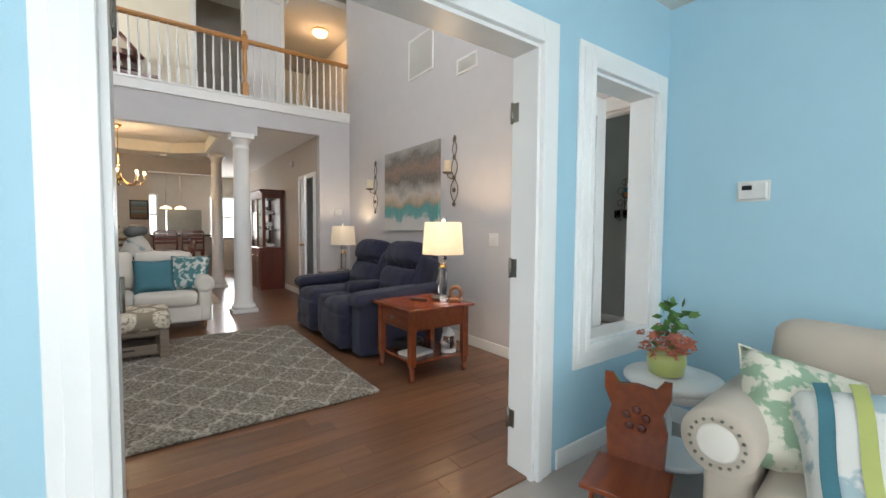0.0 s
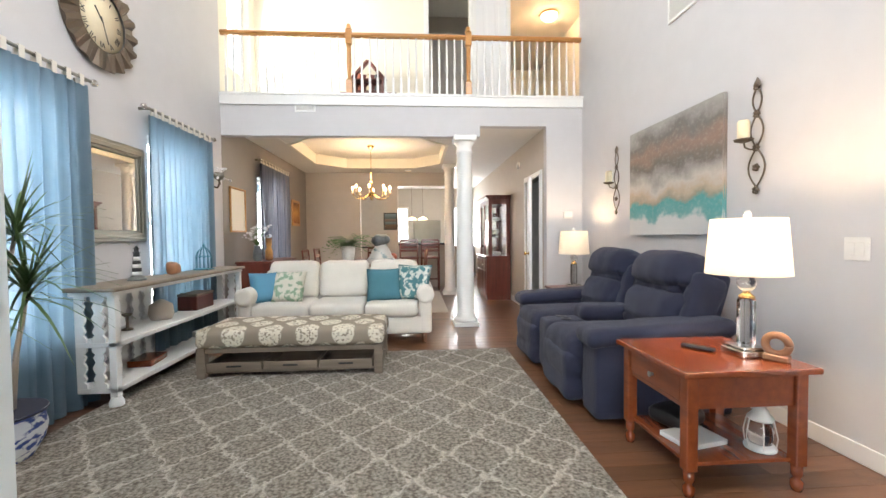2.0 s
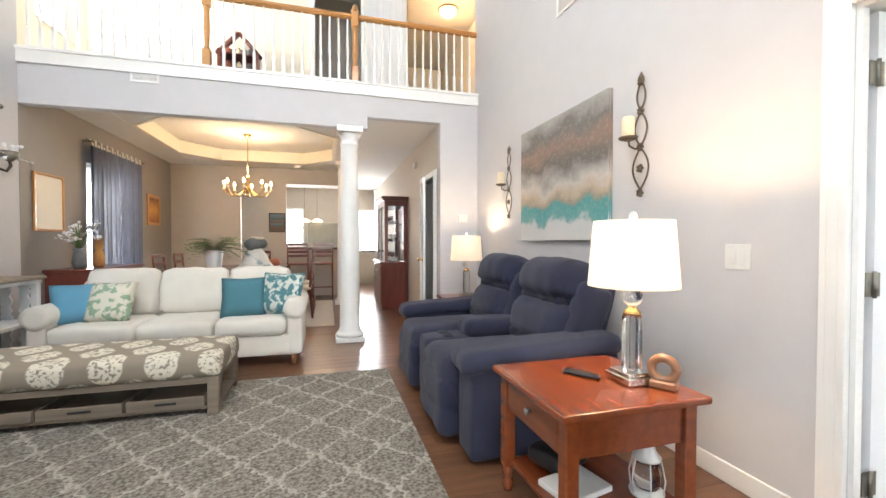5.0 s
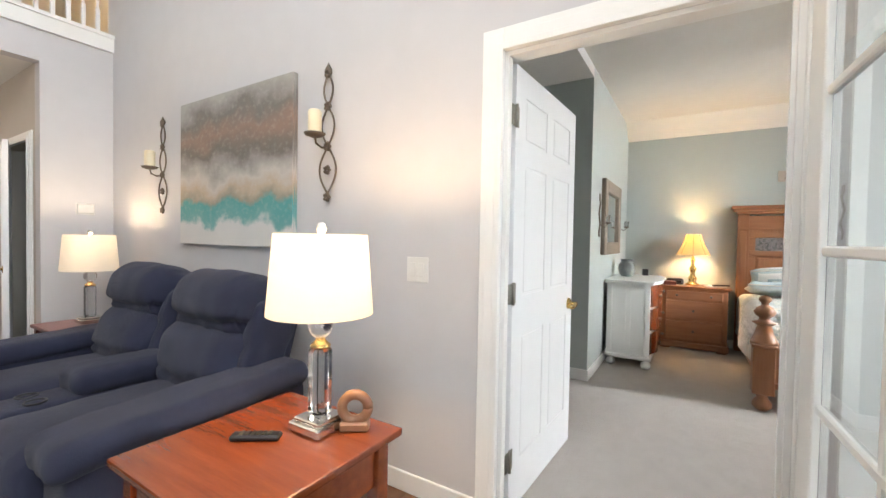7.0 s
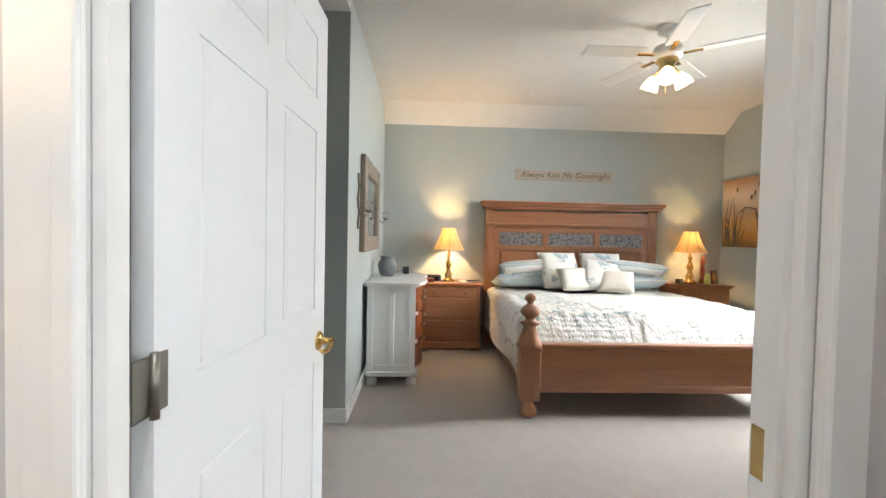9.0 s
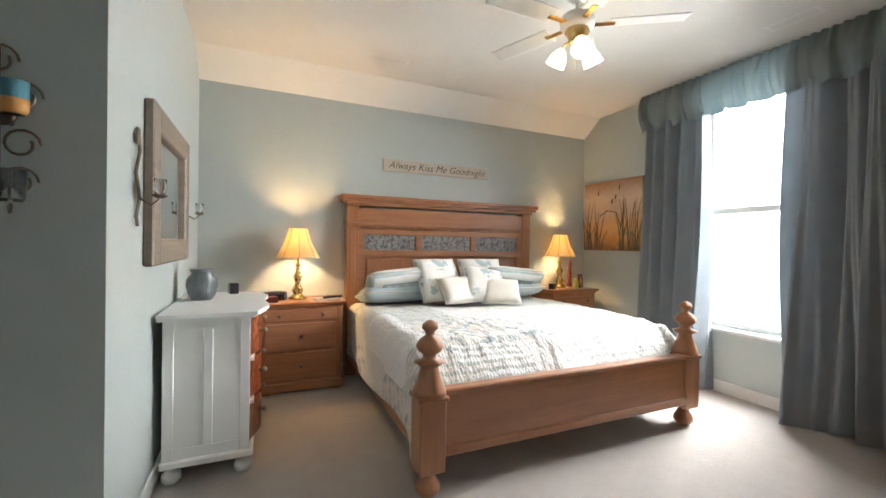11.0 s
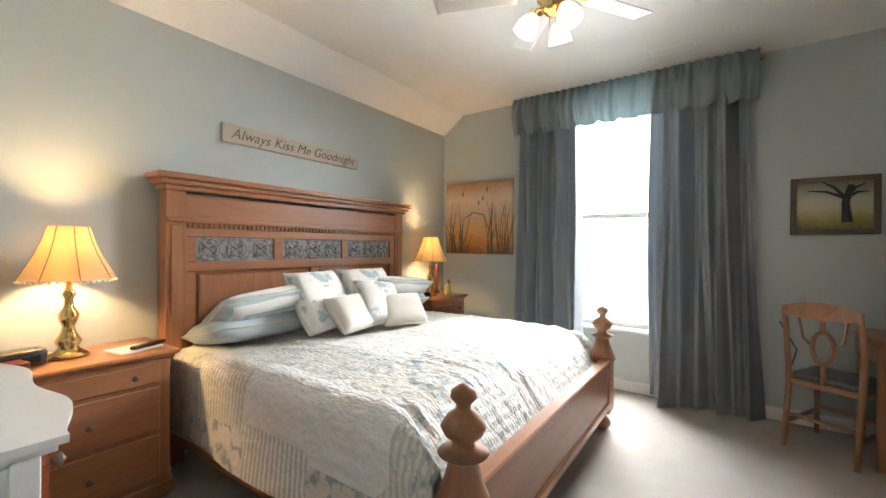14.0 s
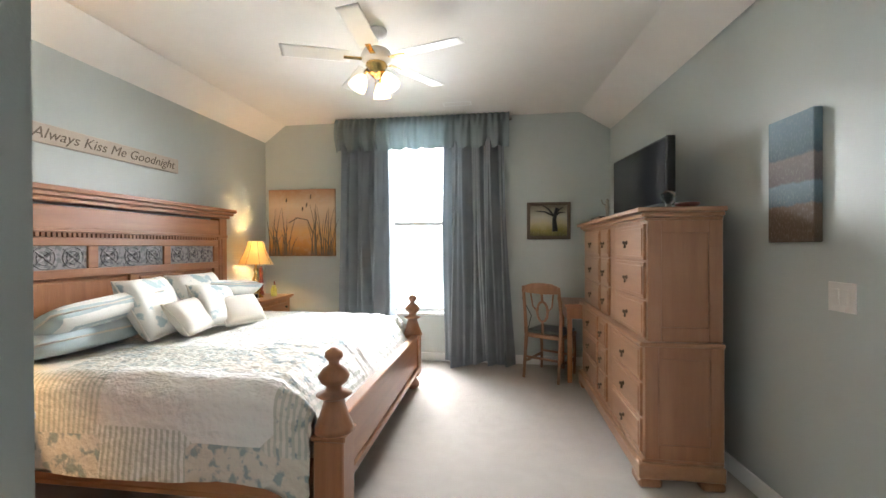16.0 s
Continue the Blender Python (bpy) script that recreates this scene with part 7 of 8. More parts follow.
def nightstand(at, label, w=0.66, d=0.40, h=0.75):
    """Front towards -x."""
    ob = thing("nightstand", label, "nightstand", at, group="pine nightstands")
    part("body", B(0, d, -w / 2, w / 2, 0.08, h - 0.04, bev=0.004), "pine", ob)
    part("top", boxes((-0.035, d, -w / 2 - 0.035, w / 2 + 0.035, h - 0.022, h), (-0.018, d, -w / 2 - 0.018, w / 2 + 0.018, h - 0.04, h - 0.0225), bev=0.007), "pine_y", ob)
    part("plinth", boxes((-0.02, d, -w / 2 - 0.02, w / 2 + 0.02, 0.02, 0.09), bev=0.008), "pine_y", ob)
    for s in (-1, 1):
        part("foot", B(0.0, 0.08, s * (w / 2 - 0.05) - 0.05, s * (w / 2 - 0.05) + 0.05, 0, 0.03, bev=0.004), "pine", ob)
    for z0, z1, n in ((0.115, 0.335, 1), (0.355, 0.575, 1), (0.595, 0.69, 2)):
        dr = part("drawer", B(-0.016, -0.0005, -w / 2 + 0.05, w / 2 - 0.05, z0, z1, bev=0.005), "pine_y", ob)
        for k in range(n):
            yy = 0 if n == 1 else (k - 0.5) * 0.34
            part("drawer_knob", turned(lathe([(0.007, 0), (0.007, 0.01), (0.015, 0.018), (0.012, 0.026), (0.001, 0.028)], 12), pose(-0.016, yy, (z0 + z1) / 2, 0, -90, 0)), "iron", dr, "dark round knob")
    return ob


nightstand((6.92, 2.00, 0), "honey pine nightstand with three drawers beside the bed")
nightstand((6.93, -0.90, 0), "honey pine nightstand on the window side of the bed", 0.60, 0.39, 0.77)
ar = thing("alarm_clock", "black clock radio on the nightstand", "clock", (7.06, 2.20, 0.752), 8)
part("body", puffy(bmesh.new(), -0.05, 0.05, -0.09, 0.09, 0, 0.075, 0.02), "black", ar)
part("display", B(-0.0525, -0.0505, -0.06, 0.06, 0.02, 0.05), "screen", ar)
single("notepad", B(-0.07, 0.07, -0.10, 0.10, 0, 0.012, bev=0.002), "plate", "white notepad on the nightstand", "notepad", (7.03, 1.79, 0.752), 12)
single("tv_remote", B(-0.018, 0.018, -0.09, 0.09, 0, 0.018, bev=0.005), "black", "black remote on the notepad", "remote", (7.0, 1.74, 0.765), 25)
single("book", B(-0.09, 0.09, -0.065, 0.065, 0, 0.045, bev=0.003), "cherry_dark", "dark red book on the nightstand", "book", (7.0, 2.26, 0.797 - 0.045), 10)
single("cube_clock", B(-0.03, 0.03, -0.03, 0.03, 0, 0.06, bev=0.004), "black", "small black cube clock on the nightstand", "clock", (7.02, -0.66, 0.772), 20)
wf = thing("wooden_figurine", "tall dark carved wooden figurine by the lamp", "figurine", (7.20, -1.06, 0.772))
part("body", lathe([(0.03, 0), (0.032, 0.02), (0.018, 0.06), (0.026, 0.14), (0.018, 0.22), (0.024, 0.27), (0.012, 0.32), (0.001, 0.33)], 14), "cherry_dark", wf)
pf = thing("photo_frame", "small dark photo frame on the nightstand", "photo frame", (7.04, -1.10, 0.772), -60)
part("frame", turned(boxes((-0.06, -0.045, -0.008, 0.008, 0, 0.16), (0.045, 0.06, -0.008, 0.008, 0, 0.16), (-0.045, 0.045, -0.0085, 0.008, 0, 0.015), (-0.045, 0.045, -0.0085, 0.008, 0.145, 0.16)), pose(0, 0, 0, -8)), "cherry_dark", pf)
part("picture", turned(B(-0.045, 0.045, -0.004, 0.006, 0.015, 0.145), pose(0, 0, 0, -8)), "amber_art", pf)
single("glass_jar", lathe([(0.03, 0), (0.033, 0.01), (0.033, 0.08), (0.02, 0.1), (0.024, 0.12)], 16), "lime_pot", "small green glass jar on the nightstand", "jar", (7.0, -0.98, 0.772))

# sign
sg = thing("wall_sign", "cream wooden wall sign with dark script lettering", "sign")
sg.matrix_basis = pose(HX, 0.62, 2.03, 0, 0, -90)
part("board", B(-0.60, 0.60, -0.022, -0.001, -0.062, 0.062, bev=0.003), "beige", sg, "weathered cream board")
tx = label_text("lettering", "Always Kiss Me Goodnight", 0.098, pose(0, -0.024, 0.0, 90, 0, 0), sg, "iron")
tx.data.shear = 0.35
tx.data.space_character = 1.02

# white dresser with serpentine top and wooden drawers
wd = thing("white_dresser", "white painted dresser with wooden serpentine drawer fronts", "dresser", (5.80, MY - 0.46, 0))
DW, DD, DHt = 0.88, 0.42, 0.87


def serp(x):
    return -0.035 * math.sin(math.pi * (x + 0.03) / (DW + 0.06)) ** 2 + 0.02 * math.cos(4 * math.pi * x / DW)


bm = bmesh.new()
n = 40
for z0, z1, o in ((DHt - 0.035, DHt - 0.018, 0.0), (DHt - 0.018, DHt, 0.015)):
    lo, hi = [], []
    ol = [(-0.03 - o, DD + 0.02), *[(-0.03 - o + (DW + 0.06 + 2 * o) * k / n, serp(DW * k / n) - 0.02 - o) for k in range(n + 1)], (DW + 0.03 + o, DD + 0.02)]
    lo = [bm.verts.new((x, yy, z0)) for x, yy in ol]
    hi = [bm.verts.new((x, yy, z1)) for x, yy in ol]
    bm.faces.new(hi)
    bm.faces.new(lo[::-1])
    for k in range(len(ol)):
        j = (k + 1) % len(ol)
        bm.faces.new((lo[k], lo[j], hi[j], hi[k]))
part("top", bm, "white", wd, "serpentine white top")
for x0, x1 in ((0.0, 0.02), (DW - 0.02, DW)):
    part("side_panel", B(x0 + 0.004, x1 - 0.004, 0.02, DD, 0.12, DHt - 0.035), "white", wd)
    for y0, y1 in ((0.02, 0.07), (0.195, 0.24), (DD - 0.05, DD)):
        part("side_stile", B(x0, x1, y0, y1, 0.12, DHt - 0.035, bev=0.003), "white", wd)
    for z0, z1 in ((0.12, 0.18), (DHt - 0.09, DHt - 0.035)):
        part("side_rail", B(x0 - 0.0004, x1 + 0.0004, 0.07, DD - 0.05, z0, z1), "white", wd)
part("back", B(0.02, DW - 0.02, DD - 0.015, DD - 0.001, 0.12, DHt - 0.035), "white", wd)
part("skirt", boxes((-0.02, DW + 0.02, 0.0, DD + 0.01, 0.085, 0.125), bev=0.008), "white", wd)
for k in range(3):
    z0, z1 = 0.14 + k * 0.235, 0.14 + k * 0.235 + 0.215
    bm = bmesh.new()
    lo = [bm.verts.new((0.03 + (DW - 0.06) * q / 24, serp(DW * q / 24), z0)) for q in range(25)]
    hi = [bm.verts.new((v.co.x, v.co.y, z1)) for v in lo]
    lo2 = [bm.verts.new((v.co.x, 0.05, z0)) for v in lo]
    hi2 = [bm.verts.new((v.co.x, 0.05, z1)) for v in lo]
    for q in range(24):
        bm.faces.new((lo[q], lo[q + 1], hi[q + 1], hi[q]))
        bm.faces.new((hi[q], hi[q + 1], hi2[q + 1], hi2[q]))
        bm.faces.new((lo[q], lo[q + 1], lo2[q + 1], lo2[q]))
    for q in (0, 24):
        bm.faces.new((lo[q], hi[q], hi2[q], lo2[q]))
    dr = part("drawer", bm, "cherry", wd, "warm brown wooden drawer front")
    for q in (0.22, 0.66):
        part("drawer_knob", turned(lathe([(0.008, 0), (0.018, 0.02), (0.001, 0.03)], 12), pose(q, serp(q), (z0 + z1) / 2, 90)), "pewter", dr)
    part("divider", B(0.02, DW - 0.02, 0.0, 0.05, z1 + 0.002, z1 + 0.018), "white", wd)
for x in (0.03, DW - 0.03):
    for yy in (0.05, DD - 0.04):
        part("bun_foot", lathe([(0.03, 0), (0.045, 0.02), (0.045, 0.05), (0.025, 0.07), (0.035, 0.086)], 16, (x, yy, 0)), "white", wd)
pt = thing("stone_pot", "mottled grey stoneware pot on the white dresser", "vase", (6.34, MY - 0.15, DHt))
part("body", lathe([(0.055, 0), (0.075, 0.03), (0.09, 0.09), (0.085, 0.13), (0.06, 0.165), (0.062, 0.175), (0.072, 0.19), (0.066, 0.192), (0.05, 0.17)], 28), "stone", pt)
single("black_box", B(-0.035, 0.035, -0.03, 0.03, 0, 0.075, bev=0.005), "black", "small black speaker on the white dresser", "speaker", (6.62, MY - 0.31, DHt), 15)

# framed mirror on the bedroom's side wall, candle arms
bmr = thing("bedroom_mirror", "wide dark wooden framed mirror", "mirror")
bmr.matrix_basis = pose(6.07, MY, 1.50)
part("mirror_glass", B(-0.36, 0.36, -0.02, -0.004, -0.26, 0.26), "mirror", bmr)
part("frame", boxes((-0.48, -0.35, -0.045, -0.001, -0.38, 0.38), (0.35, 0.48, -0.045, -0.001, -0.38, 0.38), (-0.35, 0.35, -0.0445, -0.001, -0.38, -0.25), (-0.35, 0.35, -0.0445, -0.001, 0.25, 0.38), bev=0.008), "grey_wood", bmr, "wide weathered brown frame")
for x in (5.46, 6.68):
    sc = thing("candle_sconce_small", "small scrolled iron candle holder on the wall", "sconce", group="bedroom wall candle holders")
    sc.matrix_basis = pose(x, MY, 1.42)
    part("scroll", tube([(0, -0.01, 0.28), (0.03, -0.012, 0.20), (-0.03, -0.012, 0.10), (0.03, -0.012, 0.0), (-0.02, -0.012, -0.08), (0, -0.012, -0.12)], 0.007, 6), "iron", sc)
    part("arm", tube([(0, -0.012, 0.0), (0, -0.06, -0.03), (0, -0.09, 0.0)], 0.005, 6), "iron", sc)
    part("cup", lathe([(0.015, 0), (0.03, 0.01), (0.03, 0.015)], 14, (0, -0.09, 0)), "iron", sc)
    part("votive", lathe([(0.018, 0.015), (0.024, 0.04), (0.026, 0.08)], 14, (0, -0.09, 0)), "glass", sc, "clear glass votive")
    part("leaf", B(-0.025, 0.025, -0.016, -0.008, 0.22, 0.29, bev=0.006), "iron", sc)
by = thing("votive_sconce", "scrolled iron wall sconce with teal and clear glass votives", "sconce")
by.matrix_basis = pose(AX, 3.07, 1.60, 0, 0, -90)
part("spine", tube([(0, -0.012, 0.24), (0, -0.012, -0.24)], 0.006, 6), "iron", by)
part("backplate", turned(lathe([(0.045, 0), (0.045, 0.006), (0.02, 0.012)], 16), pose(0, 0, 0.04, 90)), "iron", by)
for cx, cz, r in ((0.0, 0.20, 0.05), (-0.055, 0.09, 0.055), (0.055, 0.09, 0.055), (0.055, -0.06, 0.05), (-0.055, -0.06, 0.05), (-0.05, -0.18, 0.05), (0.05, -0.18, 0.05)):
    part("scroll", tube([(cx + r * (1 - 0.03 * k) * math.cos(k * 0.45), -0.014, cz + r * (1 - 0.03 * k) * math.sin(k * 0.45)) for k in range(16)], 0.0045, 6), "iron", by)
for cx, cz, mt, lb in ((0.06, 0.02, "aqua", "teal and amber glass votive"), (0.055, -0.25, "glass", "clear glass votive"), (-0.06, -0.25, "glass", "clear glass votive")):
    a = part("arm", tube([(cx * 0.5, -0.014, cz - 0.01), (cx * 0.8, -0.05, cz - 0.03), (cx, -0.07, cz - 0.005)], 0.005, 6), "iron", by)
    v = part("votive", lathe([(0.026, 0.0), (0.034, 0.012), (0.036, 0.10), (0.030, 0.10), (0.028, 0.01)], 18, (cx, -0.07, cz)), mt, a, lb)
    if mt == "aqua":
        part("amber_band", lathe([(0.0275, 0.0), (0.0352, 0.012), (0.0362, 0.045), (0.034, 0.045)], 18, (cx, -0.07, cz)), "oak", a)

# tall double chest
cb = thing("chest_of_drawers", "tall pale maple double chest with many drawers", "chest", (3.315, -0.75, 0))
CL, CDp = 1.67, 0.42
part("plinth", boxes((0, CDp + 0.02, -0.02, CL + 0.02, 0.05, 0.13), (0, CDp, 0.0, CL, 0.13, 0.15), bev=0.006), "maple_y", cb)
for yy in (-0.02, CL - 0.12):
    for x in (0.0, CDp - 0.10):
        part("bracket_foot", B(x, x + 0.12, yy, yy + 0.14, 0, 0.05, bev=0.012), "maple", cb)
part("lower_case", B(0, CDp - 0.02, 0.015, CL - 0.015, 0.15, 0.765), "maple", cb)
part("waist_moulding", boxes((0, CDp + 0.012, -0.012, CL + 0.012, 0.765, 0.79), bev=0.006), "maple_y", cb)
part("upper_case", B(0, CDp - 0.04, 0.03, CL - 0.03, 0.79, 1.455), "maple", cb)
part("cornice", boxes((-0.0, CDp - 0.02, 0.01, CL - 0.01, 1.455, 1.475), (-0.0, CDp + 0.0, -0.01, CL + 0.01, 1.475, 1.498), (-0.0, CDp + 0.03, -0.035, CL + 0.035, 1.498, 1.525), bev=0.006), "maple_y", cb)
for yy, xw, z0, z1, e in ((CL - 0.03, CDp - 0.04, 0.79, 1.455, 1), (CL - 0.015, CDp - 0.02, 0.15, 0.765, 1), (0.03, CDp - 0.04, 0.79, 1.455, -1), (0.015, CDp - 0.02, 0.15, 0.765, -1)):
    a, b = (yy, yy + 0.012) if e > 0 else (yy - 0.012, yy)
    part("side_frame", boxes((0, 0.07, a, b, z0, z1), (xw - 0.07, xw, a, b, z0, z1), (0.07, xw - 0.07, a, b, z0, z0 + 0.08), (0.07, xw - 0.07, a, b, z1 - 0.07, z1), bev=0.003), "maple", cb, "frame-and-panel side")


def chest_drawer(y0, y1, z0, z1, xf):
    d = part("drawer", boxes((xf - 0.004, xf + 0.014, y0, y1, z0, z1), (xf + 0.0135, xf + 0.018, y0 + 0.02, y1 - 0.02, z0 + 0.02, z1 - 0.02), bev=0.004), "maple_y", cb)
    part("drawer_knob", turned(lathe([(0.013, 0), (0.013, 0.004), (0.006, 0.008), (0.006, 0.016), (0.013, 0.022), (0.001, 0.028)], 12), pose(xf + 0.018, (y0 + y1) / 2, (z0 + z1) / 2, 0, 90, 0)), "iron", d, "dark iron knob")
    part("pull_drop", tube([(xf + 0.03, (y0 + y1) / 2, (z0 + z1) / 2 - 0.004), (xf + 0.032, (y0 + y1) / 2, (z0 + z1) / 2 - 0.034)], [0.004, 0.007], 6), "iron", d)


for z0, z1, xf, zs in ((0.80, 1.445, CDp - 0.04, 3), (0.16, 0.755, CDp - 0.02, 3)):
    hh = (z1 - z0) / zs
    for k in range(zs):
        a, b = z0 + k * hh + 0.006, z0 + (k + 1) * hh - 0.006
        chest_drawer(CL - 0.62, CL - 0.05, a, b, xf)
        chest_drawer(0.05, 0.62, a, b, xf)
        chest_drawer(0.65, 0.89, a, b, xf)

tv = thing("television", "flat black television on the chest", "television", (3.50, 0.20, 1.525), -96)
part("stand", B(-0.16, 0.16, -0.09, 0.09, 0, 0.012, bev=0.004), "black", tv)
part("neck", B(-0.04, 0.04, -0.015, 0.02, 0.012, 0.06), "black", tv)
part("casing", B(-0.42, 0.42, -0.02, 0.035, 0.04, 0.47, bev=0.006), "black", tv)
part("screen", B(-0.405, 0.405, 0.0352, 0.037, 0.06, 0.455), "screen", tv, "dark glossy screen")
tv.matrix_basis = pose(3.50, 0.20, 1.525, 0, 0, -84)
single("media_box", B(-0.12, 0.12, -0.16, 0.16, 0, 0.04, bev=0.004), "black", "slim black media box on the chest", "media player", (3.56, -0.42, 1.525))
fgm = lathe([(0.03, 0), (0.03, 0.008), (0.012, 0.012), (0.016, 0.06), (0.02, 0.09), (0.012, 0.115), (0.016, 0.13), (0.014, 0.15), (0.001, 0.16)], 12)
tube([(0, 0, 0.095), (0.04, 0, 0.12), (0.05, 0.01, 0.15)], 0.006, 5, fgm)
single("golfer_statuette", fgm, "pewter", "small bronze trophy statuette on the media box", "statuette", (3.58, -0.40, 1.565))
gb = thing("globe_ornament", "small glass globe ornament on a stand", "ornament", (3.52, 0.72, 1.525))
part("stand", lathe([(0.04, 0), (0.04, 0.01), (0.015, 0.02), (0.02, 0.035)], 16), "pewter", gb)
b2 = bmesh.new()
bmesh.ops.create_icosphere(b2, subdivisions=3, radius=0.042, matrix=Matrix.Translation((0, 0, 0.075)))
part("globe", b2, "glass", gb)
single("trinket_dish", lathe([(0.03, 0), (0.06, 0.015), (0.065, 0.03), (0.058, 0.028), (0.03, 0.012)], 20), "cherry_dark", "dark red trinket dish on the chest", "dish", (3.47, 0.84, 1.525))

# desk and chair in the corner
dk = thing("writing_desk", "small honey wood writing desk in the corner", "desk", (3.30, -1.30, 0))
part("top", B(0, 0.58, 0, 0.55, 0.73, 0.76, bev=0.005), "pine_y", dk)
part("apron", B(0.02, 0.56, 0.02, 0.53, 0.62, 0.73), "pine", dk)
for x in (0.03, 0.51):
    for yy in (0.02, 0.49):
        part("leg", B(x, x + 0.045, yy, yy + 0.045, 0, 0.62, bev=0.004), "pine", dk)
dc = thing("desk_chair", "pale wooden chair with oval splat and cushioned seat", "chair", (3.98, -1.02, 0), -30)
part("seat_frame", B(-0.20, 0.20, -0.20, 0.20, 0.40, 0.44, bev=0.008), "maple", dc)
part("seat_pad", puffy(bmesh.new(), -0.19, 0.19, -0.19, 0.17, 0.44, 0.475, 0.016, 0, 5), "stone", dc, "grey padded seat")
for x in (-0.18, 0.18):
    part("front_leg", tube([(x, -0.17, 0.4), (x, -0.185, 0.2), (x, -0.175, 0)], [0.018, 0.016, 0.014], 8), "maple", dc)
    part("back_leg", tube([(x, 0.25, 0), (x, 0.19, 0.42), (x * 1.05, 0.20, 0.65), (x * 1.02, 0.25, 0.92)], [0.016, 0.02, 0.018, 0.016], 8), "maple", dc)
bm = bmesh.new()
fr = [(-0.20, 0.86), (-0.19, 0.92), (-0.10, 0.95), (0, 0.955), (0.10, 0.95), (0.19, 0.92), (0.20, 0.86), (0.10, 0.85), (0.0, 0.845), (-0.10, 0.85)]
a = [bm.verts.new((x, 0.235 - 0.03 * math.cos(x * 7), z)) for x, z in fr]
b = [bm.verts.new((x, 0.262 - 0.03 * math.cos(x * 7), z)) for x, z in fr]
bm.faces.new(a)
bm.faces.new(b[::-1])
for k in range(len(fr)):
    j = (k + 1) % len(fr)
    bm.faces.new((a[k], a[j], b[j], b[k]))
part("crest_rail", bm, "maple", dc)
sp = bmesh.new()
tube([(0.055 * math.sin(k * 0.5236), 0.205, 0.67 + 0.10 * math.cos(k * 0.5236)) for k in range(13)], 0.013, 8, sp)
tube([(0, 0.208, 0.77), (0, 0.22, 0.86)], 0.014, 6, sp)
tube([(0, 0.203, 0.57), (0, 0.20, 0.44)], 0.014, 6, sp)
for s in (-1, 1):
    tube([(s * 0.055, 0.206, 0.67), (s * 0.10, 0.208, 0.72), (s * 0.12, 0.22, 0.86)], 0.008, 6, sp)
part("splat", sp, "maple", dc, "open oval splat")
part("stretcher", boxes((-0.17, 0.17, -0.19, -0.17, 0.18, 0.20), (-0.17, 0.17, 0.215, 0.235, 0.2, 0.22), (-0.19, -0.17, -0.17, 0.21, 0.15, 0.17), (0.17, 0.19, -0.17, 0.21, 0.15, 0.17)), "maple", dc)

# bedroom drapes and valance (hang from a rod below the ceiling)
dp = thing("window_drapes", "slate blue full-length drapes with gathered valance", "curtain")
dp.matrix_basis = pose(5.38, WY, 2.72, 0, 0, 180)
rod(dp, 1.92, 0.0, -0.10, 0.010)


def drape(w0, w1, shift, h, seed, side):
    """Heavy panel: w0 wide at the top, w1 at the hem, the hem swept by shift; deep folds bunch at the window side."""
    rg = random.Random(seed)
    bm = bmesh.new()
    n, rows, waves = 150, 26, [(rg.uniform(2.2, 3.4), rg.uniform(0, 6), 0.040), (rg.uniform(5, 7), rg.uniform(0, 6), 0.036), (rg.uniform(10, 13), rg.uniform(0, 6), 0.016), (rg.uniform(19, 24), rg.uniform(0, 6), 0.005)]
    grids = []
    for off in (0.0, 0.003):
        g = []
        for j in range(rows + 1):
            q = j / rows
            w = w0 + (w1 - w0) * q ** 1.6
            row = []
            for i in range(n + 1):
                u = i / n
                tight = u if side > 0 else 1 - u
                d = 0.0
                for f, p, a in waves:
                    d += a * math.sin(6.28319 * f * (u + 0.22 * tight * tight) + p + 0.9 * q * math.sin(2 * p) + 0.5 * math.sin(3.5 * q + p))
                d *= 0.85 + 0.95 * q * (0.6 + 0.4 * tight)
                x = (u - 0.5) * w + shift * q ** 1.8 + 0.35 * d
                z = -h * q + (0.02 * math.sin(9 * u + seed) if j == rows else 0)
                row.append(bm.verts.new((x, d + off - 0.05 * q * q, z)))
            g.append(row)
        grids.append(g)
        for j in range(rows):
            for i in range(n):
                bm.faces.new((g[j][i], g[j][i + 1], g[j + 1][i + 1], g[j + 1][i])).smooth = True
    return bm


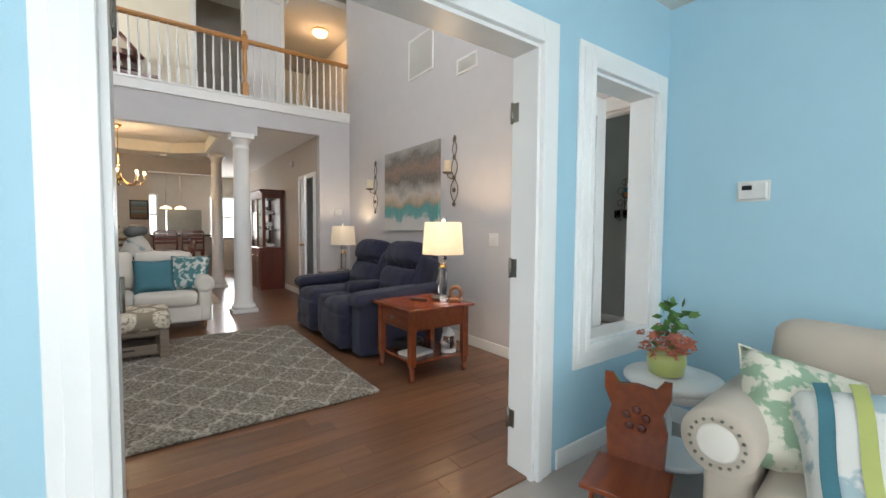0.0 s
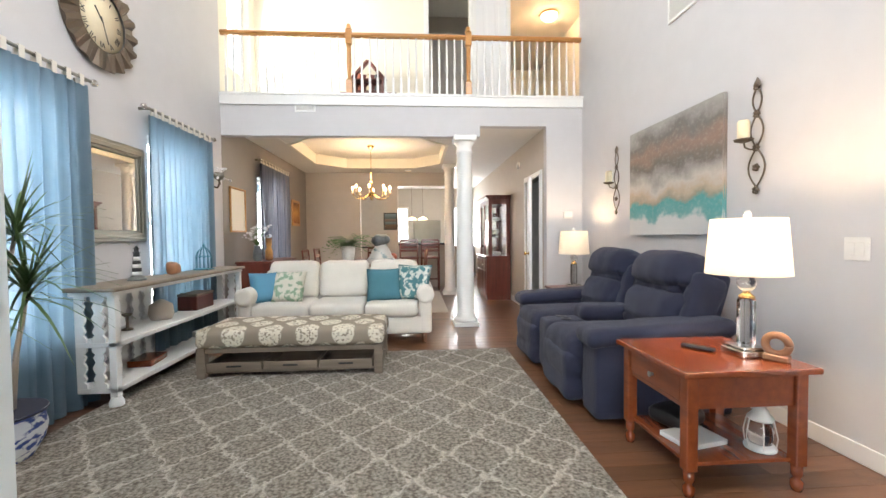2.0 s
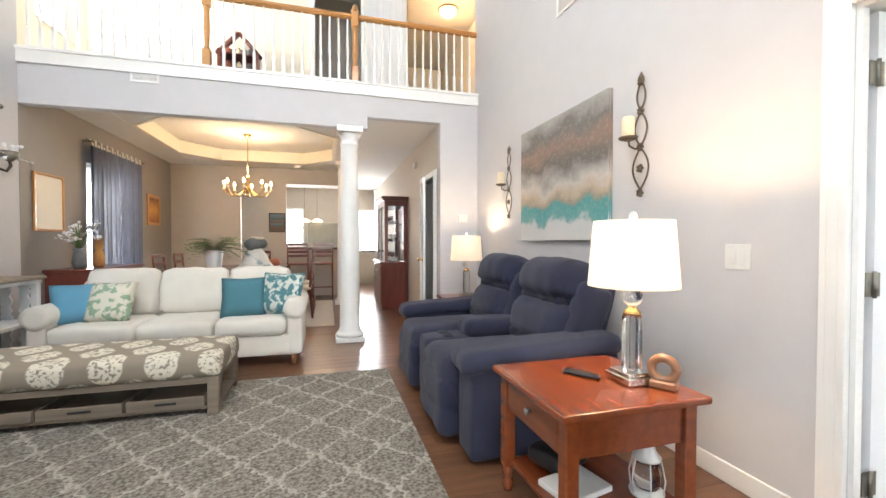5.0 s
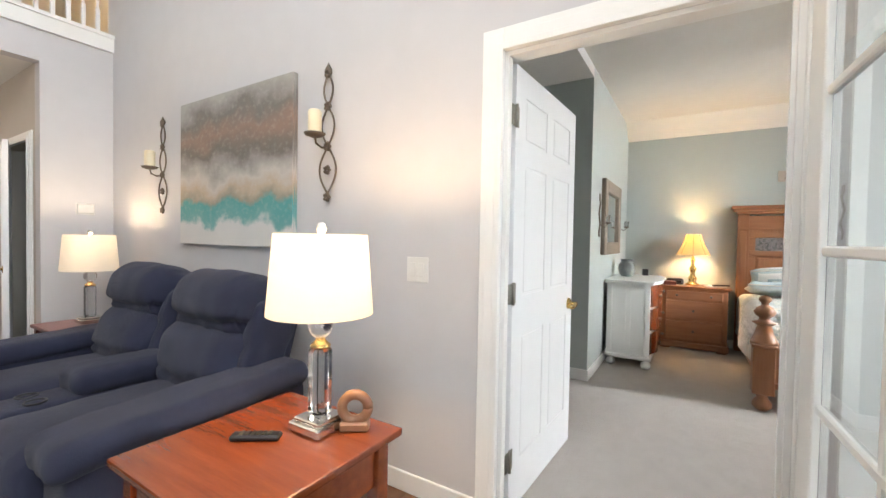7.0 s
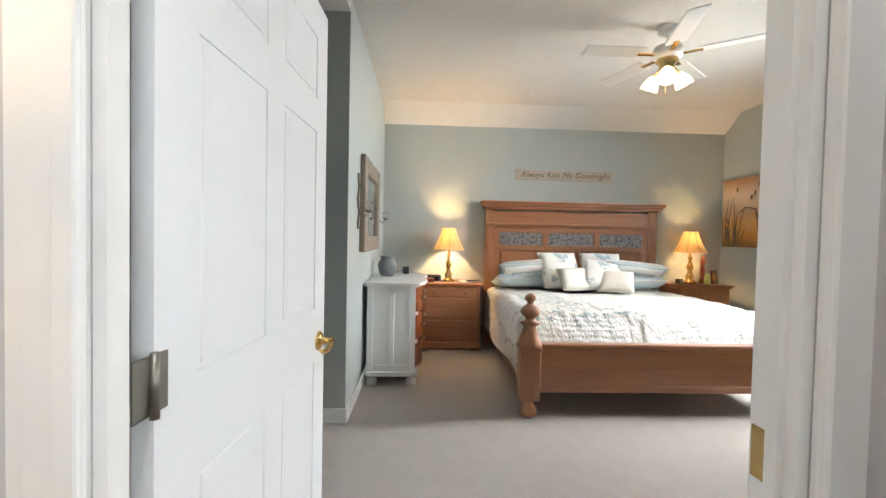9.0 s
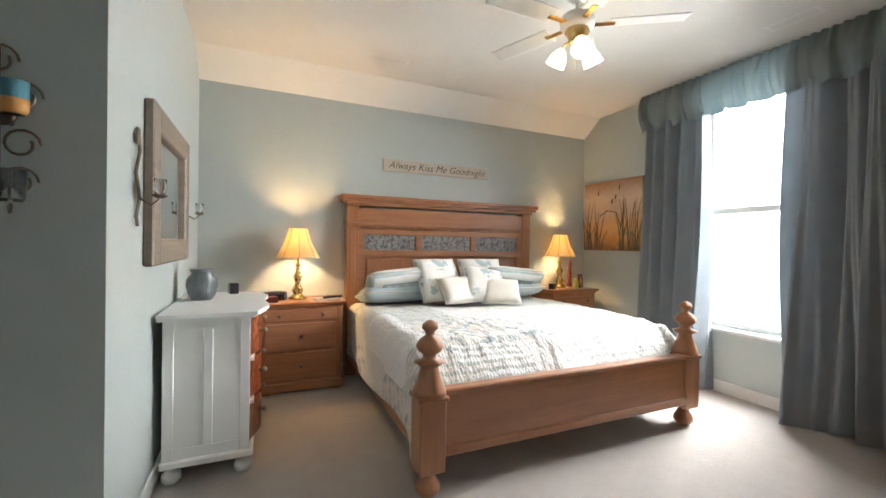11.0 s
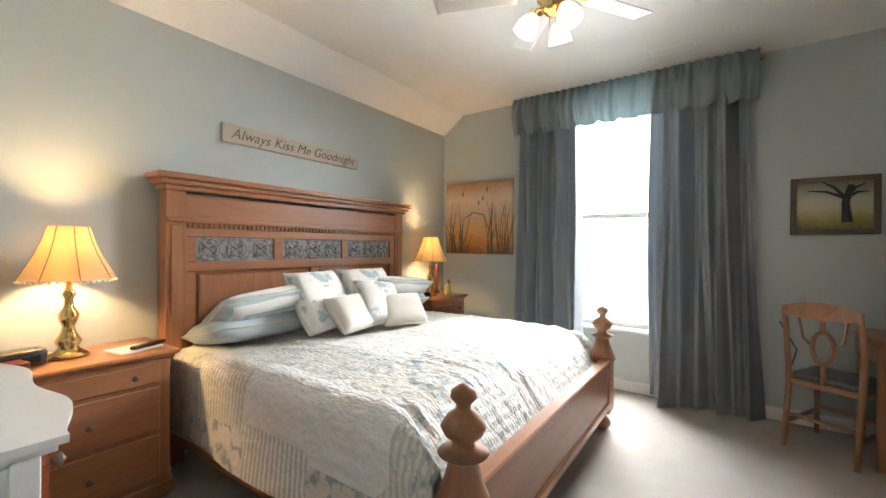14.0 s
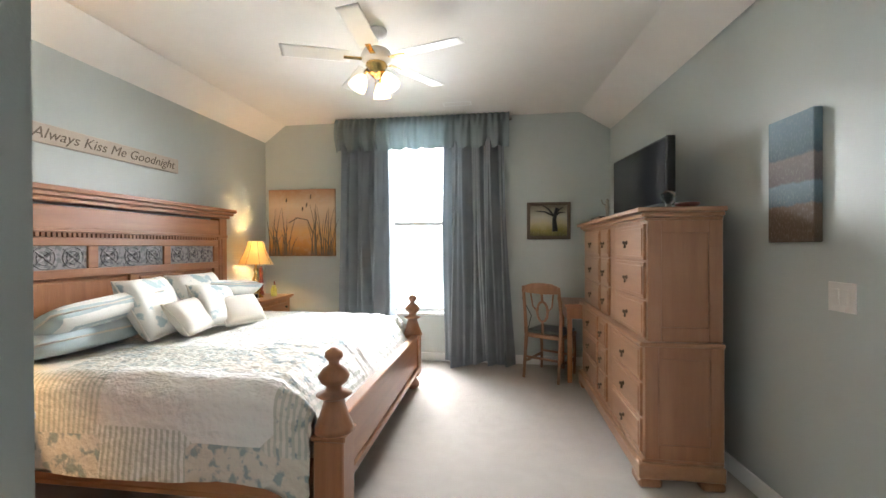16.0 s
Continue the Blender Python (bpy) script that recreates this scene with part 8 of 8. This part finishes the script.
# seen from inside, +x here is towards the chest, -x towards the bed
part("panel", turned(drape(0.54, 0.66, 0.03, 2.66, 3, 1), pose(-0.64, -0.10, -0.03)), "teal_cloth", dp, "slate blue drape")
part("panel", turned(drape(0.66, 0.78, 0.03, 2.67, 8, -1), pose(0.60, -0.10, -0.03)), "teal_cloth", dp, "slate blue drape")
val = bmesh.new()
rows, n = 12, 330
rgv = random.Random(5)
ph = [rgv.uniform(0, 6.28) for _ in range(6)]
for off in (0.0, 0.003):
    g = []
    for j in range(rows + 1):
        q = j / rows
        row = []
        for i in range(n + 1):
            u = i / n
            gather = 0.016 * math.sin(6.28319 * 31 * u + ph[0] + 2 * math.sin(9 * u)) * math.exp(-3.2 * q)
            fold = q ** 0.7 * (0.030 * math.sin(6.28319 * 11 * u + ph[1] + 1.6 * math.sin(7 * u + ph[2])) + 0.014 * math.sin(6.28319 * 23 * u + ph[3] + q))
            puff = 0.065 * math.sin(math.pi * min(1.0, q * 1.08)) ** 0.8
            hem = 0.010 * math.sin(6.28319 * 11 * u + ph[4]) * (q > 0.9)
            row.append(val.verts.new(((u - 0.5) * 1.98, off + gather + fold - puff, 0.045 - 0.37 * q + hem)))
        g.append(row)
    for j in range(rows):
        for i in range(n):
            val.faces.new((g[j][i], g[j][i + 1], g[j + 1][i + 1], g[j + 1][i])).smooth = True
part("valance", turned(val, pose(0, -0.135, 0.02)), "valance", dp, "gathered grey-green valance")

# ceiling fan
fn = thing("ceiling_fan", "white ceiling fan with brass fittings and lit glass shades", "ceiling fan", (5.33, 0.57, 0))
part("canopy", lathe([(0.07, 2.79), (0.068, 2.765), (0.04, 2.74), (0.012, 2.73)], 24), "white", fn)
part("downrod", lathe([(0.012, 2.73), (0.012, 2.66)], 12), "white", fn)
part("motor", lathe([(0.04, 2.665), (0.09, 2.65), (0.105, 2.62), (0.10, 2.585), (0.07, 2.565)], 28), "white", fn)
part("switch_housing", lathe([(0.07, 2.565), (0.075, 2.55), (0.05, 2.52), (0.055, 2.50), (0.03, 2.475), (0.005, 2.465)], 24), "brass", fn, "polished brass housing")
for k in range(5):
    a = k * 72 + 20
    m = pose(0, 0, 2.60, 0, 0, a)
    bl = part("blade", turned(turned(puffy(bmesh.new(), 0.18, 0.62, -0.065, 0.065, -0.004, 0.004, 0.0035, 0, 5), pose(0, 0, 0, 10)), m), "white", fn)
    part("blade_iron", turned(boxes((0.08, 0.22, -0.018, 0.018, -0.012, -0.005), bev=0.002), m), "brass", bl)
for k in range(3):
    a = radians(k * 120 + 30)
    c = Vector((0.09 * math.cos(a), 0.09 * math.sin(a), 2.47))
    ar_ = part("light_arm", tube([(0.03 * math.cos(a), 0.03 * math.sin(a), 2.50), (c.x * 0.8, c.y * 0.8, 2.50), c], 0.008, 6), "brass", fn)
    part("glass_shade", turned(lathe([(0.022, 0.0), (0.04, -0.025), (0.055, -0.06), (0.062, -0.10), (0.058, -0.10), (0.05, -0.06), (0.018, -0.002)], 18), Matrix.Translation(c) @ pose(0, 0, 0, 0, 0, math.degrees(a)) @ pose(0, 0, 0, 0, -28, 0)), "frosted", ar_, "glowing frosted tulip shade")
part("pull_chain", tube([(0.01, 0, 2.465), (0.012, 0, 2.33)], 0.002, 5), "brass", fn)
cbl = thing("power_cable", "thin dark cable hanging by the desk", "cable")
part("cable", tube([(4.25, WY + 0.02, 0.75), (4.15, WY + 0.03, 0.55), (4.2, WY + 0.03, 0.35), (4.12, WY + 0.02, 0.3)], 0.005, 6), "black", cbl)

# ---- floors in pieces ----
fl0 = structure("floor", B(LX, 3.0, SY1 - 0.08, 13.7, -0.12, -0.013), "black", "dark walnut plank floor")
pm = bmesh.new()
box(pm, 0, 1, 0, 0.124, -0.012, 0.0, bev=0.0012)
plank = bpy.data.meshes.new("plank")
pm.to_mesh(plank)
pm.free()
plank.materials.append(M["plank"])
rng = random.Random(3)
rest = bmesh.new()
for r in range(96):
    y0 = SY1 + 0.001 + r * 0.125
    if y0 > 13.5:
        break
    edge = 2.985 if y0 < E1 + 0.0 and y0 > E0 else (RX if y0 < NY else HR)
    x = LX - rng.uniform(0, 1.1)
    while x < edge:
        ln = rng.uniform(0.9, 1.35)
        a, b = max(x, LX), min(x + ln, edge)
        x += ln
        if b - a < 0.02:
            continue
        if y0 < 9.6:
            o = new("plank", plank)
            o.parent = fl0
            o.location, o.scale = (a, y0, 0), (b - a - 0.0012, 1, 1)
        else:
            box(rest, a, b - 0.001, y0, y0 + 0.124, -0.012, 0)
tagged(part("far_planks", rest, "plank", fl0), kind="stuff")
